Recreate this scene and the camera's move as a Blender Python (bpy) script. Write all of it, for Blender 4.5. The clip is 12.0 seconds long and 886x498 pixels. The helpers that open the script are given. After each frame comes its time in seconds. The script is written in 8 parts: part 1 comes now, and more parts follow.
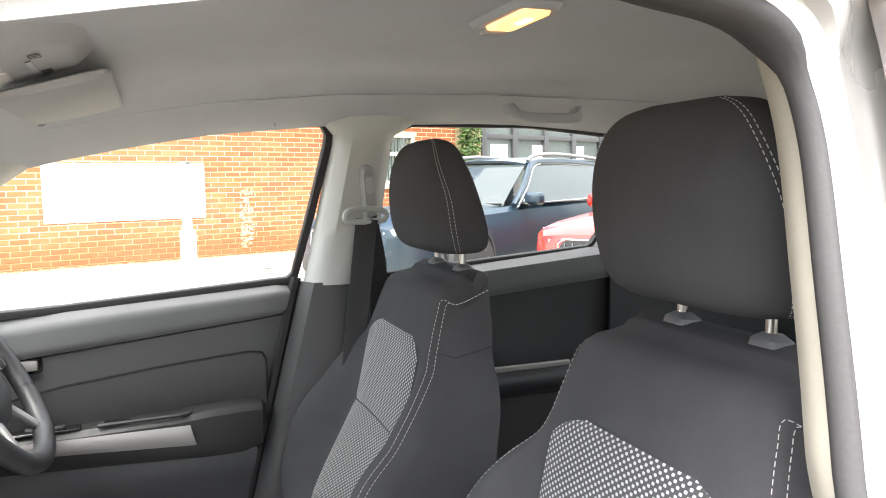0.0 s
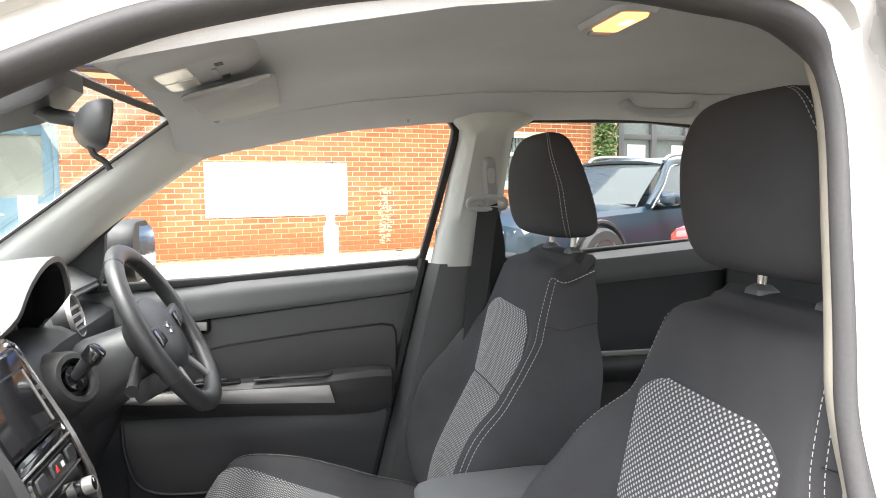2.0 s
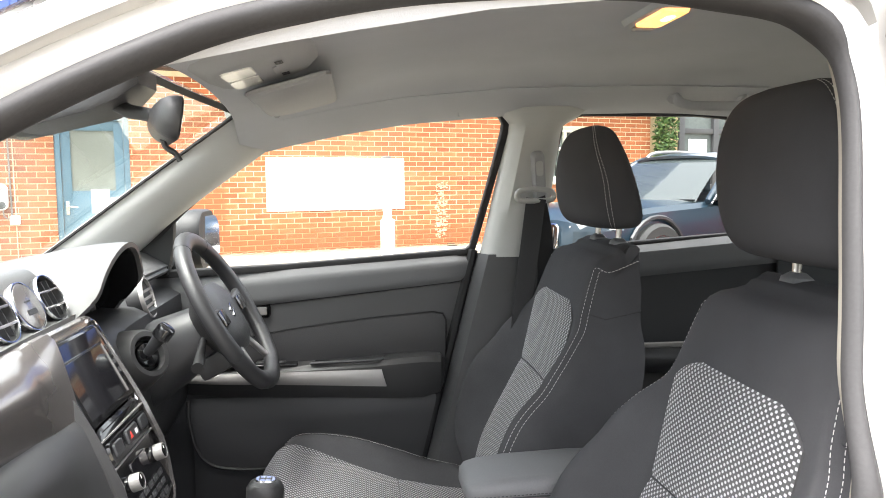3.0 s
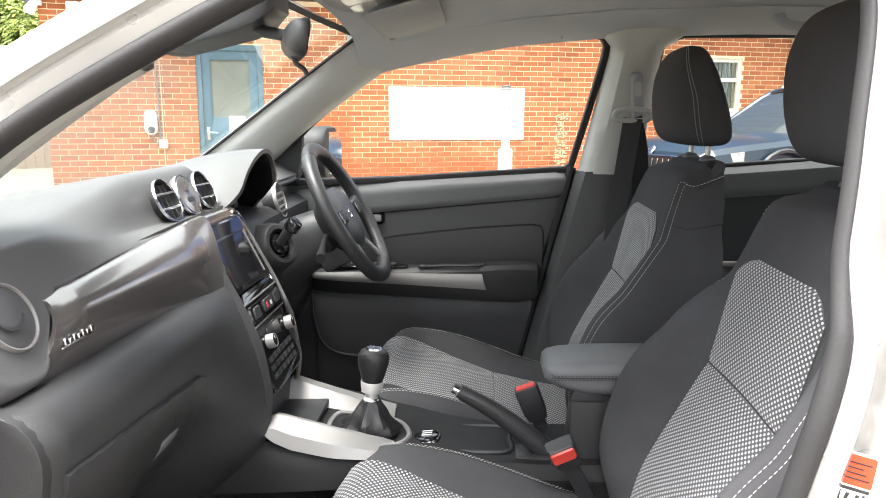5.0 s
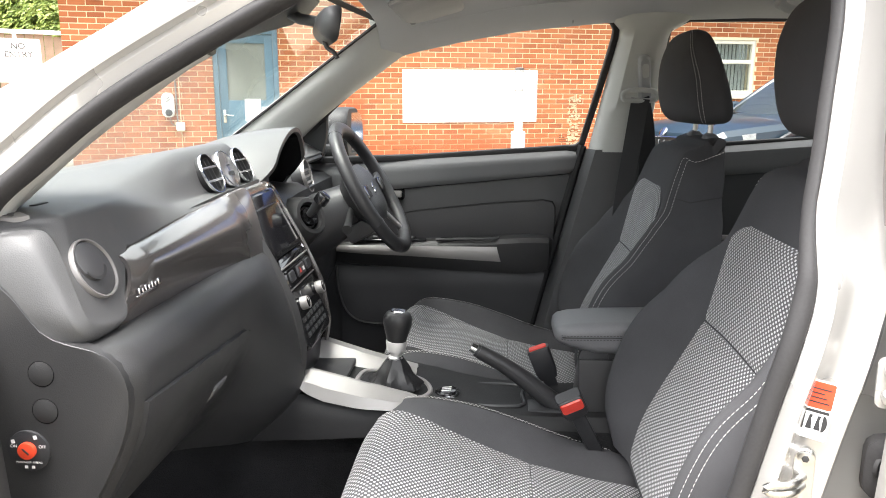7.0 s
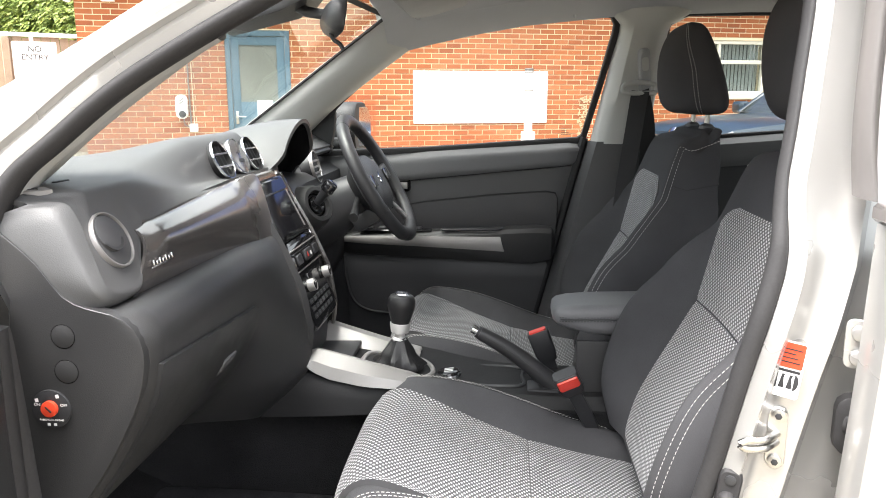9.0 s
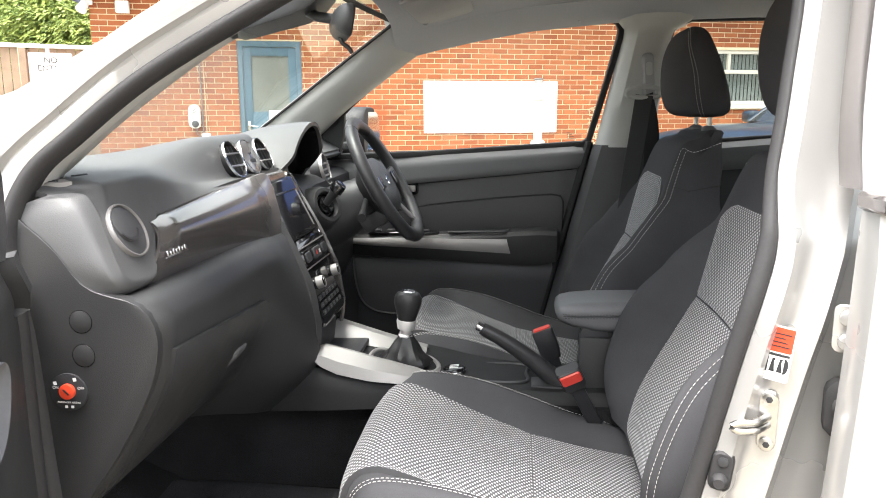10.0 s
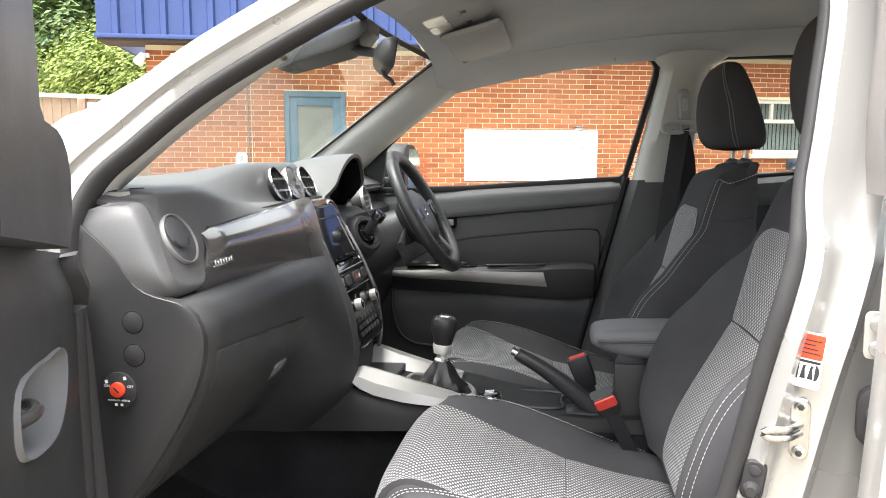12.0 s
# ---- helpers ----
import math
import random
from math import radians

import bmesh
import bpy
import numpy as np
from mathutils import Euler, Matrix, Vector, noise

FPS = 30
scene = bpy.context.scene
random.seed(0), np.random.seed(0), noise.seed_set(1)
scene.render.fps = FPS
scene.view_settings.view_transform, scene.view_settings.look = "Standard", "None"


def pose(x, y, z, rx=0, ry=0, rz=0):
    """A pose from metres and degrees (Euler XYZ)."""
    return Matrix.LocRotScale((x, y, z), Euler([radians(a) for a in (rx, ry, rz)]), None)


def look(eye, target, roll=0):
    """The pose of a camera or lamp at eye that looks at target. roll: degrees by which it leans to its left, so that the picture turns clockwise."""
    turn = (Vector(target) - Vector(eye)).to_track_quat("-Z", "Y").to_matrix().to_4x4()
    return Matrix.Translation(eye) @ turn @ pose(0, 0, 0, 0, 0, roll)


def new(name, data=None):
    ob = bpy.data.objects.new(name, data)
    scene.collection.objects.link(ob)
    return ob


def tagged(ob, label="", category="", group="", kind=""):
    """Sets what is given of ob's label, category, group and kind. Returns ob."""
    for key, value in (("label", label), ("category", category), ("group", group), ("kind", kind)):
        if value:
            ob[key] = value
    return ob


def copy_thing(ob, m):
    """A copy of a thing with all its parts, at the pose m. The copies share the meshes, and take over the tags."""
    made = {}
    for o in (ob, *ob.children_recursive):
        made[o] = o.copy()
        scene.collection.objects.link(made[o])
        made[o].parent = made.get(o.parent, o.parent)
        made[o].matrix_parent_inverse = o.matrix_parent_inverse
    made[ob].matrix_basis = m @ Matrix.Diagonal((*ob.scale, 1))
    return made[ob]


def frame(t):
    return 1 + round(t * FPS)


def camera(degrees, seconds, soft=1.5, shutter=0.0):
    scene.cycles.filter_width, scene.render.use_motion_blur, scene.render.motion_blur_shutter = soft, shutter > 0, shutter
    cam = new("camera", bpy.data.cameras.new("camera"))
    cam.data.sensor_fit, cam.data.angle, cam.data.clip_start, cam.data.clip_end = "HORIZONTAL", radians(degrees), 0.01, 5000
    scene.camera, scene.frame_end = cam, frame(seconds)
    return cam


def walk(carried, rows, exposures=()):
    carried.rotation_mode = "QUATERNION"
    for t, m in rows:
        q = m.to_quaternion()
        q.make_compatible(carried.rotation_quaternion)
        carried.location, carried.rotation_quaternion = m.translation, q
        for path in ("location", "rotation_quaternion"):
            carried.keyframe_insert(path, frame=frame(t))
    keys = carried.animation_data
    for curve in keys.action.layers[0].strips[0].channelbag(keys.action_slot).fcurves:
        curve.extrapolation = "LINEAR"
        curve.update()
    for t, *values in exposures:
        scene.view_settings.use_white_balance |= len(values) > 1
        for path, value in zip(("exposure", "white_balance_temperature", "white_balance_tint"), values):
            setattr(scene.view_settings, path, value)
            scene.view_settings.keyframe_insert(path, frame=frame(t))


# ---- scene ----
# world: x runs from the car's nose to its tail, y from the passenger side to the driver side
cam = camera(61.8, 12.0, soft=0.95)
EXPO = 2.50
PATH = [
    (0, (0.089, -0.993, 1.293), (0.805, 0.865, 1.11), -0.9),
    (0.5, (0.088, -1.028, 1.29), (0.72, 0.861, 1.109), -0.8),
    (1, (0.083, -1.069, 1.286), (0.632, 0.845, 1.108), -0.7),
    (1.5, (0.076, -1.112, 1.277), (0.538, 0.826, 1.101), -0.6),
    (2, (0.081, -1.145, 1.267), (0.45, 0.813, 1.093), -0.5),
    (2.5, (0.085, -1.183, 1.258), (0.374, 0.789, 1.086), -0.4),
    (2.7, (0.085, -1.192, 1.261), (0.351, 0.782, 1.083), -0.4),
    (4.5, (0.151, -1.318, 1.234), (0.062, 0.662, 0.965), 0.1),
    (5, (0.132, -1.375, 1.226), (0.027, 0.589, 0.864), 0.2),
    (5.5, (0.124, -1.417, 1.226), (0.01, 0.539, 0.825), 0.1),
    (6, (0.118, -1.449, 1.227), (-0.003, 0.505, 0.821), 0.1),
    (6.5, (0.12, -1.478, 1.224), (-0.01, 0.476, 0.817), 0.1),
    (7, (0.125, -1.498, 1.221), (-0.012, 0.456, 0.815), 0.1),
    (7.5, (0.134, -1.513, 1.214), (-0.012, 0.44, 0.809), 0.1),
    (9.5, (0.157, -1.574, 1.186), (-0.024, 0.379, 0.796), -0.1),
    (10, (0.164, -1.594, 1.175), (-0.034, 0.362, 0.805), -0.1),
    (10.5, (0.164, -1.614, 1.163), (-0.054, 0.346, 0.825), -0.0),
    (11, (0.167, -1.626, 1.149), (-0.08, 0.338, 0.865), -0.0),
    (11.5, (0.175, -1.632, 1.138), (-0.103, 0.333, 0.889), -0.0),
    (12, (0.176, -1.636, 1.127), (-0.131, 0.326, 0.891), 0.1),
]
walk(cam, [(t, look(eye, target, roll)) for t, eye, target, roll in PATH],
     [(0.0, EXPO + 0.92, 6500, 10), (1.0, EXPO + 0.76, 6500, 10), (2.7, EXPO + 0.65, 6500, 10), (4.5, EXPO + 0.36, 6500, 10), (7.5, EXPO + 0.16, 6500, 10), (9.5, EXPO + 0.05, 6500, 10), (12.0, EXPO, 6500, 10)])

# ---- sky and sun: a bright overcast day ----
SUN_EL, SUN_AZ = 73, 216          # degrees; the azimuth runs from +y towards +x
world = bpy.data.worlds.new("sky")
scene.world = world
world.use_nodes = True
wn = world.node_tree
sky = wn.nodes.new("ShaderNodeTexSky")
sky.sky_type = 'NISHITA'
sky.sun_disc = False
sky.sun_elevation, sky.sun_rotation = radians(SUN_EL), radians(SUN_AZ)
sky.air_density, sky.dust_density, sky.ozone_density = 1.0, 6.0, 0.6
soft_sky = wn.nodes.new("ShaderNodeHueSaturation")
soft_sky.inputs["Saturation"].default_value = 0.2
wn.links.new(sky.outputs[0], soft_sky.inputs["Color"])
wn.links.new(soft_sky.outputs[0], wn.nodes["Background"].inputs[0])
wn.nodes["Background"].inputs[1].default_value = 0.15
sun_data = bpy.data.lights.new("sun", 'SUN')
sun_data.energy, sun_data.angle, sun_data.color = 1.0, radians(45), (1.0, 0.96, 0.9)
sun = new("sun", sun_data)
sd = Vector((math.sin(radians(SUN_AZ)) * math.cos(radians(SUN_EL)), math.cos(radians(SUN_AZ)) * math.cos(radians(SUN_EL)),
             math.sin(radians(SUN_EL))))
sun.matrix_world = look(sd * 30, (0, 0, 0))

# ---- materials ----


def nodes_of(name):
    m = bpy.data.materials.new(name)
    m.use_nodes = True
    return m, m.node_tree, m.node_tree.nodes["Principled BSDF"]


def link(nt, a, b):
    nt.links.new(a, b)


def math_node(nt, op, a, b=None, c=None):
    n = nt.nodes.new("ShaderNodeMath")
    n.operation = op
    for i, v in enumerate((a, b, c)):
        if v is None:
            continue
        if isinstance(v, (int, float)):
            n.inputs[i].default_value = v
        else:
            nt.links.new(v, n.inputs[i])
    return n.outputs[0]


def noise_node(nt, scale, detail=4, vec=None):
    n = nt.nodes.new("ShaderNodeTexNoise")
    n.inputs["Scale"].default_value, n.inputs["Detail"].default_value = scale, detail
    if vec is None:
        vec = nt.nodes.new("ShaderNodeTexCoord").outputs["Object"]
    nt.links.new(vec, n.inputs["Vector"])
    return n.outputs["Fac"]


def ramp(nt, fac, stops):
    n = nt.nodes.new("ShaderNodeValToRGB")
    while len(n.color_ramp.elements) < len(stops):
        n.color_ramp.elements.new(0.5)
    for e, (p, c) in zip(n.color_ramp.elements, stops):
        e.position, e.color = p, (*c, 1)
    nt.links.new(fac, n.inputs[0])
    return n.outputs[0]


def bump_on(nt, b, height, strength, dist=0.001):
    n = nt.nodes.new("ShaderNodeBump")
    n.inputs["Strength"].default_value, n.inputs["Distance"].default_value = strength, dist
    nt.links.new(height, n.inputs["Height"])
    nt.links.new(n.outputs[0], b.inputs["Normal"])


def shade(c, k):
    return tuple(min(1, max(0, v * k)) for v in c)


def surface(name, col, rough, metal=0.0, big=6, fine=180, var=0.2, relief=0.25, dist=0.0006, coat=0.0, spec=0.5):
    """A surface with stains at one scale, grain at another, and fine relief."""
    m, nt, b = nodes_of(name)
    n1, n2 = noise_node(nt, big, 5), noise_node(nt, fine, 3)
    mix = math_node(nt, 'ADD', math_node(nt, 'MULTIPLY', n1, 0.6), math_node(nt, 'MULTIPLY', n2, 0.4))
    link(nt, ramp(nt, mix, [(0.3, shade(col, 1 - var)), (0.7, shade(col, 1 + var))]), b.inputs["Base Color"])
    r = nt.nodes.new("ShaderNodeMapRange")
    r.inputs[1].default_value, r.inputs[2].default_value = 0.3, 0.7
    r.inputs[3].default_value, r.inputs[4].default_value = max(0.02, rough - 0.07), min(1, rough + 0.07)
    link(nt, n1, r.inputs[0])
    link(nt, r.outputs[0], b.inputs["Roughness"])
    b.inputs["Metallic"].default_value = metal
    b.inputs["Coat Weight"].default_value = coat
    b.inputs["Coat Roughness"].default_value = 0.05
    b.inputs["Specular IOR Level"].default_value = spec
    if relief:
        bump_on(nt, b, n2, relief, dist)
    return m


def glow(name, col, power, base=(0.8, 0.8, 0.8)):
    m, nt, b = nodes_of(name)
    b.inputs["Base Color"].default_value = (*base, 1)
    b.inputs["Emission Color"].default_value = (*col, 1)
    b.inputs["Emission Strength"].default_value = power
    return m


def pane_mat(name, tint):
    """Clear or tinted sheet glass: lets light straight through, and mirrors at its surface."""
    m, nt, b = nodes_of(name)
    nt.nodes.remove(b)
    tr, gl, mx, fr = (nt.nodes.new("ShaderNode" + k) for k in ("BsdfTransparent", "BsdfGlossy", "MixShader", "LayerWeight"))
    tr.inputs[0].default_value = (*tint, 1)
    gl.inputs["Roughness"].default_value = 0.01
    f = math_node(nt, 'POWER', fr.outputs["Facing"], 5.0)
    f = math_node(nt, 'ADD', math_node(nt, 'MULTIPLY', f, 0.9), 0.03)
    link(nt, f, mx.inputs[0])
    link(nt, tr.outputs[0], mx.inputs[1])
    link(nt, gl.outputs[0], mx.inputs[2])
    link(nt, mx.outputs[0], nt.nodes["Material Output"].inputs[0])
    return m


def woven_insert():
    """Grey seat fabric with staggered pale woven dots, laid out by the part's own map in metres."""
    m, nt, b = nodes_of("woven_fabric")
    uv = nt.nodes.new("ShaderNodeUVMap").outputs[0]
    sp = nt.nodes.new("ShaderNodeSeparateXYZ")
    link(nt, uv, sp.inputs[0])
    su = math_node(nt, 'SINE', math_node(nt, 'MULTIPLY', sp.outputs[0], 2 * math.pi / 0.0112))
    sv = math_node(nt, 'SINE', math_node(nt, 'MULTIPLY', sp.outputs[1], 2 * math.pi / 0.0088))
    prod = math_node(nt, 'MULTIPLY', su, sv)
    r = nt.nodes.new("ShaderNodeMapRange")
    r.interpolation_type = 'SMOOTHSTEP'
    r.inputs[1].default_value, r.inputs[2].default_value = 0.12, 0.5
    link(nt, prod, r.inputs[0])
    grain = noise_node(nt, 900, 2)
    wear = noise_node(nt, 9, 4)
    fac = math_node(nt, 'MULTIPLY', r.outputs[0], math_node(nt, 'ADD', 0.55, math_node(nt, 'MULTIPLY', grain, 0.7)))
    fac = math_node(nt, 'MULTIPLY', fac, math_node(nt, 'ADD', 0.75, math_node(nt, 'MULTIPLY', wear, 0.5)))
    link(nt, ramp(nt, fac, [(0.0, (0.055, 0.055, 0.058)), (1.0, (0.52, 0.523, 0.54))]), b.inputs["Base Color"])
    b.inputs["Roughness"].default_value = 0.9
    b.inputs["Sheen Weight"].default_value = 0.2
    bump_on(nt, b, fac, 0.6, 0.0015)
    return m


def wash(nt, pos):
    """Where red brick dust has washed over the wall: beside the board and along the wall's foot."""
    sep = nt.nodes.new("ShaderNodeSeparateXYZ")
    link(nt, pos, sep.inputs[0])
    rag = math_node(nt, 'MULTIPLY', math_node(nt, 'SUBTRACT', noise_node(nt, 2.2, 4, pos), 0.5), 1.2)

    def clamp(v):
        return math_node(nt, 'MINIMUM', math_node(nt, 'MAXIMUM', v, 0.0), 1.0)

    side = math_node(nt, 'MULTIPLY', clamp(math_node(nt, 'MULTIPLY', math_node(nt, 'SUBTRACT', -1.78, sep.outputs[0]), 25.0)),
                     clamp(math_node(nt, 'MULTIPLY', math_node(nt, 'ADD', sep.outputs[0], 2.40), 8.0)))
    low = clamp(math_node(nt, 'ADD', math_node(nt, 'MULTIPLY', math_node(nt, 'SUBTRACT', 1.42, sep.outputs[2]), 4.0), rag))
    foot = clamp(math_node(nt, 'ADD', math_node(nt, 'MULTIPLY', math_node(nt, 'SUBTRACT', 0.70, sep.outputs[2]), 4.0), rag))
    foot = math_node(nt, 'MULTIPLY', foot, clamp(math_node(nt, 'MULTIPLY', math_node(nt, 'ADD', sep.outputs[0], 2.40), 8.0)))
    return math_node(nt, 'MULTIPLY', math_node(nt, 'MAXIMUM', math_node(nt, 'MULTIPLY', side, low), foot), 0.75)


def tinted(nt, fac, col, over):
    mx = nt.nodes.new("ShaderNodeMix")
    mx.data_type = 'RGBA'
    link(nt, fac, mx.inputs[0])
    link(nt, col, mx.inputs[6])
    mx.inputs[7].default_value = (*over, 1)
    return mx.outputs[2]


def mortar_mat():
    m, nt, b = nodes_of("cream_mortar")
    pos = nt.nodes.new("ShaderNodeNewGeometry").outputs["Position"]
    grain = noise_node(nt, 90, 4, pos)
    col = ramp(nt, math_node(nt, 'ADD', math_node(nt, 'MULTIPLY', noise_node(nt, 3, 4, pos), 0.6), math_node(nt, 'MULTIPLY', grain, 0.4)), [(0.3, (0.64, 0.53, 0.35)), (0.7, (0.80, 0.69, 0.48))])
    link(nt, tinted(nt, wash(nt, pos), col, (0.50, 0.22, 0.10)), b.inputs["Base Color"])
    b.inputs["Roughness"].default_value = 0.95
    bump_on(nt, b, grain, 0.6, 0.003)
    return m


def brick_mat(name, island):
    m, nt, b = nodes_of(name)
    if island:
        rnd = nt.nodes.new("ShaderNodeNewGeometry").outputs["Random Per Island"]
    else:
        rnd = nt.nodes.new("ShaderNodeObjectInfo").outputs["Random"]
    pos = nt.nodes.new("ShaderNodeNewGeometry").outputs["Position"]
    stain, grain = noise_node(nt, 1.3, 4, pos), noise_node(nt, 60, 5, pos)
    f = math_node(nt, 'ADD', math_node(nt, 'MULTIPLY', rnd, 0.45),
                  math_node(nt, 'ADD', math_node(nt, 'MULTIPLY', stain, 0.35), math_node(nt, 'MULTIPLY', grain, 0.2)))
    col = ramp(nt, f, [(0.15, (0.22, 0.062, 0.024)), (0.42, (0.31, 0.096, 0.034)), (0.62, (0.36, 0.122, 0.044)), (0.85, (0.39, 0.150, 0.066))])
    link(nt, tinted(nt, wash(nt, pos), col, (0.33, 0.078, 0.026)), b.inputs["Base Color"])
    b.inputs["Roughness"].default_value = 0.88
    bump_on(nt, b, grain, 0.5, 0.003)
    return m


def leaf_mat(name, dark, pale):
    m, nt, b = nodes_of(name)
    rnd = nt.nodes.new("ShaderNodeNewGeometry").outputs["Random Per Island"]
    n = noise_node(nt, 0.6, 3)
    f = math_node(nt, 'ADD', math_node(nt, 'MULTIPLY', rnd, 0.6), math_node(nt, 'MULTIPLY', n, 0.4))
    link(nt, ramp(nt, f, [(0.2, dark), (0.8, pale)]), b.inputs["Base Color"])
    b.inputs["Roughness"].default_value = 0.6
    b.inputs["Transmission Weight"].default_value = 0.0
    return m


def screen_mat():
    m, nt, b = nodes_of("screen_glass")
    b.inputs["Base Color"].default_value = (0.012, 0.012, 0.014, 1)
    b.inputs["Roughness"].default_value = 0.06
    b.inputs["IOR"].default_value = 1.55
    b.inputs["Coat Weight"].default_value = 0.3
    n = noise_node(nt, 40, 2)
    r = nt.nodes.new("ShaderNodeMapRange")
    r.inputs[3].default_value, r.inputs[4].default_value = 0.04, 0.10
    link(nt, n, r.inputs[0])
    link(nt, r.outputs[0], b.inputs["Roughness"])
    return m


M_PLASTIC = surface("soft_black_plastic", (0.032, 0.032, 0.033), 0.45, fine=700, var=0.12, relief=0.5, dist=0.0006)
M_PAD = surface("grey_black_soft_pad", (0.080, 0.080, 0.081), 0.50, fine=700, var=0.10, relief=0.5, dist=0.0006, spec=0.5)
# paler copy of the soft pad: window light on the door tops, as colour
M_DOORPAD_LIT = surface("window_lit_door_pad", (0.13, 0.131, 0.135), 0.55, fine=700, var=0.10, relief=0.5, dist=0.0006, spec=0.45)
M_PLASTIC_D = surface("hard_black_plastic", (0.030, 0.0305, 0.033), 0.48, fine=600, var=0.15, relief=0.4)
M_CLOTH = surface("black_seat_cloth", (0.056, 0.056, 0.060), 0.92, fine=1200, var=0.3, relief=0.5, dist=0.0005, spec=0.25)
M_BLACK = surface("deep_black_plastic", (0.008, 0.008, 0.009), 0.6, var=0.2, relief=0.2)
M_INSERT = woven_insert()
M_LEATHER = surface("black_leather", (0.032, 0.032, 0.034), 0.45, fine=420, var=0.15, relief=0.45, dist=0.0007)
M_BOOT = surface("black_boot_leather", (0.014, 0.014, 0.015), 0.42, fine=380, var=0.2, relief=0.5, dist=0.0008)
M_ARMREST = surface("grey_black_vinyl", (0.135, 0.136, 0.142), 0.55, fine=500, var=0.15, relief=0.4)
M_GLOSS = surface("gloss_black", (0.008, 0.008, 0.009), 0.12, big=3, var=0.1, relief=0, coat=0.6)
M_STRIP = surface("bronze_grey_metallic_trim", (0.27, 0.25, 0.243), 0.24, metal=0.8, big=3, fine=500, var=0.08, relief=0.05, coat=0.5)
M_SILVER = surface("satin_silver_plastic", (0.29, 0.28, 0.275), 0.48, metal=0.5, fine=900, var=0.05, relief=0.1)
M_SATIN = surface("bright_satin_metal", (0.66, 0.65, 0.64), 0.42, metal=0.55, fine=900, var=0.05, relief=0.1)
M_CHROME = surface("chrome", (0.75, 0.75, 0.76), 0.1, metal=1.0, var=0.04, relief=0)
M_STEEL = surface("bare_steel", (0.58, 0.57, 0.55), 0.28, metal=1.0, var=0.08, relief=0.1)
M_HEADLINER = surface("light_grey_headliner_felt", (0.435, 0.443, 0.468), 0.95, fine=900, var=0.07, relief=0.5, spec=0.2)
M_PILLAR = surface("light_grey_pillar_plastic", (0.47, 0.475, 0.46), 0.6, fine=800, var=0.06, relief=0.3)
M_CREAM = surface("cream_cloth_piping", (0.36, 0.335, 0.285), 0.85, fine=700, var=0.08, relief=0.35, spec=0.2)
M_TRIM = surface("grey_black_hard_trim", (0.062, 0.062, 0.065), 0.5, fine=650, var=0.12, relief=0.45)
M_VISOR = surface("grey_visor_vinyl", (0.34, 0.343, 0.35), 0.8, fine=700, var=0.08, relief=0.35)
M_PAINT = surface("silver_white_car_paint", (0.48, 0.47, 0.455), 0.30, metal=0.5, big=2, fine=1500, var=0.05, relief=0.03, coat=0.8)
M_RUBBER = surface("black_rubber_seal", (0.030, 0.029, 0.030), 0.68, fine=300, var=0.2, relief=0.3, spec=0.35)
M_STITCH = surface("pale_grey_thread", (0.50, 0.49, 0.475), 0.8, fine=900, var=0.1, relief=0.3)
M_MATT = surface("matt_black_console_plastic", (0.013, 0.013, 0.014), 0.62, fine=600, var=0.15, relief=0.4, spec=0.3)
M_MAT = surface("grey_black_mat_pile", (0.034, 0.034, 0.037), 1.0, fine=420, var=0.7, relief=1.0, dist=0.003, spec=0.1)
M_CARPET = surface("black_carpet", (0.018, 0.018, 0.019), 1.0, fine=500, var=0.6, relief=1.0, dist=0.003, spec=0.1)
M_BELT = surface("black_belt_webbing", (0.028, 0.028, 0.030), 0.75, fine=800, var=0.2, relief=0.6)
M_RED = surface("red_plastic", (0.62, 0.045, 0.03), 0.4, fine=300, var=0.1, relief=0.1)
M_ORANGE = surface("orange_red_print", (0.72, 0.065, 0.025), 0.5, fine=300, var=0.05, relief=0)
M_WHITE = surface("white_print", (0.78, 0.78, 0.77), 0.55, fine=200, var=0.04, relief=0)
M_SCREEN = screen_mat()
M_GLASS = pane_mat("clear_glass", (0.93, 0.96, 0.94))
M_TINT = pane_mat("tinted_glass", (0.72, 0.75, 0.74))
M_MIRROR = surface("mirror_glass", (0.85, 0.86, 0.87), 0.02, metal=1.0, var=0.0, relief=0)
M_LAMP = glow("lamp_lens_warm", (1.0, 0.33, 0.05), 0.35)
M_BULB = glow("lamp_bulb_warm", (1.0, 0.70, 0.32), 1.6)
M_MAPLAMP = surface("clear_lamp_lens", (0.75, 0.74, 0.70), 0.25, fine=300, var=0.05, relief=0.2)
M_BRICK = brick_mat("red_brick", False)
M_BRICK_FAR = brick_mat("red_brick_field", True)
M_MORTAR = mortar_mat()
M_GROUND = surface("pale_concrete_yard", (0.23, 0.205, 0.16), 0.92, big=0.7, fine=25, var=0.2, relief=0.5, dist=0.004)
M_FLAKE = surface("old_cream_paint", (0.50, 0.40, 0.26), 0.9, big=8, fine=60, var=0.2, relief=0.4)
M_LITTER = surface("dry_leaf_litter", (0.30, 0.22, 0.13), 0.95, big=3, fine=40, var=0.4, relief=0.5)
M_BOARD = surface("white_sign_board", (0.83, 0.83, 0.82), 0.45, big=1.5, fine=60, var=0.03, relief=0.05)
M_BLUEDOOR = surface("grey_blue_door_paint", (0.085, 0.15, 0.20), 0.45, big=4, fine=120, var=0.1, relief=0.15)
M_DOORGLASS = surface("obscured_door_glass", (0.20, 0.21, 0.19), 0.12, big=2, fine=40, var=0.15, relief=0.1)
M_UPVC = surface("white_window_frame", (0.60, 0.58, 0.50), 0.4, fine=100, var=0.04, relief=0.05)
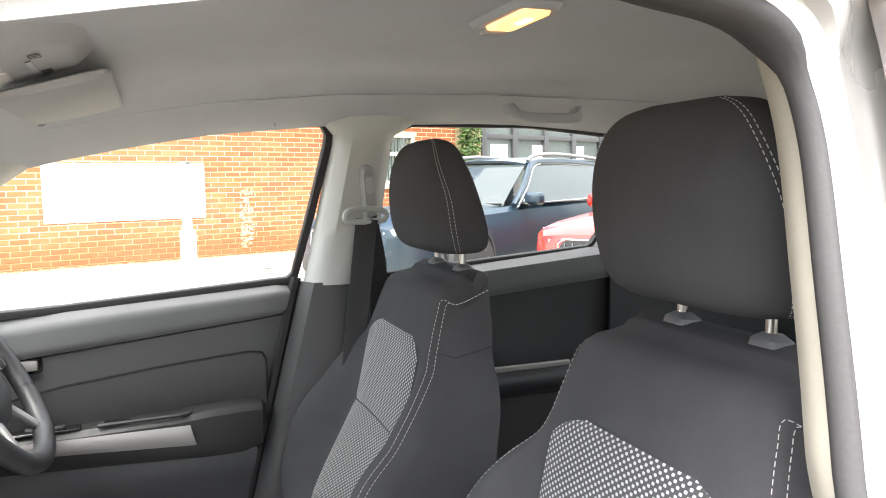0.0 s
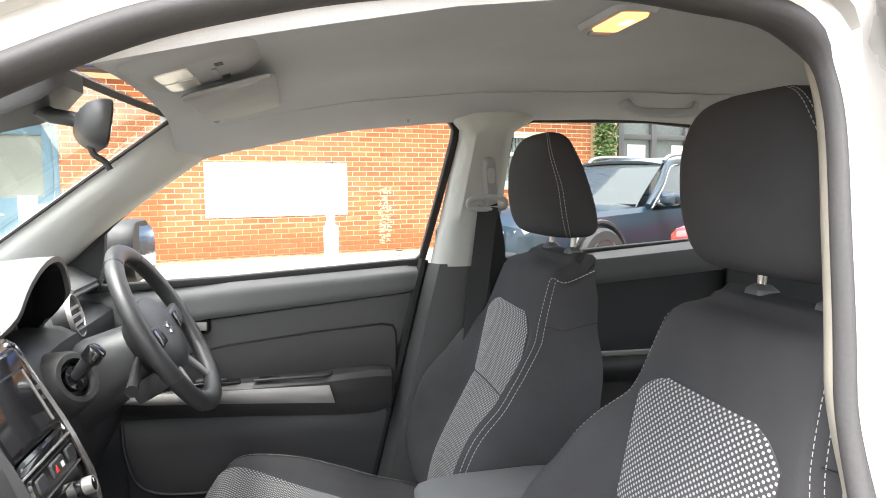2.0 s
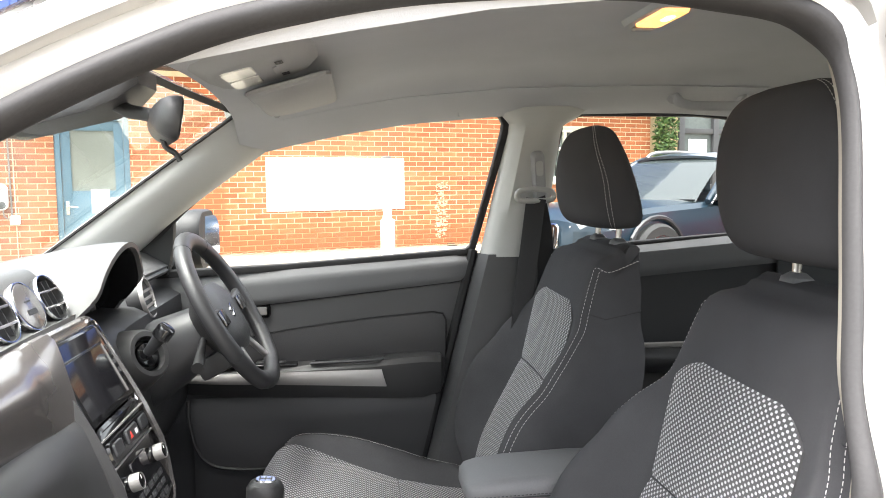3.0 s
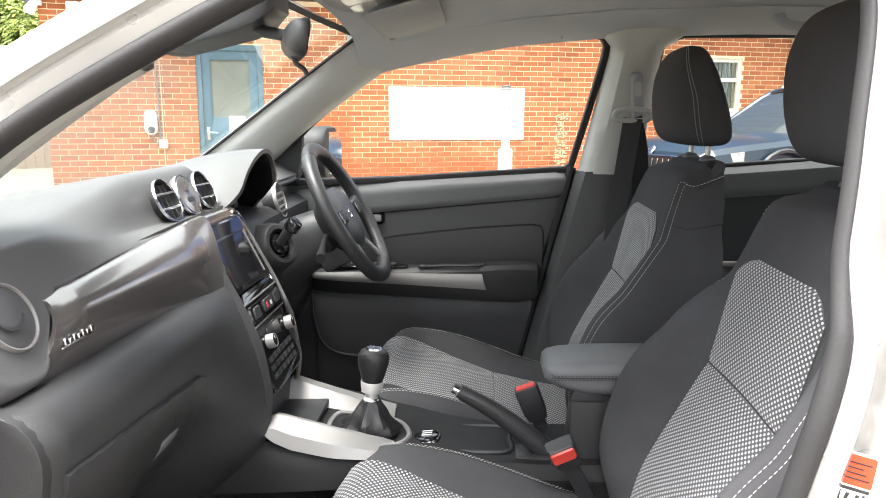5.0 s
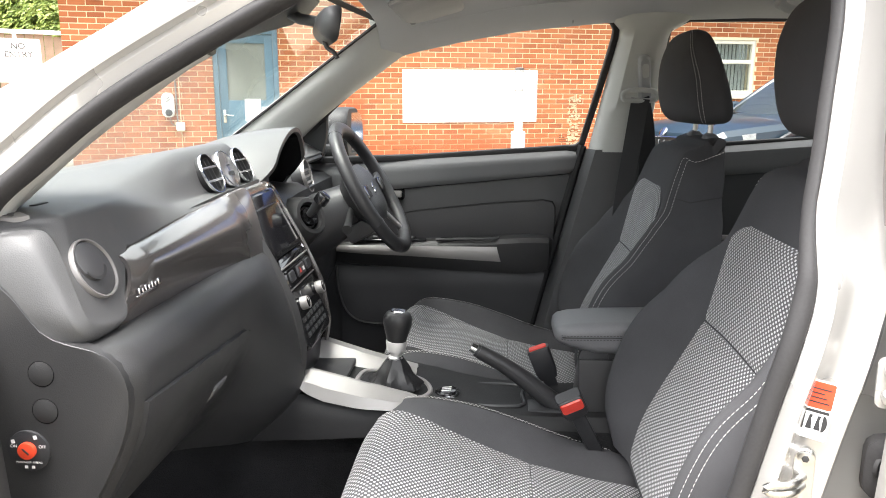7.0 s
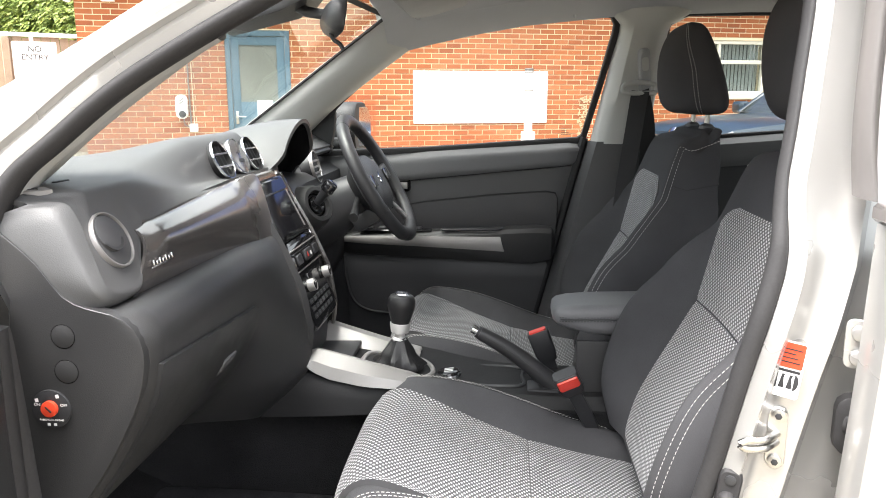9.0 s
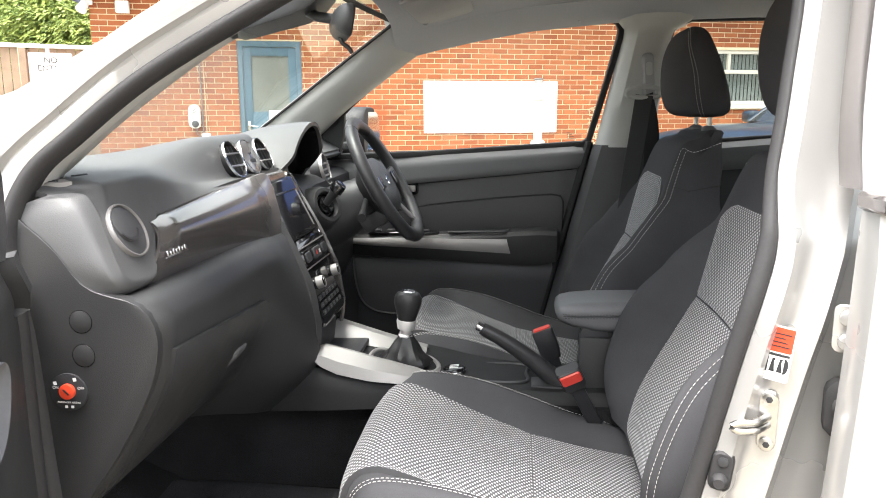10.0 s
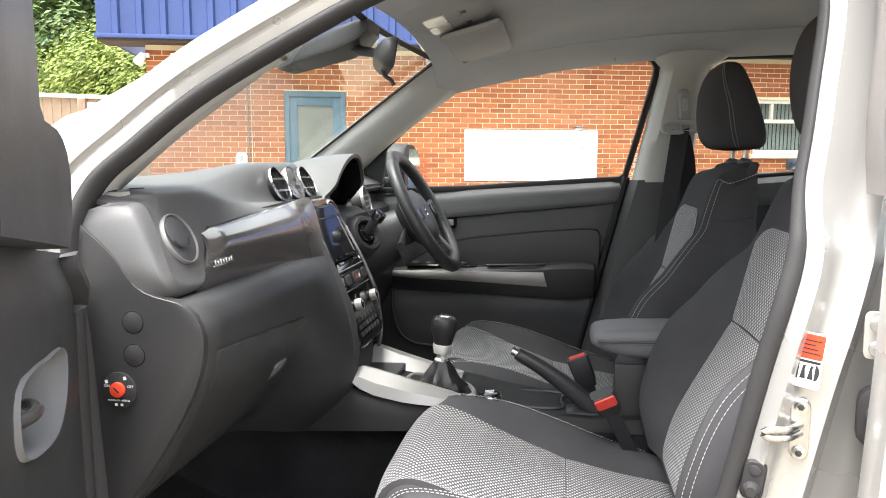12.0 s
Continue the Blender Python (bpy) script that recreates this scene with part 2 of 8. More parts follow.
M_ROOMDARK = surface("dim_room_behind_window", (0.04, 0.045, 0.05), 0.9, var=0.2, relief=0)
M_BLIND = surface("pale_vertical_blind", (0.76, 0.77, 0.76), 0.8, fine=80, var=0.06, relief=0.1)
M_CLAD = surface("blue_steel_cladding", (0.035, 0.065, 0.20), 0.45, big=1.2, fine=60, var=0.12, relief=0.1)
M_SOFFIT = surface("dark_brown_soffit", (0.06, 0.045, 0.038), 0.7, var=0.2)
M_WOOD = surface("weathered_fence_wood", (0.36, 0.27, 0.19), 0.85, big=5, fine=90, var=0.25, relief=0.6, dist=0.003)
M_CABLE = surface("grey_conduit", (0.20, 0.19, 0.18), 0.6, var=0.1)
M_BARK = surface("bark", (0.11, 0.085, 0.06), 0.95, big=4, fine=60, var=0.35, relief=0.8, dist=0.01)
M_LEAF = leaf_mat("dark_green_leaves", (0.035, 0.075, 0.018), (0.12, 0.19, 0.045))
M_LEAF_Y = leaf_mat("yellow_green_leaves", (0.12, 0.19, 0.03), (0.30, 0.36, 0.07))
M_BLUECAR = surface("dark_blue_car_paint", (0.008, 0.020, 0.032), 0.35, metal=0.0, big=1, fine=900, var=0.06, relief=0, coat=0.45)
M_REDCAR = surface("red_car_paint", (0.55, 0.03, 0.022), 0.25, metal=0.15, big=1, fine=900, var=0.05, relief=0, coat=1.0)
M_CARGLASS = surface("car_window_glass", (0.035, 0.042, 0.042), 0.05, var=0.1, relief=0, spec=0.9)
M_LENS = surface("headlamp_lens", (0.55, 0.57, 0.58), 0.1, metal=0.5, big=30, fine=120, var=0.25, relief=0.2, coat=1.0)
M_TYRE = surface("tyre_rubber", (0.025, 0.025, 0.025), 0.85, var=0.2)
M_ALLOY = surface("alloy_rim", (0.45, 0.45, 0.46), 0.3, metal=0.9, var=0.06)

# ---- building helpers ----
BASE = {}


def thing(name, at, label, category, group="", kind=""):
    ob = new(name)
    ob.empty_display_size = 0.05
    ob.location = at
    BASE[ob] = Matrix.Translation(-Vector(at))
    return tagged(ob, label, category, group, kind)


def finish(name, bm, mat, sharp=38):
    bm.normal_update()
    bmesh.ops.recalc_face_normals(bm, faces=bm.faces)
    lim = radians(sharp)
    for f in bm.faces:
        f.smooth = True
    for e in bm.edges:
        if len(e.link_faces) == 2 and e.calc_face_angle(0) > lim:
            e.smooth = False
    me = bpy.data.meshes.new(name)
    bm.to_mesh(me)
    bm.free()
    me.materials.append(mat)
    return me


def part(name, bm, mat, parent=None, label="", sharp=38):
    """One mesh object under a thing or a part; the mesh is in world metres."""
    me = bm if isinstance(bm, bpy.types.Mesh) else finish(name, bm, mat, sharp)
    ob = new(name, me)
    if parent is not None:
        ob.parent = parent
        ob.matrix_parent_inverse = BASE.get(parent, Matrix.Identity(4))
    if label:
        ob["label"] = label
    return ob


def solo(name, bm, mat, label, category, group="", kind="", sharp=38):
    return tagged(part(name, bm, mat, None, "", sharp), label, category, group, kind)


def lay(bm, P, loop_u=False, loop_v=False, caps=False, uv=None):
    """Quads over rows of points. caps closes the first and last row (each a ring)."""
    rows = [[bm.verts.new(tuple(p)) for p in row] for row in P]
    nv, nu = len(rows), len(rows[0])
    layer = bm.loops.layers.uv.verify() if uv is not None else None
    for j in range(nv if loop_v else nv - 1):
        for i in range(nu if loop_u else nu - 1):
            idx = ((j, i), (j, (i + 1) % nu), ((j + 1) % nv, (i + 1) % nu), ((j + 1) % nv, i))
            f = bm.faces.new([rows[a][b] for a, b in idx])
            if layer:
                for lp, (a, b) in zip(f.loops, idx):
                    lp[layer].uv = uv[a][b]
    if caps:
        bm.faces.new(rows[0])
        bm.faces.new(rows[-1])
    return bm


def slab(P, thick, uv=None):
    """A bent sheet with thickness: the rows of points, and the same pushed back along the sheet's normal."""
    A = np.array(P, float)
    du, dv = np.gradient(A, axis=1), np.gradient(A, axis=0)
    n = np.cross(du, dv)
    n /= np.linalg.norm(n, axis=2, keepdims=True) + 1e-12
    B = A - n * thick
    bm = bmesh.new()
    lay(bm, A, uv=uv)
    lay(bm, B, uv=uv)
    edge = [(0, i) for i in range(A.shape[1])] + [(j, A.shape[1] - 1) for j in range(1, A.shape[0])] + \
        [(A.shape[0] - 1, i) for i in range(A.shape[1] - 2, -1, -1)] + [(j, 0) for j in range(A.shape[0] - 2, 0, -1)]
    lay(bm, [[A[e] for e in edge], [B[e] for e in edge]], loop_u=True)
    bmesh.ops.remove_doubles(bm, verts=bm.verts, dist=1e-6)
    return bm


def curve_through(pts, n, loop=False):
    """Points evenly spaced along a smooth curve through pts."""
    p = np.array(pts, float)
    k = len(p)
    out = []
    segs = k if loop else k - 1
    for i in range(segs):
        if loop:
            a, b, c, d = p[i - 1], p[i], p[(i + 1) % k], p[(i + 2) % k]
        else:
            b, c = p[i], p[i + 1]
            a = p[i - 1] if i else 2 * b - c
            d = p[i + 2] if i + 2 < k else 2 * c - b
        for s in np.linspace(0, 1, 12, endpoint=False):
            out.append(0.5 * (2 * b + (c - a) * s + (2 * a - 5 * b + 4 * c - d) * s * s + (3 * b - a - 3 * c + d) * s ** 3))
    out.append(p[0] if loop else p[-1])
    out = np.array(out)
    L = np.r_[0, np.cumsum(np.linalg.norm(np.diff(out, axis=0), axis=1))]
    t = np.linspace(0, L[-1], n + 1)[:-1] if loop else np.linspace(0, L[-1], n)
    return np.stack([np.interp(t, L, out[:, i]) for i in range(out.shape[1])], 1)


def sweep(path, prof, side, loop=False, caps=True, scale=None):
    """Carries a ring of (a, b) along the path: a along side(i), b along the path's tangent x side."""
    path = np.array(path, float)
    n = len(path)
    rows = []
    for i in range(n):
        a, b = (path[i - 1], path[(i + 1) % n]) if loop else (path[max(i - 1, 0)], path[min(i + 1, n - 1)])
        t = (b - a) / (np.linalg.norm(b - a) + 1e-12)
        s = np.array(side(i) if callable(side) else side, float)
        s = s - t * (s @ t)
        s /= np.linalg.norm(s) + 1e-12
        u = np.cross(t, s)
        k = 1 if scale is None else scale[i]
        rows.append([path[i] + k * (q[0] * s + q[1] * u) for q in prof])
    bm = bmesh.new()
    lay(bm, rows, loop_u=True, loop_v=loop, caps=caps and not loop)
    return bm


def circle(r, n=12, r2=None):
    return [(r * math.cos(2 * math.pi * i / n), (r2 or r) * math.sin(2 * math.pi * i / n)) for i in range(n)]


def rounded(w, h, r, k=3):
    """Ring of a rounded rectangle, w by h."""
    out = []
    for cx, cy, a0 in ((w / 2 - r, h / 2 - r, 0), (-w / 2 + r, h / 2 - r, 90), (-w / 2 + r, -h / 2 + r, 180), (w / 2 - r, -h / 2 + r, 270)):
        for i in range(k + 1):
            a = radians(a0 + 90 * i / k)
            out.append((cx + r * math.cos(a), cy + r * math.sin(a)))
    return out


def tube(path, r, n=10, loop=False, side=(0.31, 0.17, 0.94), scale=None):
    return sweep(path, circle(r, n), side, loop, True, scale)


def axes(at, ahead, up=(0, 0, 1)):
    """A frame whose z looks along ahead and whose y leans to up."""
    z = Vector(ahead).normalized()
    x = Vector(up).cross(z).normalized()
    y = z.cross(x)
    m = Matrix((x, y, z)).transposed().to_4x4()
    m.translation = at
    return m


def rings(sections, m=None, caps=True):
    """Loft of rings [(z, ring)], moved by m."""
    bm = bmesh.new()
    lay(bm, [[(q[0], q[1], z) for q in ring] for z, ring in sections], loop_u=True, caps=caps)
    if m is not None:
        bm.transform(m)
    return bm


def puck(m, r, h, n=24, edge=0.15):
    """A round disc or button with softened edges, along the frame's z."""
    e = edge * min(r, h)
    return rings([(0, circle(r, n)), (h - e, circle(r, n)), (h - e * 0.3, circle(r - e * 0.35, n)), (h, circle(r - e, n))], m)


def hoop(m, r, wid, h, n=32):
    """A flat ring with an open middle."""
    bm = bmesh.new()
    prof = [(r, 0), (r, h * 0.6), (r - wid * 0.25, h), (r - wid * 0.75, h), (r - wid, h * 0.6), (r - wid, 0)]
    lay(bm, [[(p[0] * math.cos(2 * math.pi * i / n), p[0] * math.sin(2 * math.pi * i / n), p[1]) for p in prof] for i in range(n)],
        loop_u=True, loop_v=True)
    bm.transform(m)
    return bm


def box(lo, hi, bevel=0.0, seg=2, m=None):
    bm = bmesh.new()
    bmesh.ops.create_cube(bm, size=1)
    lo, hi = Vector(lo), Vector(hi)
    for v in bm.verts:
        v.co = Vector([lo[i] + (v.co[i] + 0.5) * (hi[i] - lo[i]) for i in range(3)])
    if bevel:
        bmesh.ops.bevel(bm, geom=bm.edges[:], offset=bevel, segments=seg, affect='EDGES', profile=0.6, clamp_overlap=True)
    if m is not None:
        bm.transform(m)
    return bm


def plate(outline, thick, m, bevel=0.0):
    """A flat plate of that outline in the frame's x and y, from z 0 to thick."""
    if not bevel:
        return rings([(0, outline), (thick, outline)], m)
    c = np.mean(np.array(outline), axis=0)
    small = [tuple(c + (np.array(q) - c) * (1 - bevel / (np.linalg.norm(np.array(q) - c) + 1e-9))) for q in outline]
    return rings([(0, outline), (thick - bevel, outline), (thick, small)], m)


def join(bms):
    out = bmesh.new()
    for b in bms:
        me = bpy.data.meshes.new("tmp")
        b.to_mesh(me)
        b.free()
        out.from_mesh(me)
        bpy.data.meshes.remove(me)
    return out


def lettering(name, text, size, m, mat, parent, depth=0.0004, label=""):
    """Raised letters in the built-in font, centred on the frame m."""
    cu = bpy.data.curves.new(name, 'FONT')
    cu.body, cu.size, cu.align_x, cu.align_y, cu.extrude = text, size, 'CENTER', 'CENTER', depth
    tmp = bpy.data.objects.new(name, cu)
    scene.collection.objects.link(tmp)
    bpy.context.view_layer.update()
    me = bpy.data.meshes.new_from_object(tmp.evaluated_get(bpy.context.evaluated_depsgraph_get()))
    bpy.data.objects.remove(tmp)
    me.transform(m)
    me.materials.clear()
    me.materials.append(mat)
    return part(name, me, mat, parent, label)


def stitches(path, normal, length=0.006, gap=0.0035, r=0.0008):
    """A dashed row of thread lying along the path."""
    path = np.array(path, float)
    L = np.r_[0, np.cumsum(np.linalg.norm(np.diff(path, axis=0), axis=1))]
    verts, faces = [], []
    s = 0.0
    at = lambda d: np.array([np.interp(d, L, path[:, i]) for i in range(3)])
    while s + length < L[-1]:
        a, b = at(s), at(s + length)
        t = (b - a) / (np.linalg.norm(b - a) + 1e-12)
        n = np.array(normal(0.5 * (a + b)) if callable(normal) else normal, float)
        n -= t * (n @ t)
        n /= np.linalg.norm(n) + 1e-12
        w = np.cross(t, n)
        k = len(verts)
        for p, e in ((a, 0.5), (a + t * length * 0.25, 1.3), (b - t * length * 0.25, 1.3), (b, 0.5)):
            for da, dn in ((-r, 0), (r, 0), (r * 0.6, r * e), (-r * 0.6, r * e)):
                verts.append(p + w * da + n * dn)
        for j in range(3):
            o = k + 4 * j
            for i in range(4):
                faces.append((o + i, o + (i + 1) % 4, o + 4 + (i + 1) % 4, o + 4 + i))
        faces += [(k, k + 1, k + 2, k + 3), (k + 12, k + 13, k + 14, k + 15)]
        s += length + gap
    me = bpy.data.meshes.new("stitching")
    me.from_pydata([tuple(v) for v in verts], [], faces)
    me.materials.append(M_STITCH)
    return me


def lerp_table(tab, x):
    """Straight interpolation in rows of (key, a, b, ...)."""
    t = np.array(tab, float)
    return [np.interp(x, t[:, 0], t[:, i]) for i in range(1, t.shape[1])]


def smooth(a, b, x):
    s = min(1.0, max(0.0, (x - a) / (b - a)))
    return s * s * (3 - 2 * s)

# ---- the yard: ground rising gently towards the building ----


def ground_z(x, y):
    return 0.24 * smooth(2.0, 9.5, y)


ys = [-300, -60, -20, -8, -3, 0, 2, 3, 4, 5, 6, 7, 8, 9, 9.5, 12, 16, 30, 80, 400]
xs = [-400, -80, -30, -15, -8, -4, -2, 0, 2, 4, 8, 15, 30, 80, 400]
bm = bmesh.new()
lay(bm, [[(x, y, ground_z(x, y)) for x in xs] for y in ys])
solo("ground", bm, M_GROUND, "pale worn concrete yard lying under the parked cars", "ground", kind="structure")

# ---- the car's shell round the cabin ----
SCREEN_EDGE = [(-0.86, 0.64, 0.99), (-0.70, 0.60, 1.06), (-0.557, 0.565, 1.153), (-0.36, 0.525, 1.29), (-0.174, 0.49, 1.418)]
DOOR_EDGE = [(-0.60, 0.68, 1.00), (-0.47, 0.662, 1.08), (-0.344, 0.645, 1.188), (-0.128, 0.615, 1.341), (-0.073, 0.615, 1.366)]


def mirrored(p, s):
    return [(q[0], q[1] * s, q[2]) for q in p]


def pillar_trim(s):
    a, b = curve_through(mirrored(SCREEN_EDGE, s), 20), curve_through(mirrored(DOOR_EDGE, s), 20)
    inward = np.array([0.30, -0.85 * s, -0.35])
    rows = []
    for i, (p, q) in enumerate(zip(a, b)):
        fade = 1 - 0.9 * smooth(13, 19, i)
        rows.append([p * (1 - k) + q * k + inward * 0.034 * (1 - (2 * k - 1) ** 4) * fade for k in np.linspace(0, 1, 9)])
    return slab(rows, -0.006 * s)


solo("a_pillar_trim", pillar_trim(1), M_PILLAR, "light grey plastic windscreen pillar trim on the driver side", "pillar trim", "windscreen pillar trims", "structure")
solo("a_pillar_trim", pillar_trim(-1), M_PILLAR, "light grey plastic windscreen pillar trim beside the open door", "pillar trim", "windscreen pillar trims", "structure")


a, b = curve_through(SCREEN_EDGE, 20), curve_through(DOOR_EDGE, 20)
seam = []
for k in np.linspace(0.25, 1.0, 9):
    i = 19.0 - 1.7 * smooth(0.25, 1.0, k)
    p, q = [np.array([np.interp(i, np.arange(20), e[:, c]) for c in range(3)]) for e in (a, b)]
    seam.append(p * (1 - k) + q * k + np.array([0.30, -0.85, -0.35]) * (0.034 * (1 - (2 * k - 1) ** 4) * (1 - 0.9 * smooth(13, 19, i)) + 0.0005))
solo("pillar_joint", tube(seam, 0.0016, 6), M_RUBBER, "thin dark joint where the pillar trim meets the roof trim", "trim joint", kind="structure")


def roof_z(x, y):
    zc = lerp_table([(-0.20, 1.418), (-0.08, 1.448), (0.05, 1.475), (0.20, 1.50), (0.45, 1.522), (0.80, 1.530), (1.40, 1.522), (1.95, 1.46)], x)[0]
    a = abs(y)
    return zc - 0.030 * (a / 0.5) ** 2 - 0.060 * smooth(0.42, 0.62, a)


gy = list(np.linspace(-0.615, 0.615, 31))
gx = list(np.linspace(-0.19, 1.95, 40))
P = [[(x + 0.02 * (1 - (y / 0.6) ** 2) * (x < -0.1), y, roof_z(x, y)) for y in gy] for x in gx]
solo("headliner", slab(P, 0.012), M_HEADLINER, "light grey felt roof lining of the car", "headliner", kind="structure")
P = [[(x - 0.03, y * 1.04, roof_z(x, y * 0.9) + 0.055 - 0.02 * abs(y / 0.6) ** 3) for y in gy] for x in gx]
solo("roof", slab(P, 0.012), M_PAINT, "silver-white painted steel roof of the car", "roof", kind="structure")

# light grey rail trim above the driver side windows
for s, nm in ((1, "driver"),):
    edge = curve_through(mirrored([(-0.128, 0.616, 1.341), (-0.073, 0.615, 1.368), (0.004, 0.615, 1.392), (0.081, 0.615, 1.408), (0.158, 0.615, 1.417), (0.233, 0.615, 1.423), (0.309, 0.615, 1.427), (0.45, 0.615, 1.428),
                                   (0.80, 0.612, 1.432), (1.20, 0.615, 1.405), (1.45, 0.62, 1.35)], s), 52)
    rows = []
    for p in edge:
        top = np.array([p[0] - 0.01, s * 0.50, max(roof_z(max(p[0], -0.18), 0.50) + 0.004, p[2] + 0.01)])
        mid = 0.5 * (p + top) + np.array([0, -0.010 * s, 0.002])
        rows.append(curve_through([p, mid, top], 6))
    solo("cant_rail_trim", slab(rows, 0.006 * s), M_HEADLINER, f"light grey roof edge trim above the {nm} side windows", "roof trim", kind="structure")

# carpeted floor, bulkhead, tail
solo("floor", box((-1.0, -0.74, 0.33), (1.95, 0.74, 0.365), 0.01), M_CARPET, "black carpet on the cabin floor", "carpet", kind="structure")
P = [[(-0.98 + 0.55 * (max(0, 0.62 - z) / 0.27) ** 1.5 * 0.9, y, z) for y in np.linspace(-0.73, 0.73, 8)] for z in np.linspace(0.36, 0.98, 16)]
solo("bulkhead", slab(P, 0.01), M_CARPET, "black carpeted toe board at the front of the footwells", "bulkhead", kind="structure")
solo("tail_wall", box((1.93, -0.7, 0.36), (1.97, 0.7, 1.03), 0.01), M_PLASTIC_D, "dark trim closing the tail of the cabin below the rear window", "panel", kind="structure")
rw = thing("rear_window", (1.95, 0.0, 1.03), "sloping rear window glass in a dark frame", "window", kind="structure")
for sy in (-1, 1):
    part("window_frame", box((1.92, sy * 0.66 - 0.05, 1.03), (1.97, sy * 0.66 + 0.05, 1.47), 0.01), M_PLASTIC_D, rw)
pane = part("pane", box((1.945, -0.61, 1.03), (1.950, 0.61, 1.47)), M_TINT, rw)
pane.visible_shadow = False

P = []
for x in np.linspace(-0.72, 0.10, 56):
    y1 = -0.150 - 0.06 * smooth(-0.62, -0.72, x)
    P.append([(x, y, 0.368 + 0.010 * smooth(0.0, 0.02, min(x + 0.72, y + 0.68, y1 - y)) + 0.003 * math.sin(9 * x + 5 * y)) for y in np.linspace(-0.68, y1, 40)])
solo("floor_mat", slab(P, 0.004), M_MAT, "dark grey pile mat in the passenger footwell", "floor mat")

# windscreen
edge_l, edge_r = curve_through(mirrored(SCREEN_EDGE, -1), 14), curve_through(SCREEN_EDGE, 14)
P = []
for k, (a, b) in enumerate(zip(edge_l, edge_r)):
    f = k / 13
    row = []
    for u in np.linspace(-1, 1, 25):
        bow = (1 - u * u)
        p = a * (0.5 - 0.5 * u) + b * (0.5 + 0.5 * u)
        row.append(p + np.array([-0.19 + 0.12 * f, 0, -0.005 + 0.025 * f]) * bow)
    P.append(row)
ws = thing("windscreen", (-0.95, 0, 0.99), "clear curved glass windscreen with a black printed rim", "windscreen", kind="structure")
pane = part("pane", slab(P, 0.004), M_GLASS, ws)
pane.visible_shadow = False
A = np.array(P)
rim = np.concatenate([A[0, :], A[1:, -1], A[-1, ::-1][1:], A[::-1, 0][1:-1]])
mid = rim.mean(axis=0)
inn = np.array([p + (mid - p) * 0.035 for p in rim])
off = np.array([0.006, 0, -0.006])
bm = bmesh.new()
lay(bm, [rim + off * 0.5, inn + off * 0.5, inn + off, rim + off], loop_u=True, loop_v=True)
part("rim", bm, M_RUBBER, ws, "black printed edge of the glass")

# ---- the passenger door opening: seal and painted body round it ----
APERTURE = [(-0.425, 0.52), (-0.438, 0.70), (-0.449, 0.886), (-0.462, 1.00), (-0.440, 1.085), (-0.385, 1.140), (-0.298, 1.212), (-0.161, 1.295),
            (-0.070, 1.343), (0.010, 1.374), (0.134, 1.398), (0.300, 1.408), (0.425, 1.404), (0.482, 1.382), (0.498, 1.33), (0.481, 1.22), (0.457, 1.10),
            (0.408, 0.916), (0.364, 0.713), (0.325, 0.56), (0.25, 0.455), (0.10, 0.42), (-0.10, 0.415), (-0.30, 0.42), (-0.40, 0.45)]


def side_y(z):
    """How far out the body's side stands at that height."""
    return -(0.738 - 0.335 * max(0.0, z - 1.04))


ap = curve_through(APERTURE, 340, loop=True)
apn = np.roll(ap, -1, axis=0) - np.roll(ap, 1, axis=0)
apn = np.stack([-apn[:, 1], apn[:, 0]], 1)
apn /= np.linalg.norm(apn, axis=1, keepdims=True)
if np.sum((ap - ap.mean(axis=0)) * apn) < 0:
    apn = -apn


def round_opening(offsets, s=1, sel=None):
    rows = []
    for i in (range(len(ap)) if sel is None else sel):
        (x, z), (nx, nz) = ap[i], apn[i]
        tilt = max(0.0, nz) * (z > 1.1)
        lean = smooth(1.02, 1.15, z) * (x < 0.42)
        rear = smooth(0.30, 0.37, x) * (1 - smooth(0.2, 0.8, nz))
        y0 = side_y(z) + 0.029 * smooth(0.30, 0.42, x) * smooth(0.94, 1.12, z)
        row, high = [], smooth(1.0, 1.12, z)         # the seal runs narrower up beside the window
        for o, dy, d2, db in offsets:
            o = min(o, 0.262 + (o - 0.262) * smooth(1.09, 1.22, z) * (x < 0.2)) if o > 0.3 else o
            o = o + rear * (0.0090 * (1 - high) - 0.55 * max(0.0, o) * high) * (1 - smooth(0.018, 0.062, o))
            oo = o if o < 0.06 else 0.06 + (o - 0.06) * (1 - 0.42 * lean)
            zz = z + nz * oo
            if o > 0.09 and x + nx * oo < 0.1:
                zz = min(zz, 1.352 + 0.565 * (x + nx * oo + 0.305) - 0.02 * max(0.0, o - 0.2))
            yy = y0 + (dy + lean * d2) * (1 - rear) + db * rear + max(0.0, oo - 0.03) * tilt * 0.5
            if o > 0.09 and x + nx * oo < 0.0 and zz > 1.0:      # the pillar ends where the glass begins
                yy = min(yy, lerp_table([(0.99, -0.65), (1.06, -0.61), (1.153, -0.575), (1.29, -0.535), (1.418, -0.50)], zz)[0])
            row.append((x + nx * oo, s * yy, zz))
        rows.append(row)
    return rows


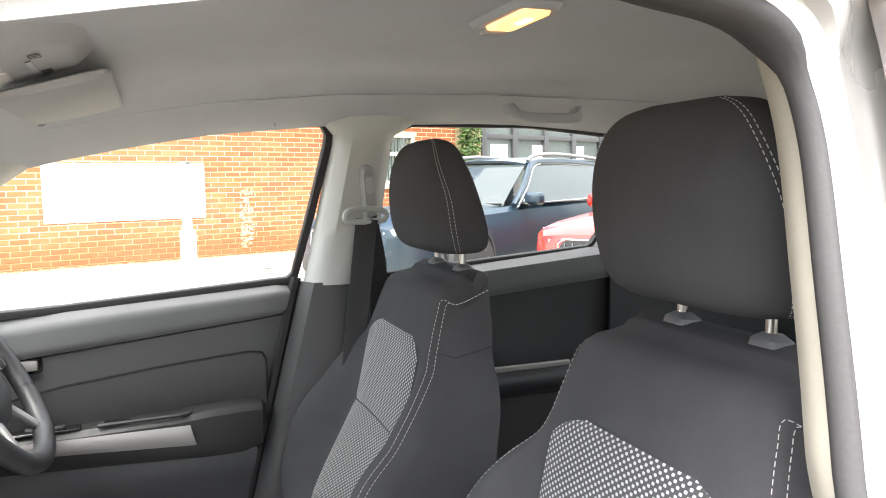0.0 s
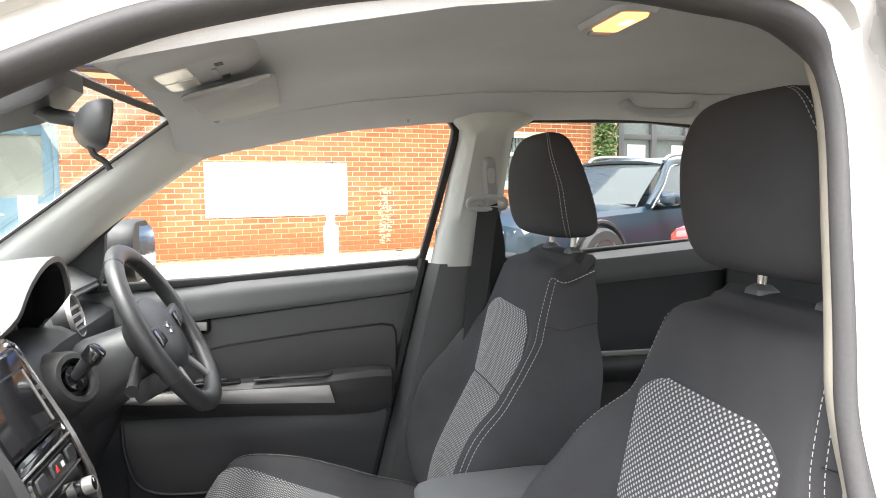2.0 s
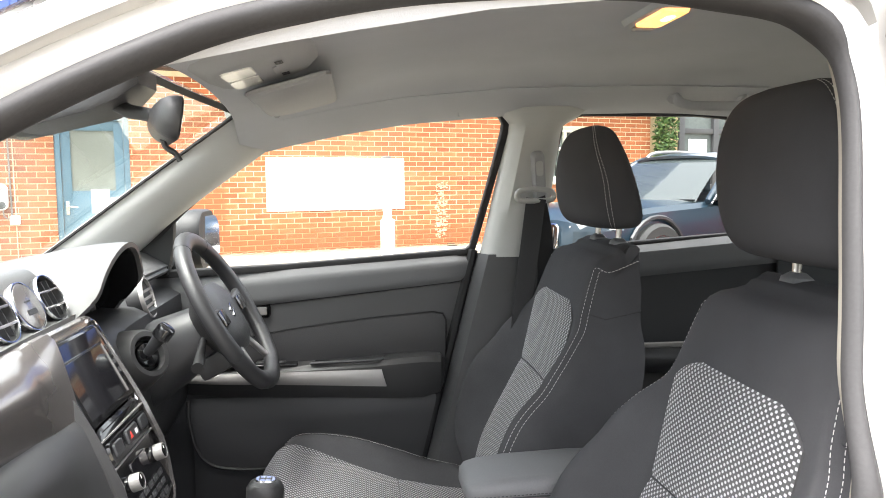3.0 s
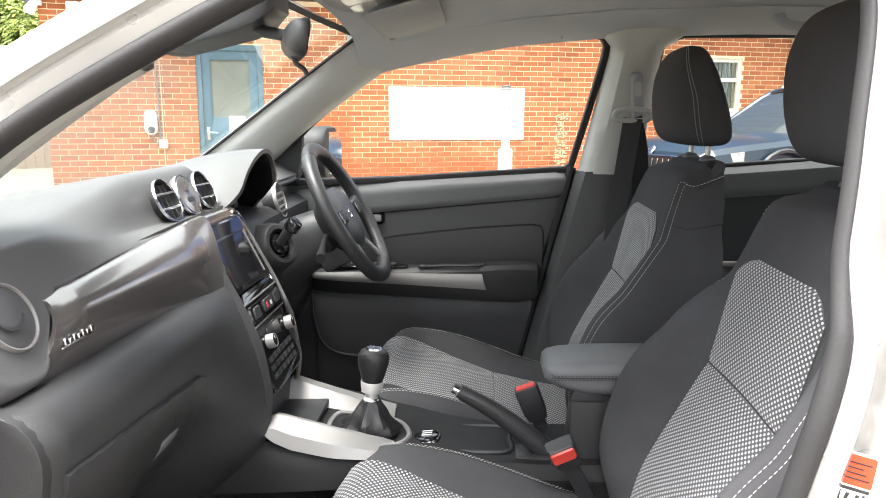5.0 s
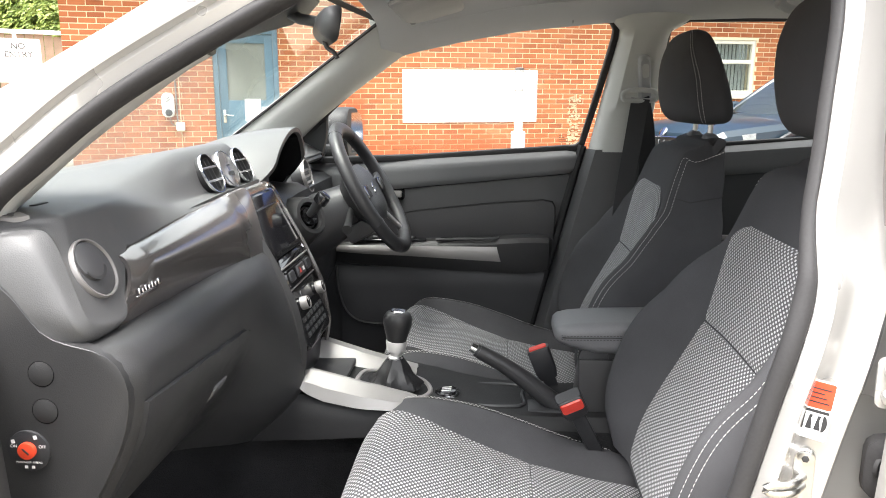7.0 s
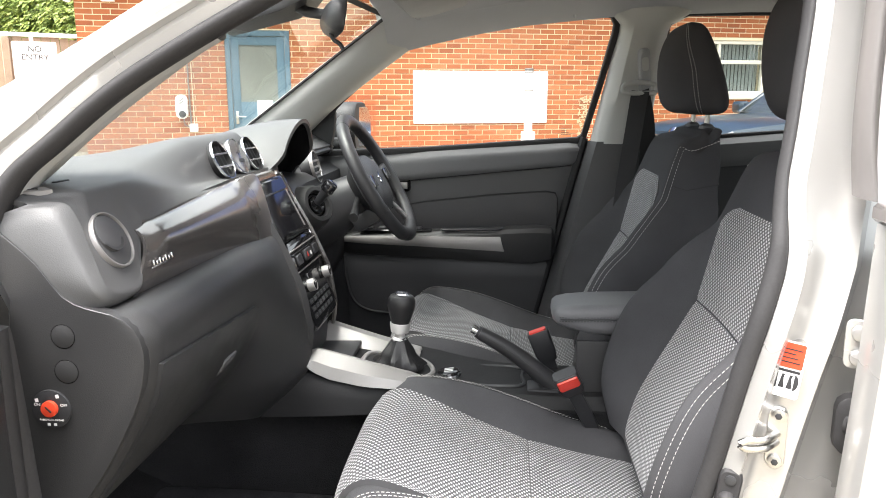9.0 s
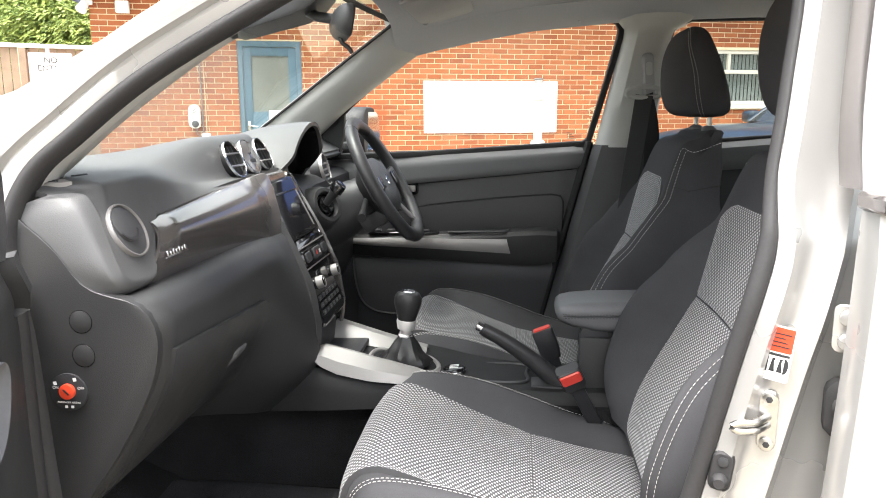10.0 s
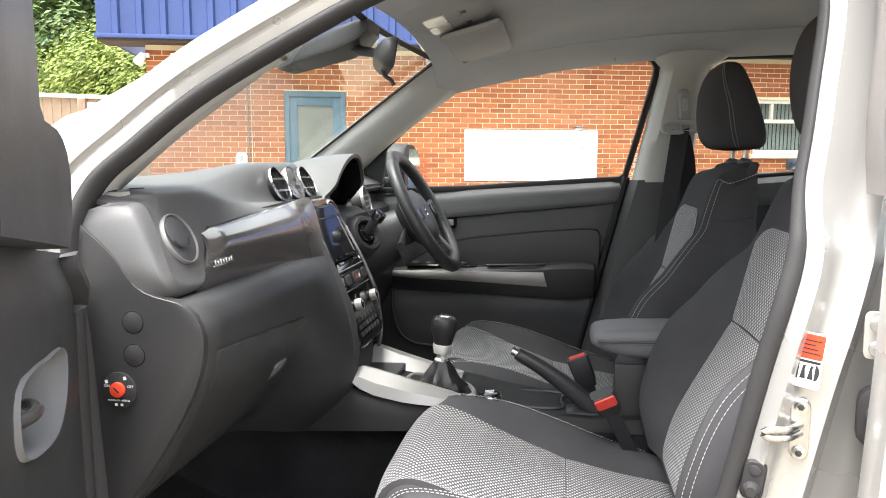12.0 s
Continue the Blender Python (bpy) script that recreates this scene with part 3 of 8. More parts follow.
bm = bmesh.new()
lay(bm, round_opening([(0.000, 0.020, 0, 0.010), (-0.003, 0.012, 0, 0.006), (-0.004, 0.004, 0, 0.002), (-0.003, -0.006, 0, -0.004), (0.001, -0.014, 0, -0.008), (0.006, -0.018, 0, -0.010), (0.012, -0.017, 0, -0.009), (0.016, -0.012, 0, -0.006), (0.018, 0.004, 0, 0.003),
                       (0.010, 0.018, 0, 0.010)]), loop_u=True, loop_v=True)
solo("door_seal", bm, M_RUBBER, "black rubber weather seal round the passenger door opening", "door seal", kind="structure", sharp=75)
bm = bmesh.new()
lay(bm, round_opening([(0.014, 0.012, 0, 0.012), (0.017, -0.006, 0, -0.006), (0.030, -0.010, 0, -0.014), (0.036, -0.010, 0, -0.016), (0.040, -0.026, 0.004, -0.013), (0.050, -0.034, 0.006, -0.004),
                       (0.062, -0.034, 0.008, 0.002), (0.072, -0.028, 0.016, 0.004), (0.080, -0.032, 0.022, 0.002), (0.098, -0.040, 0.040, -0.004), (0.118, -0.038, 0.070, 0.026), (0.135, -0.026, 0.110, 0.030),
                       (0.145, 0.0, 0.145, 0.030), (0.200, 0.020, 0.155, 0.030), (0.258, 0.060, 0.155, 0.030), (0.400, 0.100, 0.155, 0.030)]), loop_v=True)
body = solo("car_body_side", bm, M_PAINT, "silver-white painted door surround with stepped flanges and pillars", "car body", kind="structure")
# light grey trim inside the rear edge of the opening
sel = [i for i in range(len(ap)) if ap[i][0] > 0.30 and ap[i][1] > 0.93]
bm = bmesh.new()
rows = round_opening([(0.018, 0.004, 0, 0.004), (0.014, 0.012, 0, 0.012), (0.026, 0.032, 0, 0.032), (0.040, 0.056, 0, 0.056), (0.052, 0.070, 0, 0.070), (0.080, 0.076, 0, 0.076)], sel=sel)
lay(bm, rows)
solo("b_pillar_trim_near", bm, M_CREAM, "cream cloth edged pillar trim beside the passenger door opening", "pillar trim", kind="structure")

# its foot beside the dashboard
sel = [i for i in range(len(ap)) if ap[i][0] < -0.20 and 0.985 < ap[i][1] < 1.27]
bm = bmesh.new()
lay(bm, round_opening([(0.006, 0.010, 0, 0.010), (0.001, 0.022, 0, 0.022), (-0.001, 0.040, 0, 0.040), (0.004, 0.062, 0, 0.062), (0.020, 0.085, 0, 0.085), (0.05, 0.095, 0, 0.095)], sel=sel))
solo("a_pillar_foot_trim", bm, M_PILLAR, "light grey foot of the windscreen pillar trim beside the dashboard", "pillar trim", kind="structure")

# ---- front seats ----
BACK = [(0.0, 0.350, 0.550), (0.15, 0.371, 0.635), (0.27, 0.401, 0.700), (0.38, 0.436, 0.765), (0.49, 0.469, 0.830), (0.58, 0.483, 0.880), (0.67, 0.495, 0.930),
        (0.75, 0.506, 0.975), (0.82, 0.519, 1.020), (0.90, 0.538, 1.070), (0.96, 0.560, 1.103), (1.0, 0.592, 1.120)]
HALF = [(0.0, 0.245), (0.12, 0.270), (0.27, 0.280), (0.42, 0.277), (0.56, 0.270), (0.64, 0.254), (0.70, 0.230), (0.76, 0.205), (0.82, 0.193), (0.88, 0.185), (0.95, 0.176), (1.0, 0.161)]
BOLSTER = [(0.0, 0.020), (0.12, 0.055), (0.27, 0.078), (0.38, 0.084), (0.49, 0.068), (0.58, 0.050), (0.67, 0.025), (0.75, 0.002), (1.0, 0.0)]


def back_frame(v):
    x, z = lerp_smooth(BACK, v)
    x2, z2 = lerp_smooth(BACK, min(v + 0.02, 1.02))
    x1, z1 = lerp_smooth(BACK, max(v - 0.02, -0.02))
    t = np.array([x2 - x1, 0, z2 - z1])
    t /= np.linalg.norm(t)
    return np.array([x, 0, z]), np.array([-t[2], 0, t[0]])      # place, forward normal


def lerp_smooth(tab, v):
    key = [r[0] for r in tab]
    pts = np.array([r[1:] for r in tab], float)
    out = []
    for k in range(pts.shape[1]):
        i = int(np.clip(np.searchsorted(key, v) - 1, 0, len(key) - 2))
        h = key[i + 1] - key[i]
        s = (v - key[i]) / h
        m = lambda j: (pts[min(j + 1, len(key) - 1), k] - pts[max(j - 1, 0), k]) / (key[min(j + 1, len(key) - 1)] - key[max(j - 1, 0)])
        a, b = m(i) * h, m(i + 1) * h
        out.append((2 * s ** 3 - 3 * s * s + 1) * pts[i, k] + (s ** 3 - 2 * s * s + s) * a + (3 * s * s - 2 * s ** 3) * pts[i + 1, k] + (s ** 3 - s * s) * b)
    return out


def edge_depth(v):
    return 0.050 - 0.012 * smooth(0.75, 0.97, v)


def back_front(y, v, lift=0.0):
    """The backrest's front face: flat middle, bolsters rising to a seamed crest, rounded over at the sides."""
    c, n = back_frame(v)
    w = lerp_smooth(HALF, v)[0]
    k = abs(y) / w
    k0 = min(0.72, insert_half(min(v, 0.70)) / w)
    bolster = lerp_smooth(BOLSTER, v)[0] * smooth(k0, 0.90, k)
    drop = edge_depth(v) * max(0.0, (k - 0.86) / 0.14) ** 2.0
    crown = 0.012 * smooth(0.92, 1.0, v) ** 1.5
    return c + np.array([0, y, 0]) + n * (bolster - drop - crown + lift)


def back_ring(v):
    c, n = back_frame(v)
    w = lerp_smooth(HALF, v)[0]
    thick = lerp_table([(0.0, 0.135), (0.4, 0.150), (0.7, 0.148), (0.85, 0.128), (0.95, 0.094), (1.0, 0.058)], v)[0]
    flat = np.array([1.0, 0.0, 0.0]) if v > 0.6 else -n
    ring = [back_front(w * k, v) for k in list(np.linspace(-1, 1, 61))]
    for k in np.linspace(0.995, -0.995, 19):
        ring.append(c + np.array([0, w * k, 0]) + flat * (thick * (0.86 + 0.14 * (1 - abs(k) ** 4))))
    return ring


def make_backrest():
    bm = bmesh.new()
    vs = list(np.linspace(0, 0.94, 44)) + [0.965, 0.985, 1.0]
    rws = [back_ring(v) for v in vs]
    top = np.array(rws[-1])
    mid = top.mean(axis=0)
    rws.append(list(mid + (top - mid) * np.array([0.80, 0.955, 0.8]) + np.array([0.002, 0, 0.008])))
    rws.append(list(mid + (top - mid) * np.array([0.4, 0.90, 0.4]) + np.array([0.003, 0, 0.011])))
    lay(bm, rws, loop_u=True, caps=True)
    return bm


def insert_half(v):
    return lerp_table([(0.0, 0.150), (0.30, 0.150), (0.50, 0.150), (0.62, 0.154), (0.70, 0.156), (0.757, 0.155), (0.775, 0.142), (0.795, 0.120), (0.806, 0.095)], v)[0]


def surface_map(rws):
    """Map in metres: how far each place lies across and along the cloth."""
    a = np.array(rws)
    across = np.concatenate([np.zeros((len(a), 1)), np.cumsum(np.linalg.norm(np.diff(a, axis=1), axis=2), axis=1)], axis=1)
    across -= across[:, [a.shape[1] // 2]]
    d = np.diff(a, axis=0)
    t = d[:, a.shape[1] // 2]
    t = t / np.linalg.norm(t, axis=1, keepdims=True)
    step = np.einsum("jik,jk->ji", d, t)
    along = np.concatenate([np.zeros((1, a.shape[1])), np.cumsum(step, axis=0)], axis=0)
    along += ((a[0] - a[0][a.shape[1] // 2]) @ t[0])[None, :]
    return [[(float(across[j, i]), float(along[j, i])) for i in range(a.shape[1])] for j in range(len(a))]


def make_insert(v0, v1):
    rws = []
    vs = np.linspace(v0, v1, 26)
    for v in vs:
        hw = insert_half(v)
        dip = 0.012 * (1 - smooth(0.0, 0.06, min(v - v0, v1 - v) / (v1 - v0 + 1e-9) * 1.0))
        row = []
        for k in np.linspace(-1, 1, 21):
            arch = 0.024 * (1 - k * k) * smooth(0.40, 0.56, v) * (1 - smooth(0.56, 0.74, v))
            edge = 0.004 * (1 - abs(k) ** 6) - 0.003
            row.append(back_front(hw * k, v + arch * 0.6 * (0.44 < v0 or v1 < 0.6), 0.0060 + edge - dip * 0.25))
        rws.append(row)
    return slab(rws, -0.012, surface_map(rws))


HEAD = [(1.1556, 0.6024, 0.6431, 0.0844), (1.1604, 0.5675, 0.6666, 0.1192), (1.1756, 0.5472, 0.6772, 0.1360), (1.2049, 0.5358, 0.6739, 0.1440), (1.2477, 0.5310, 0.6610, 0.1473),
        (1.2951, 0.5334, 0.6431, 0.1440), (1.3283, 0.5415, 0.6276, 0.1349), (1.3520, 0.5521, 0.6155, 0.1203), (1.3653, 0.5634, 0.6040, 0.0967), (1.3720, 0.5756, 0.5935, 0.0563)]


def head_ring(z, x0, x1, w, n=32):
    out = []
    for i in range(n):
        a = 2 * math.pi * i / n
        c, s = math.cos(a), math.sin(a)
        y = w * math.copysign(abs(s) ** 0.62, s)
        xx = math.copysign(abs(c) ** 0.62, c)
        out.append(np.array([(x0 + x1) / 2 - (x1 - x0) / 2 * xx + 0.010 * (1 - xx) * 0, y, z]))
    return out


def make_headrest():
    t = np.array(HEAD)
    c = curve_through(t, 34)
    bm = bmesh.new()
    lay(bm, [head_ring(*r) for r in c], loop_u=True, caps=True)
    return bm


def head_seam(sy, shift):
    """The seam between the headrest's front and side panels, from over the crown down to the foot."""
    t = curve_through(np.array(HEAD), 60)[::-1]
    pts = []
    for i, r in enumerate(t[4:-3]):
        k = i / (len(t) - 8)
        c = 0.62 - 0.50 * smooth(0.0, 0.55, k) + shift
        a = math.acos(max(-1, min(1, c)))
        ss = math.sin(a)
        y = sy * (r[3] + 0.0006) * abs(ss) ** 0.62
        x = (r[1] + r[2]) / 2 - (r[2] - r[1]) / 2 * math.copysign(abs(math.cos(a)) ** 0.62, math.cos(a))
        pts.append(np.array([x, y, r[0] + 0.0006]))
    return np.array(pts)


CUSH = [(0.0, -0.138, 0.480), (0.08, -0.143, 0.545), (0.16, -0.128, 0.596), (0.24, -0.095, 0.614), (0.34, -0.045, 0.602), (0.5, 0.040, 0.570), (0.65, 0.135, 0.540), (0.8, 0.245, 0.514), (1.0, 0.385, 0.497)]
CUSH_BOLSTER = [(0.0, 0.0), (0.10, 0.002), (0.24, 0.018), (0.34, 0.034), (0.5, 0.054), (0.65, 0.054), (0.8, 0.042), (1.0, 0.030)]


def cush_top(y, v, lift=0.0):
    x, z = lerp_smooth(CUSH, v)
    x2, z2 = lerp_smooth(CUSH, v + 0.01)
    n = np.array([-(z2 - z), 0, x2 - x])
    n /= np.linalg.norm(n)
    w = 0.262 - 0.02 * smooth(0.8, 1.0, v)
    k = abs(y) / w
    bol = lerp_smooth(CUSH_BOLSTER, v)[0] * smooth(0.60, 0.90, k)
    drop = 0.035 * max(0.0, (k - 0.88) / 0.12) ** 2
    return np.array([x, y, z]) + n * (bol - drop + lift) + np.array([0.040 * k ** 4 * (1 - smooth(0.1, 0.5, v)), 0, 0])


def make_cushion():
    vs = np.linspace(0, 1, 34)
    ks = np.linspace(-1, 1, 33)
    top = [[cush_top(0.262 * k, v) for k in ks] for v in vs]
    bm = bmesh.new()
    rws = []
    for j, v in enumerate(vs):
        r = list(top[j])
        base = 0.45 + 0.015 * v
        for k in (1.0, 0.97, 0, -0.97, -1.0):
            x = r[0][0] if abs(k) > 0.9 else r[16][0]
            r.append(np.array([x + 0.01 * (v < 0.05), 0.262 * k, min(base + 0.03 * (abs(k) == 1.0), r[0][2] - 0.02)]))
        rws.append(r)
    lay(bm, rws, loop_u=True, caps=True)
    return bm


def make_cush_insert(v0, v1):
    rws = []
    for v in np.linspace(v0, v1, 24):
        hw = lerp_table([(0.0, 0.188), (0.25, 0.182), (0.5, 0.170), (0.7, 0.156), (1.0, 0.135)], v)[0]
        dip = 0.010 * (1 - smooth(0.0, 0.05, min(v - v0, v1 - v)))
        row = [cush_top(hw * k, v, 0.003 - 0.003 * abs(k) ** 6 - dip * 0.3) for k in np.linspace(-1, 1, 21)]
        rws.append(row)
    return slab(rws, 0.010, surface_map(rws))


def front_seat(label):
    s = thing("front_seat", (0.3, 0, 0.366), label, "car seat", "front seats")
    back = part("backrest", make_backrest(), M_CLOTH, s, "black cloth backrest with raised bolsters", sharp=50)
    part("back_insert", make_insert(0.494, 0.806), M_INSERT, back, "grey woven dotted cloth insert")
    part("back_insert", make_insert(0.02, 0.489), M_INSERT, back, "grey woven dotted cloth insert")
    cushion = part("cushion", make_cushion(), M_CLOTH, s, "black cloth seat cushion with raised bolsters", sharp=50)
    part("cushion_insert", make_cush_insert(0.03, 0.689), M_INSERT, cushion, "grey woven dotted cloth insert")
    part("cushion_insert", make_cush_insert(0.693, 0.985), M_INSERT, cushion, "grey woven dotted cloth insert")
    head = part("headrest", make_headrest(), M_CLOTH, s, "black cloth headrest", sharp=50)
    for sy in (-1, 1):
        for off in (0.0, 0.10):
            me = stitches(head_seam(sy, off), lambda q: (-0.25, sy * (0.9 if q[2] < 1.35 else 0.3), 0.2 if q[2] < 1.35 else 1.0), 0.0044, 0.0026, 0.0005)
            part("stitching", me, M_STITCH, head)
        part("headrest_post", tube([(0.629, sy * 0.068, 1.126), (0.630, sy * 0.068, 1.152), (0.634, sy * 0.068, 1.20)], 0.006, 12), M_STEEL, s, "bright steel headrest post")
        col = rings([(0, rounded(0.034, 0.040, 0.009)), (0.007, rounded(0.032, 0.038, 0.009)), (0.011, rounded(0.024, 0.028, 0.008)), (0.014, rounded(0.019, 0.020, 0.008))],
                    pose(0.630, sy * 0.068, 1.121, 0, 6, 0))
        part("post_collar", col, M_ARMREST, s, "black plastic headrest guide")
        rg = back_ring(0.79)
        sd = [p for p in rg[:61] if p[1] * sy > 0.17] if sy > 0 else [p for p in rg[:61] if p[1] * sy > 0.17][::-1]
        rear = [p for p in rg[61:] if p[1] * sy > 0.15]
        rear = rear if sy > 0 else rear[::-1]
        part("panel_seam", tube([p + np.array([0, sy * 0.0004, 0]) for p in sd[-3:] + rear], 0.0011, 5), M_RUBBER, back)
        for off in (0.0, 0.0065):
            p = [back_front(sy * (lerp_smooth(HALF, v)[0] * 0.945 - off), v, 0.0014) for v in np.linspace(0.05, 0.93, 70)]
            p += [back_front(sy * (lerp_smooth(HALF, v)[0] * f), v - off * 0.4, 0.0014) for f, v in ((0.955, 0.936), (0.970, 0.942), (0.985, 0.946))]
            c9 = back_frame(0.952 - off * 0.5)[0]
            p += [c9 + np.array([e, sy * (lerp_smooth(HALF, 0.952)[0] + 0.0012), 0.0]) for e in (0.044, 0.060, 0.078)]
            p = list(curve_through([tuple(q) for q in p[::3]] + [tuple(p[-1])], 90))
            part("stitching", stitches(p, (-0.85, sy * 0.3, 0.45), 0.0050, 0.0026, 0.0005), M_STITCH, back)
            p = [cush_top(sy * (0.262 * 0.905 - off), v, 0.0012) for v in np.linspace(0.14, 0.95, 50)]
            part("stitching", stitches(p, (0, sy * 0.3, 0.95), 0.0050, 0.0026, 0.0005), M_STITCH, cushion)
        part("side_cover", box((-0.05, sy * 0.262 - 0.014, 0.43), (0.40, sy * 0.262 + 0.014, 0.525), 0.012), M_PLASTIC_D, s, "black plastic seat side cover")
        part("seat_rail", box((-0.08, sy * 0.2 - 0.02, 0.366), (0.42, sy * 0.2 + 0.02, 0.40), 0.004), M_PLASTIC_D, s)
    part("seat_frame", box((-0.05, -0.22, 0.395), (0.40, 0.22, 0.47), 0.02), M_PLASTIC_D, s)
    return s


driver_seat = front_seat("black cloth driver seat with grey dotted inserts and pale stitching")
driver_seat.location.y = 0.375
passenger_seat = copy_thing(driver_seat, Matrix.Translation((0.332, -0.357, 0.366)))
# its headrest is tipped forward a little
tip_at = Matrix.Translation((0.30, 0, 0.80))
for ob in passenger_seat.children:
    if ob.name.split(".")[0] == "headrest":
        ob.matrix_parent_inverse = tip_at @ Matrix.Rotation(radians(-2.5), 4, 'Y') @ tip_at.inverted() @ ob.matrix_parent_inverse
tagged(passenger_seat, "black cloth passenger seat with grey dotted inserts and pale stitching", "car seat", "front seats")

# ---- dashboard ----
dash = thing("dashboard", (-0.45, 0, 0.60), "black soft plastic dashboard with a bronze-grey trim strip", "dashboard")


def lip_x(y):
    """Where the trim strip's upper edge runs."""
    return lerp_table([(-0.75, -0.352), (-0.592, -0.352), (-0.138, -0.360), (0.15, -0.366), (0.7, -0.372)], y)[0]


def lip_z(y):
    return 1.021 + 0.018 * smooth(-0.59, -0.12, y)


def pad_profile(y):
    """The upper pad from the windscreen to its rear lip and back under it."""
    c = smooth(-0.50, -0.17, y) * (1 - smooth(0.10, 0.18, y))
    near = smooth(-0.38, -0.575, y)                # flush with the vent pod's face
    crest = 1.098 - 0.010 * smooth(-0.38, -0.575, y)
    lip, lz = lip_x(y) - 0.010 + 0.005 * near, lip_z(y) - 0.002 * near

    def mix(plain, centre, pod):
        a = (plain[0] + (pod[0] - plain[0]) * near, plain[1] + (pod[1] - plain[1]) * near)
        return (a[0] + (centre[0] - a[0]) * c, a[1] + (centre[1] - a[1]) * c)

    edge = mix((-0.382, 1.058), (-0.404, 1.046), (-0.3835, 1.074))
    low = (lip - 0.003, lz + 0.012 - 0.012 * c)
    pts = [(-1.06, 0.985), (-0.94, 1.035), (-0.75, 1.076), (-0.58, crest), mix((-0.490, crest), (-0.505, 1.116), (-0.470, 1.0845)),
           mix((-0.440, 1.090), (-0.450, 1.122), (-0.415, 1.0845)), mix((-0.412, 1.075), (-0.426, 1.100), (-0.391, 1.0815)), edge,
           (0.5 * (edge[0] + low[0]), 0.5 * (edge[1] + low[1])), low, (lip, lz + 0.006 - 0.006 * c), (lip - 0.012, lz - 0.004), (-0.43, lz - 0.008)]
    if 0.045 < y < 0.46:                              # cut short under the instrument hood
        pts = pts[:4] + [(-0.520, crest + 0.004), (-0.505, crest), (-0.490, crest - 0.02), (-0.490, 1.06), (-0.490, 1.03), (-0.490, 1.00), (-0.490, 0.975), (-0.495, 0.96), (-0.50, 0.95)]
    return [(x + 0.45 * max(0, abs(y) - 0.30) * smooth(-0.75, -1.05, x), y, z - 0.012 * smooth(0.66, 0.73, abs(y))) for x, z in pts]


def by_keys(row, n):
    """The same number of steps on each stretch between neighbouring points."""
    p = np.array([tuple(q) for q in row])
    p = np.concatenate([[2 * p[0] - p[1]], p, [2 * p[-1] - p[-2]]])
    out = []
    for a, b, c, d in zip(p, p[1:], p[2:], p[3:]):
        lb = np.linalg.norm(c - b)
        m1 = (c - a) * lb / (np.linalg.norm(c - b) + np.linalg.norm(b - a) + 1e-9)
        m2 = (d - b) * lb / (np.linalg.norm(d - c) + np.linalg.norm(c - b) + 1e-9)
        for t in np.linspace(0, 1, n, endpoint=False):
            out.append(b * (2 * t ** 3 - 3 * t * t + 1) + c * (3 * t * t - 2 * t ** 3) + m1 * (t ** 3 - 2 * t * t + t) + m2 * (t ** 3 - t * t))
    return np.array(out + [p[-2]])


# the vent pod grows out of the pad: y of the pad's top, then the face's edge, its rounded rim and the way back
POD = [(-0.588, (-0.341, -0.617, 0.984), (-0.352, -0.612, 0.981), (-0.42, -0.604, 0.98)), (-0.603, (-0.327, -0.645, 0.956), (-0.338, -0.643, 0.949), (-0.40, -0.635, 0.945)),
       (-0.618, (-0.325, -0.665, 0.951), (-0.334, -0.668, 0.942), (-0.385, -0.668, 0.928)), (-0.640, (-0.329, -0.711, 0.958), (-0.335, -0.722, 0.947), (-0.375, -0.732, 0.925)),
       (-0.655, (-0.335, -0.722, 0.971), (-0.344, -0.7370, 0.968), (-0.405, -0.738, 0.972)), (-0.668, (-0.352, -0.714, 1.006), (-0.364, -0.733, 1.008), (-0.43, -0.738, 1.008)),
       (-0.682, (-0.373, -0.704, 1.052), (-0.389, -0.726, 1.050), (-0.455, -0.738, 1.036)), (-0.696, (-0.388, -0.704, 1.070), (-0.408, -0.722, 1.064), (-0.468, -0.736, 1.050)),
       (-0.718, (-0.425, -0.719, 1.070), (-0.445, -0.730, 1.062), (-0.480, -0.738, 1.048))]
keys = [pad_profile(-0.560), pad_profile(-0.575)]
for y, face, rim, back in POD:
    row = [list(p) for p in pad_profile(-0.575)[:8]]
    for q in row:
        q[1] = y
    row[0][0] += 0.45 * (-0.575 - y)
    slim = smooth(-0.668, -0.715, y)                 # the top's edge draws back at the outer corner
    for q, at in zip(row[5:8], ((-0.455, 1.078), (-0.445, 1.076), (-0.432, 1.073))):
        q[0], q[2] = q[0] + (at[0] - q[0]) * slim, q[2] + (at[1] - q[2]) * slim
    e, f = np.array(row[7]), np.array(face)
    keys.append(row + [list(e * 0.5 + f * 0.5), list(e * 0.1 + f * 0.9), face, rim, back])
keys = np.array(keys)
fan = np.array([by_keys(keys[:, k], 6) for k in range(keys.shape[1])]).transpose(1, 0, 2)
wide = [pad_profile(y) for y in np.concatenate([np.linspace(0.70, 0.461, 8), np.linspace(0.459, 0.046, 14), np.linspace(0.044, -0.33, 22), np.linspace(-0.35, -0.555, 14)])]
P = [by_keys(row, 5) for row in wide + list(fan)]
part("upper_pad", slab(P[::-1], 0.008), M_PAD, dash, "matt black soft upper pad with a vent pod", sharp=50)

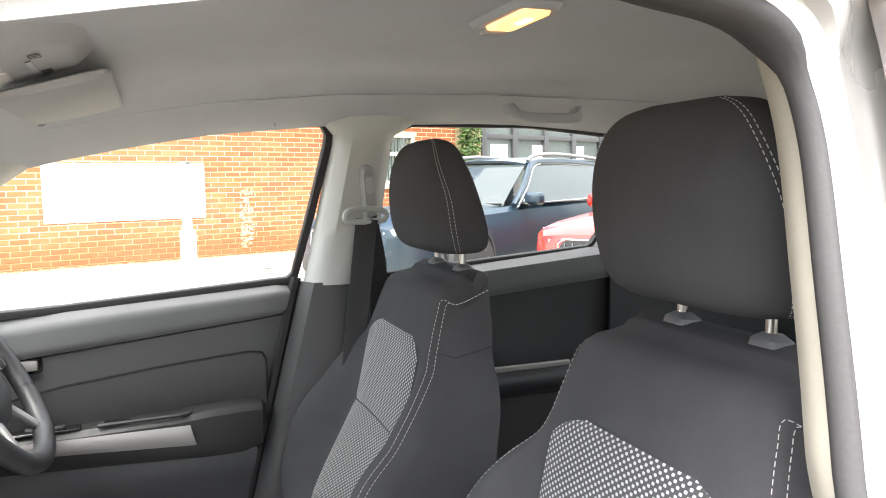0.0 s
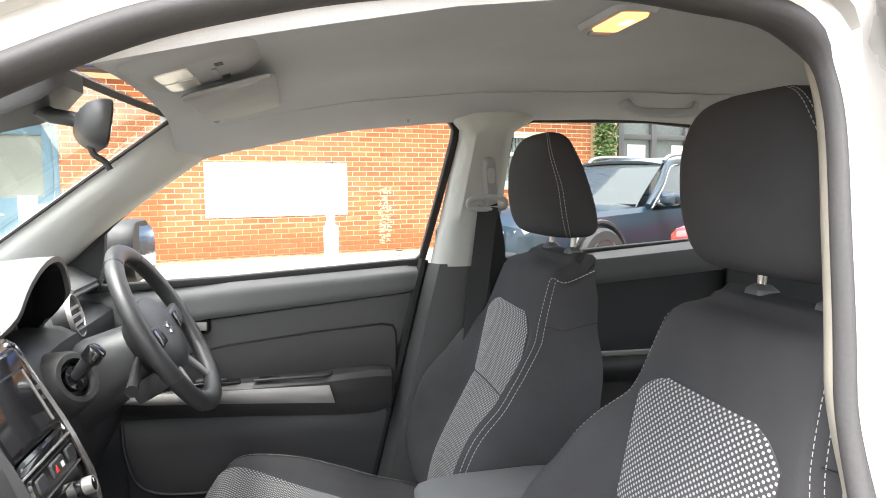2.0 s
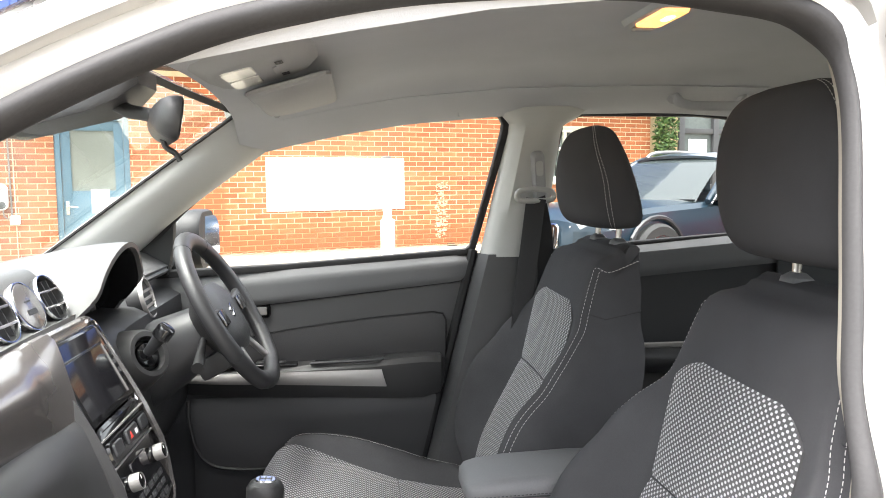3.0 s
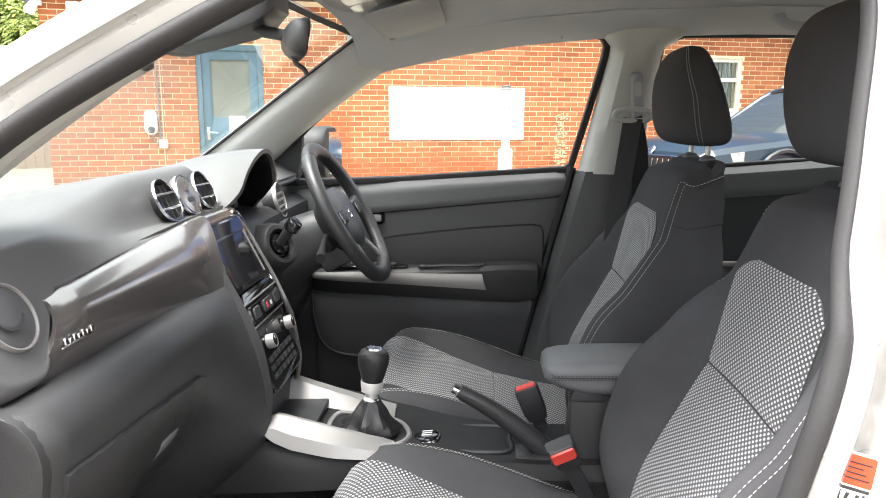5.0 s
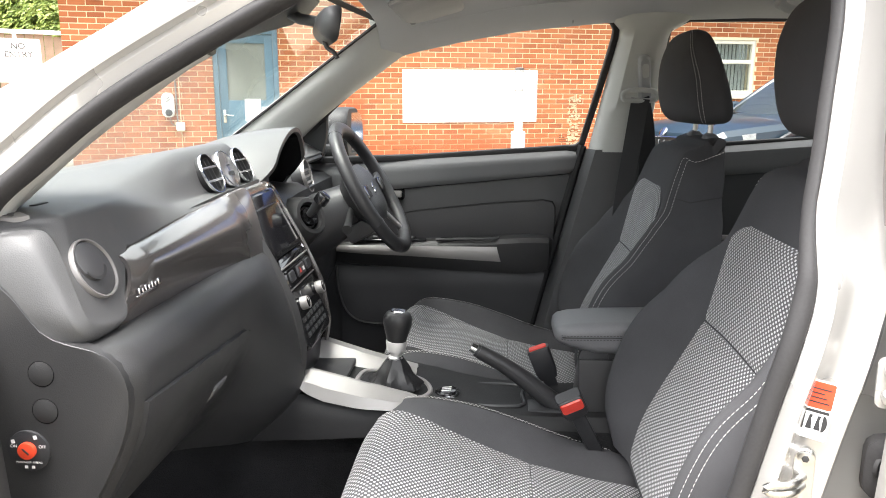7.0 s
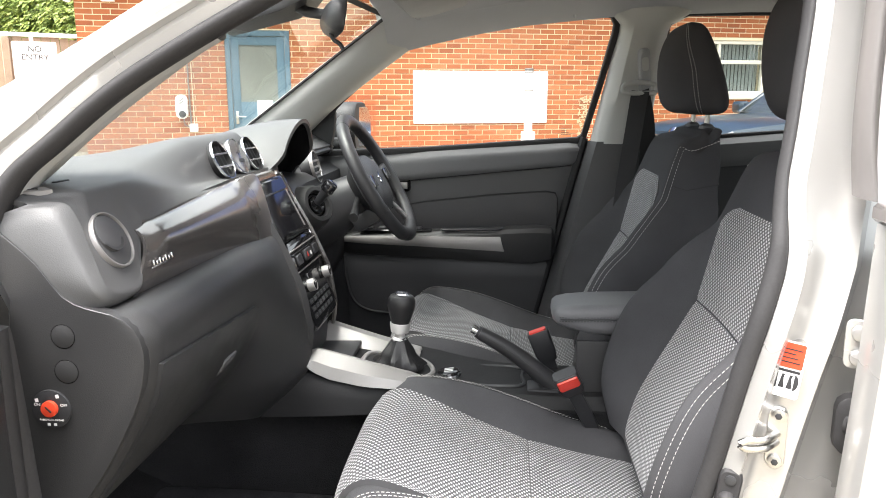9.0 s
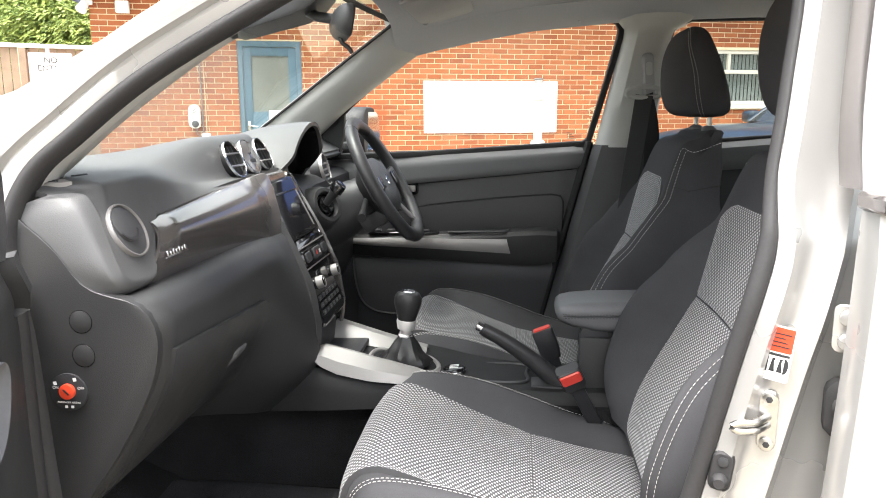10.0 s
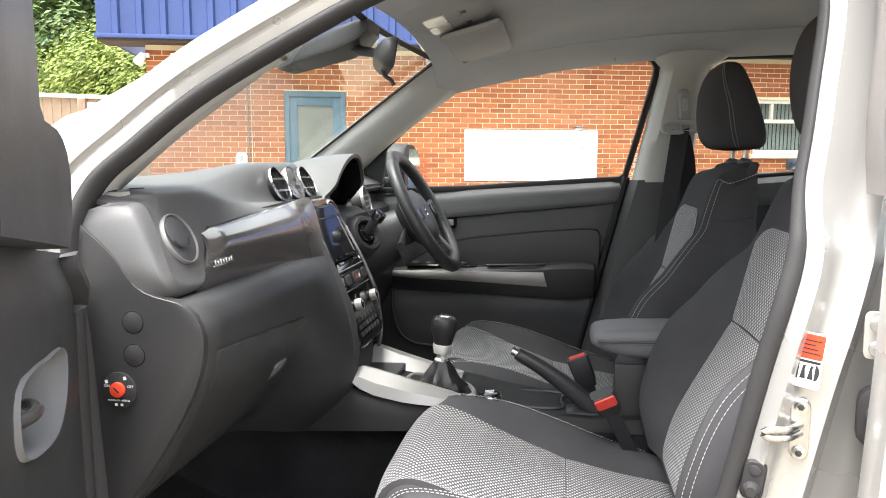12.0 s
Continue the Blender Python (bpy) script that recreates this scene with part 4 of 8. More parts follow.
# round passenger vent on the pod's face
pod_n = Vector((0.90, 0.0, 0.43)).normalized()
PM = axes(Vector((-0.356, -0.663, 1.016)), pod_n) @ pose(0, 0, 0.0015)
pod = part("passenger_vent", rings([(-0.012, circle(0.0375, 36)), (0.0, circle(0.0375, 36))], PM), M_BLACK, dash, "round black air vent in a silver ring")
part("vent_ring", hoop(PM @ pose(0, 0, -0.002), 0.0385, 0.0034, 0.0065, 48), M_SILVER, pod, "satin silver ring")
part("vent_flap", rings([(0.0, circle(0.0350, 40)), (0.0018, circle(0.0345, 40)), (0.0024, circle(0.0335, 40))], PM), M_TRIM, pod, "black louvre disc")
part("flap_tab", rings([(0.0, circle(0.0245, 36)), (0.0028, circle(0.0240, 36)), (0.0040, circle(0.0215, 36))], PM @ pose(-0.006, 0.009, 0.0020, -3, 0, 0)), M_TRIM, pod)
part("tab_lip", plate([(0.0245 * math.cos(a), 0.0245 * math.sin(a)) for a in np.linspace(-2.6, -0.5, 18)] + [(0.0215 * math.cos(a), 0.0215 * math.sin(a) + 0.0012) for a in np.linspace(-0.5, -2.6, 18)], 0.0012, PM @ pose(-0.006, 0.009, 0.0052, -3, 0, 0)), M_PLASTIC, pod)

# metallic strip, running to the centre stack
P = []
for y in np.linspace(-0.599, -0.138, 50):
    k = max(0.0, (y + 0.592) / 0.452)
    tip = smooth(-0.560, -0.600, y)
    up, dn = np.array([-0.352 - 0.004 * k, lip_z(y) - 0.004 - 0.006 * tip]), np.array([-0.340 + 0.026 * k, 0.943 - 0.019 * k])
    up = up + smooth(0.80, 1.0, k) * np.array([0.012, 0.006])
    mid = 0.60 * up + 0.40 * dn + np.array([0.017, 0.011]) * (1 - 0.85 * smooth(0.72, 1.0, k)) * (1 - 0.45 * tip)
    P.append([(q[0], y - 0.062 * max(0.0, (up[1] - q[1]) / 0.072) * max(0.0, 1 - k / 0.30), q[1]) for q in curve_through([up - np.array([0.012, -0.002]), up, mid, dn, dn - np.array([0.012, 0.004])], 20)])
strip = part("trim_strip", slab(P, -0.006), M_STRIP, dash, "glossy bronze-grey metallic trim strip")
# badge: a row of plain raised bars
BM = axes((-0.3240, -0.590, 0.977), (0.97, 0.0, 0.22))
for i in range(7):
    part("badge_bar", box((-0.031 + i * 0.0090, -0.0040, 0.0), (-0.0245 + i * 0.0090, 0.0040 - 0.002 * (i % 2), 0.003), 0.001, 1, BM), M_CHROME, strip, "chrome badge bar")
part("badge_base", box((-0.038, -0.0062, 0.0), (0.034, -0.0042, 0.0025), 0.0008, 1, BM), M_CHROME, strip)

# lower pad with the glove box
LOW_A = [(-0.385, 0.925), (-0.345, 0.931), (-0.307, 0.932), (-0.285, 0.912), (-0.284, 0.885), (-0.298, 0.825), (-0.343, 0.741), (-0.394, 0.672), (-0.46, 0.615)]
LOW_B = [(-0.36, 0.925), (-0.330, 0.930), (-0.312, 0.922), (-0.298, 0.895), (-0.281, 0.850), (-0.262, 0.79), (-0.253, 0.735), (-0.258, 0.650), (-0.34, 0.560)]


def low_profile(y, n=40):
    k = smooth(-0.37, -0.145, y)
    return curve_through([(a[0] * (1 - k) + b[0] * k, a[1] * (1 - k) + b[1] * k) for a, b in zip(LOW_A, LOW_B)], n)


def low_at(y, z):
    pr = low_profile(y, 80)
    pr = pr[10:]
    i = int(np.argmin(np.abs(pr[:, 1] - z)))
    return Vector((pr[i, 0], y, pr[i, 1]))


P = [[(q[0] - 0.018 * smooth(0.715, 0.737, -y), y, q[1]) for q in low_profile(y)] for y in np.linspace(-0.730, -0.140, 36)]
low = part("lower_pad", slab(P, -0.008), M_PLASTIC, dash, "black soft lower dashboard")
# glove box lid, proud of the pad, with its shut line and pull
P = []
for k in np.linspace(0, 1, 26):
    row = []
    for j in np.linspace(0, 1, 24):
        y = -0.716 + 0.393 * k - 0.012 * smooth(0.16, 0.0, j) * smooth(0.9, 1.0, k)
        z = 0.872 - 0.030 * k - 0.008 * smooth(0.93, 1.0, k) * (1 - j) - (0.232 - 0.030 * k) * j
        p = low_at(y, z)
        row.append((p.x + 0.0055, p.y, z))
    P.append(row)
lid = part("glove_box_lid", slab(P, -0.008), M_PLASTIC, dash, "black glove box lid with a thin shut line")
part("shut_line", tube([np.array(r[0]) + np.array([-0.001, 0, 0.0022]) for r in P], 0.0026, 6), M_BLACK, lid)
part("shut_line", tube([np.array(p) + np.array([0.0020, 0.0030, 0]) for p in P[-1]], 0.0038, 6), M_BLACK, lid)
GH = low_at(-0.396, 0.772)
GM = axes(GH + Vector((0.0060, 0, -0.003)), (0.86, 0, -0.51))
part("pull_recess", rings([(-0.004, rounded(0.094, 0.084, 0.030)), (0.0024, rounded(0.088, 0.078, 0.028)), (0.0010, rounded(0.080, 0.070, 0.025))], GM), M_PLASTIC_D, lid)
part("pull_handle", rings([(0.000, rounded(0.066, 0.046, 0.018)), (0.005, rounded(0.062, 0.042, 0.017)), (0.007, rounded(0.054, 0.034, 0.014))], GM @ pose(0.0, -0.014, 0.001, 6, 0, 0)), M_ARMREST, lid, "pale grey pull")

# end cap beside the door opening
capring = curve_through([(-0.468, 1.050), (-0.446, 1.035), (-0.411, 1.003), (-0.380, 0.962), (-0.352, 0.948), (-0.316, 0.939), (-0.293, 0.921), (-0.284, 0.885), (-0.298, 0.825), (-0.343, 0.741), (-0.394, 0.668),
                         (-0.44, 0.60), (-0.47, 0.58), (-0.475, 0.80), (-0.470, 1.0)], 70, loop=True)
bm = bmesh.new()
lay(bm, [[(q[0], -0.722, q[1]) for q in capring], [(q[0], -0.7404, q[1]) for q in capring],
         [(q[0] + (-0.38 - q[0]) * 0.008, -0.741, q[1] + (0.84 - q[1]) * 0.006) for q in capring]], loop_u=True, caps=True)
cap = part("end_cap", bm, M_PLASTIC, dash, "black end panel of the dashboard")
EM = axes((-0.3835, -0.741, 0.912), (0, -1, 0))
for dz in (0.0, -0.045):
    part("blank_plug", puck(EM @ pose(0, dz, -0.0015), 0.0145, 0.0022, 28, 0.0004), M_PLASTIC, cap)
    part("plug_groove", hoop(EM @ pose(0, dz, -0.0022), 0.0156, 0.0010, 0.0026, 28), M_GLOSS, cap)
AM = axes((-0.4075, -0.741, 0.818), (0, -1, 0)) @ Matrix.Diagonal((0.84, 0.84, 1, 1))
sw = part("airbag_switch", puck(AM, 0.030, 0.003, 32), M_PLASTIC_D, cap, "round black key switch with white print")
part("switch_dial", puck(AM @ pose(0, 0.002, 0.003), 0.0122, 0.005, 28), M_ORANGE, sw, "orange-red key dial")
part("key_slot", box((-0.006, -0.0012, 0), (0.006, 0.0012, 0.0006), 0, 1, AM @ pose(0, 0.002, 0.008, 0, 0, -45)), M_PLASTIC_D, sw)
lettering("lettering", "ON", 0.0062, AM @ pose(-0.020, 0.007, 0.0032), M_WHITE, sw, 0.0001)
lettering("lettering", "OFF", 0.0062, AM @ pose(0.021, 0.007, 0.0032), M_WHITE, sw, 0.0001)
lettering("lettering", "PASSENGER AIRBAG", 0.0042, AM @ pose(0, -0.0165, 0.0032), M_WHITE, sw, 0.0001)
for dx in (-0.005, 0.005):
    part("print_mark", box((dx - 0.0022, -0.0255, 0.003), (dx + 0.0022, -0.0215, 0.0034), 0, 1, AM), M_WHITE, sw)
for dx in (-0.017, 0.016):
    part("print_mark", box((dx - 0.0025, 0.015, 0.003), (dx + 0.0025, 0.0205, 0.0034), 0, 1, AM @ pose(0, 0, 0, 0, 0, 12)), M_WHITE, sw)

# demister slot on the pad's corner
GMX = pose(-0.434, -0.681, 1.0835, 7, 0, 0)
tri = [(-0.042, -0.016), (-0.020, -0.020), (0.012, -0.016), (0.022, -0.006), (0.004, 0.006), (-0.036, 0.004)]
dg = part("demister_grille", rings([(-0.004, tri), (0.0015, tri), (0.0022, [(a * 0.9, b * 0.94) for a, b in tri])], GMX), M_SILVER, dash, "pale rimmed demister slot")
part("slot", join([box((-0.034, -0.013 + i * 0.007, 0.001), (0.006 - 0.004 * i, -0.010 + i * 0.007, 0.0030), 0, 1, GMX) for i in range(2)]), M_PLASTIC_D, dg)

part("sensor_slot", box((-0.456, -0.620, 1.083), (-0.449, -0.588, 1.0862), 0.001, 1), M_BLACK, dash)

# three round dials on the centre of the pad: vent, clock, vent
tn = Vector((0.90, 0, 0.43)).normalized()
for y, kind in ((-0.147, 0), (-0.062, 1), (0.023, 0)):
    TM = axes(Vector((-0.413, y, 1.073)) + tn * 0.011, tn)
    g = part("centre_vent" if not kind else "clock", rings([(-0.03, circle(0.037, 30)), (0.0, circle(0.0378, 30))] + ([] if kind else [(0.0, circle(0.0368, 30)), (-0.016, circle(0.032, 30))]), TM, caps=True),
             M_BLACK if not kind else M_STRIP, dash, "round air vent" if not kind else "round clock face in grey metal")
    part("vent_ring" if not kind else "clock_ring", hoop(TM @ pose(0, 0, -0.003), 0.0402, 0.0024, 0.005, 40), M_CHROME, g, "bright ring")
    if not kind:
        for dy in (-0.014, 0.012):
            part("vane", box((-0.034, dy - 0.0020, -0.002), (0.034, dy + 0.0020, 0.0020), 0.001, 1, TM), M_STRIP, g, "silver vane")
        for dx in (-0.018, 0.0, 0.018):
            part("fin", box((dx - 0.001, -0.034, -0.012), (dx + 0.001, 0.030, -0.003), 0, 1, TM), M_PLASTIC_D, g)
    else:
        part("clock_glass", puck(TM @ pose(0, 0, 0.0005), 0.036, 0.002, 30), M_STRIP, g)
        part("display", box((-0.015, -0.014, 0.002), (0.015, -0.005, 0.0034), 0.001, 1, TM), M_PLASTIC_D, g)
        part("hand_mark", box((-0.010, 0.006, 0.002), (0.010, 0.0085, 0.0032), 0, 1, TM), M_PLASTIC_D, g)

# centre stack: screen above, climate panel below
YC = -0.040                                        # the stack stands a little off the car's middle
SN = Vector((0.90, 0, 0.434)).normalized()
SM = axes(Vector((-0.331, YC, 0.965)), SN)
stack = part("screen_surround", rings([(-0.04, rounded(0.240, 0.176, 0.024)), (0.0, rounded(0.236, 0.170, 0.022)), (0.005, rounded(0.226, 0.160, 0.020)), (0.003, rounded(0.212, 0.146, 0.016))], SM), M_STRIP, dash, "bronze-grey surround of the screen")
for s in (-1, 1):
    part("bezel_line", tube(curve_through([tuple(SM @ Vector(p)) for p in ((s * 0.092, 0.074, 0.006), (s * 0.103, 0.062, 0.0075), (s * 0.106, 0.0, 0.0085), (s * 0.104, -0.060, 0.0075), (s * 0.101, -0.080, 0.006))], 20), 0.0030, 8), M_CHROME, stack, "thin bright bezel line")
SG = SM @ pose(0, 0, 0.0015, -1, 0, 0)
scr = part("touch_screen", rings([(0.001, rounded(0.204, 0.138, 0.014)), (0.0065, rounded(0.200, 0.134, 0.013)), (0.0080, rounded(0.195, 0.129, 0.012))], SG), M_GLOSS, stack, "glossy black touch screen")
part("display_panel", box((-0.086, -0.056, 0.0080), (0.070, 0.032, 0.0086), 0, 1, SG), M_SCREEN, scr)
part("upper_band", box((-0.086, 0.036, 0.0080), (0.088, 0.060, 0.0084), 0, 1, SG), M_SCREEN, scr)
part("disc_slot", box((-0.070, 0.0325, 0.0080), (0.070, 0.0350, 0.0095), 0, 1, SG), M_BLACK, scr)
part("button_strip", box((0.076, -0.056, 0.0080), (0.079, 0.032, 0.0094), 0, 1, SG), M_SILVER, scr)
for i in range(5):
    part("screen_button", box((0.081, 0.018 - i * 0.017, 0.0080), (0.092, 0.028 - i * 0.017, 0.0094), 0.001, 1, SG), M_GLOSS, scr)
CN = Vector((0.955, 0, 0.297)).normalized()
CM = axes(Vector((-0.264, YC, 0.815)), CN)
clim = part("climate_panel", rings([(-0.05, rounded(0.218, 0.196, 0.03)), (0.0, rounded(0.212, 0.190, 0.03)), (0.004, rounded(0.202, 0.180, 0.026))], CM), M_GLOSS, dash, "gloss black climate control panel")
part("switch_bank", rings([(0.003, rounded(0.178, 0.034, 0.008)), (0.008, rounded(0.173, 0.030, 0.008))], CM @ pose(0, 0.055, 0)), M_GLOSS, clim)
hz = part("hazard_switch", rings([(0.008, rounded(0.052, 0.024, 0.004)), (0.011, rounded(0.048, 0.021, 0.004))], CM @ pose(0.006, 0.055, 0)), M_PLASTIC_D, clim, "hazard warning switch")
part("hazard_mark", plate([(-0.006, -0.005), (0.006, -0.005), (0, 0.006)], 0.0006, CM @ pose(-0.004, 0.055, 0.011)), M_RED, hz, "red triangle")
part("switch_print", box((0.014, 0.050, 0.011), (0.024, 0.058, 0.0115), 0, 1, CM), M_WHITE, hz)
for x in (-0.058, 0.064):
    part("small_switch", rings([(0.008, rounded(0.034, 0.022, 0.004)), (0.0105, rounded(0.031, 0.019, 0.004))], CM @ pose(x, 0.055, 0)), M_PLASTIC_D, clim)
for z in (0.078, 0.032):
    part("trim_line", box((-0.098, z - 0.0012, 0.004), (0.098, z + 0.0012, 0.0060), 0, 1, CM), M_SILVER, clim)
for x in (-0.0625, 0.0625):
    k = part("climate_knob", puck(CM @ pose(x, -0.002, 0.003), 0.0125, 0.022, 28, 0.3), M_GLOSS, clim, "black rotary knob with a silver cap")
    part("knob_cap", hoop(CM @ pose(x, -0.002, 0.010), 0.0134, 0.0025, 0.015, 28), M_SILVER, k)
    part("knob_mark", box((-0.001, 0.003, 0.0245), (0.001, 0.009, 0.0255), 0, 1, CM @ pose(x, -0.002, 0)), M_WHITE, k)
part("climate_display", rings([(0.003, rounded(0.072, 0.034, 0.004)), (0.006, rounded(0.070, 0.032, 0.004))], CM @ pose(0, 0.002, 0)), M_SCREEN, clim)
for j in range(3):
    for i in range(6):
        part("climate_button", box((-0.074 + i * 0.0255, -0.040 - j * 0.016, 0.004), (-0.054 + i * 0.0255, -0.030 - j * 0.016, 0.0065), 0.001, 1, CM), M_PLASTIC_D, clim)
        part("button_print", box((-0.067 + i * 0.0255, -0.0360 - j * 0.016, 0.0065), (-0.061 + i * 0.0255, -0.0340 - j * 0.016, 0.0068), 0, 1, CM), M_ARMREST, clim)
# cheeks that carry the stack down to the console
for s in (-1, 1):
    P = []
    for k in np.linspace(0, 1, 14):
        z = 1.030 - 0.38 * k
        x = lerp_table([(0, -0.365), (0.35, -0.292), (0.56, -0.258), (0.77, -0.246), (0.90, -0.250), (1, -0.268)], k)[0]
        P.append([(q[0], YC + s * q[1], q[2]) for q in ((x + 0.003, 0.100, z), (x + 0.006, 0.106, z), (x + 0.002, 0.112, z - 0.002), (x - 0.03, 0.115, z - 0.008), (x - 0.10, 0.117, z - 0.02))])
    part("stack_cheek", slab(P, 0.005 * s), M_STRIP if s > 0 else M_PLASTIC, dash, "side of the centre stack")
part("stack_foot", box((-0.34, YC - 0.100, 0.62), (-0.256, YC + 0.100, 0.735), 0.01, 2, None), M_PLASTIC_D, dash)

# instrument hood and dials before the steering wheel
arch = curve_through([(0.040, 1.000), (0.062, 1.045), (0.115, 1.098), (0.190, 1.134), (0.265, 1.146), (0.318, 1.128), (0.348, 1.070), (0.358, 0.985)], 32)
P = []
for k in np.linspace(0, 1, 10):
    x = -0.352 - 0.26 * k
    P.append([(x - 0.06 * smooth(1.08, 0.99, z) * (1 - k), y, z - 0.055 * k * k) for y, z in arch])
hood = part("instrument_hood", slab(P, 0.010), M_PAD, dash, "black hood over the instruments")
P = [[(-0.360 - 0.02 * k - 0.06 * smooth(1.08, 0.99, z) * (1 - k) - 0.09 * k, 0.22 + (y - 0.22) * 0.955, z - 0.011 - 0.012 * k) for y, z in arch] for k in np.linspace(0, 1, 6)]
part("hood_lining", slab(P, 0.003), M_GLOSS, hood, "gloss black lining under the hood")
part("instrument_panel", slab([[(-0.475 + 0.03 * k, y, z) for y in np.linspace(0.06, 0.375, 8)] for k, z in ((1, 0.94), (0, 1.10))], 0.01), M_BLACK, hood, "gloss black instrument panel")
for y in (0.145, 0.285):
    DM = axes((-0.464, y, 1.02), (0.97, 0, 0.22))
    g = part("gauge", puck(DM, 0.055, 0.006, 30), M_PLASTIC_D, hood, "round gauge")
    part("gauge_ring", hoop(DM, 0.060, 0.006, 0.014, 36), M_SILVER, g)
DM = axes((-0.372, 0.425, 1.012), (0.97, 0.05, 0.24))
g = part("driver_vent", rings([(-0.03, circle(0.043, 28)), (0.0, circle(0.043, 28))], DM), M_PLASTIC_D, dash, "round air vent beside the driver door")
part("vent_ring", hoop(DM @ pose(0, 0, -0.002), 0.045, 0.004, 0.009, 36), M_SILVER, g)
for dy in (-0.016, 0.0, 0.016):
    part("vane", box((-0.038, dy - 0.0025, 0.001), (0.038, dy + 0.0025, 0.005), 0, 1, DM), M_SILVER, g)
# knee panel on the driver side
P = []
for y in np.linspace(0.112, 0.70, 14):
    k = smooth(0.10, 0.30, y)
    P.append([(q[0], y, q[1]) for q in curve_through([(-0.44, 1.0), (-0.378 + 0.01 * k, 0.985), (-0.335 - 0.03 * k, 0.93), (-0.30 - 0.05 * k, 0.84), (-0.30 - 0.06 * k, 0.74), (-0.34 - 0.06 * k, 0.65), (-0.45, 0.59)], 20)])
part("knee_panel", slab(P, -0.008), M_PLASTIC_D, dash, "black hard plastic knee panel")

# ---- steering column and wheel ----
WC, WN = Vector((-0.192, 0.392, 0.986)), Vector((0.872, 0, 0.490)).normalized()
column = thing("steering_column", (-0.33, 0.392, 0.90), "black plastic steering column with stalks and ignition switch", "steering column")
SH = axes(WC - WN * 0.235, WN)
part("shroud", rings([(0.0, rounded(0.155, 0.170, 0.05)), (0.08, rounded(0.150, 0.150, 0.05)), (0.165, rounded(0.128, 0.118, 0.045)), (0.20, rounded(0.112, 0.10, 0.045))], SH @ pose(0, -0.012, 0)), M_PLASTIC_D, column)
IM = axes((-0.300, 0.180, 0.947), (0.80, -0.45, 0.40))
ign = part("switch_bezel", rings([(-0.055, circle(0.062, 28)), (-0.01, circle(0.050, 28)), (0.0, circle(0.043, 28)), (0.0, circle(0.034, 28)), (-0.016, circle(0.031, 28))], IM), M_PLASTIC, column, "round recessed switch bezel")
part("switch_barrel", puck(IM @ pose(0, 0, -0.016), 0.022, 0.012, 24), M_GLOSS, ign)
part("switch_ring", hoop(IM @ pose(0, 0, -0.015), 0.030, 0.004, 0.006, 28), M_GLOSS, ign)
part("stalk", tube([(-0.302, 0.172, 0.950), (-0.276, 0.158, 0.980), (-0.266, 0.152, 0.992)], 0.0125, 12, scale=[0.7, 1.0, 1.1]), M_PLASTIC_D, column)
part("stalk_tip", puck(axes((-0.274, 0.156, 0.982), (0.62, -0.12, 0.78)), 0.0165, 0.024, 20, 0.3), M_GLOSS, column)
part("wiper_stalk", tube([WC - WN * 0.05 + Vector((0, -0.06, -0.02)), WC - WN * 0.045 + Vector((0, -0.12, -0.045)), WC - WN * 0.035 + Vector((0, -0.185, -0.06))], 0.009, 10, scale=[0.8, 1, 1.3]), M_BLACK, column)
part("light_stalk", tube([WC - WN * 0.05 + Vector((0, 0.06, 0.0)), WC - WN * 0.045 + Vector((0, 0.12, 0.005)), WC - WN * 0.035 + Vector((0, 0.185, 0.01))], 0.009, 10, scale=[0.8, 1, 1.3]), M_BLACK, column)
part("switch_pod", box((-0.06, -0.10, -0.03), (0.06, -0.055, 0.045), 0.012, 2, axes(WC - WN * 0.08, WN)), M_PLASTIC_D, column)

wheel = thing("steering_wheel", tuple(WC), "black leather three-spoke steering wheel with silver lower spokes", "steering wheel")
WM = axes(WC, WN)                                  # x across, y up the wheel, z to the driver
R = 0.172
path = [WM @ Vector((R * math.cos(a), R * math.sin(a) * (1 - 0.03 * (math.sin(a) < -0.9)), 0)) for a in np.linspace(0, 2 * math.pi, 73)[:-1]]
rimp = part("rim", sweep(path, [(0.0195 * math.cos(a), 0.0168 * math.sin(a)) for a in np.linspace(0, 2 * math.pi, 15)[:-1]], lambda i: Vector(path[i]) - WC, loop=True), M_LEATHER, wheel, "stitched black leather rim")
for a in (62, 118, 205, 335):
    c = [WM @ (Matrix.Rotation(radians(a), 4, 'Z') @ Vector((R + 0.0197 * math.cos(b), 0, 0.0170 * math.sin(b)))) for b in np.linspace(0, 2 * math.pi, 17)[:-1]]
    part("seam", tube(c, 0.0007, 5, loop=True, side=tuple(WN)), M_PLASTIC_D, rimp)
hub = part("hub", rings([(-0.055, rounded(0.10, 0.09, 0.04, 5)), (-0.02, rounded(0.190, 0.160, 0.065, 5)), (0.008, rounded(0.190, 0.160, 0.065, 5)), (0.022, rounded(0.145, 0.115, 0.050, 5)), (0.022, rounded(0.08, 0.06, 0.028, 5))], WM @ pose(0, -0.006, -0.018)), M_PLASTIC, wheel, "black airbag cover")
part("emblem", join([box((-0.014, 0.001, 0), (0.014, 0.008, 0.004), 0.002, 2, WM @ pose(0, 0.004, 0.003, 0, 0, 28)), box((-0.014, -0.008, 0), (0.014, -0.001, 0.004), 0.002, 2, WM @ pose(0, -0.002, 0.003, 0, 0, 28))]), M_CHROME, hub, "chrome emblem shape")
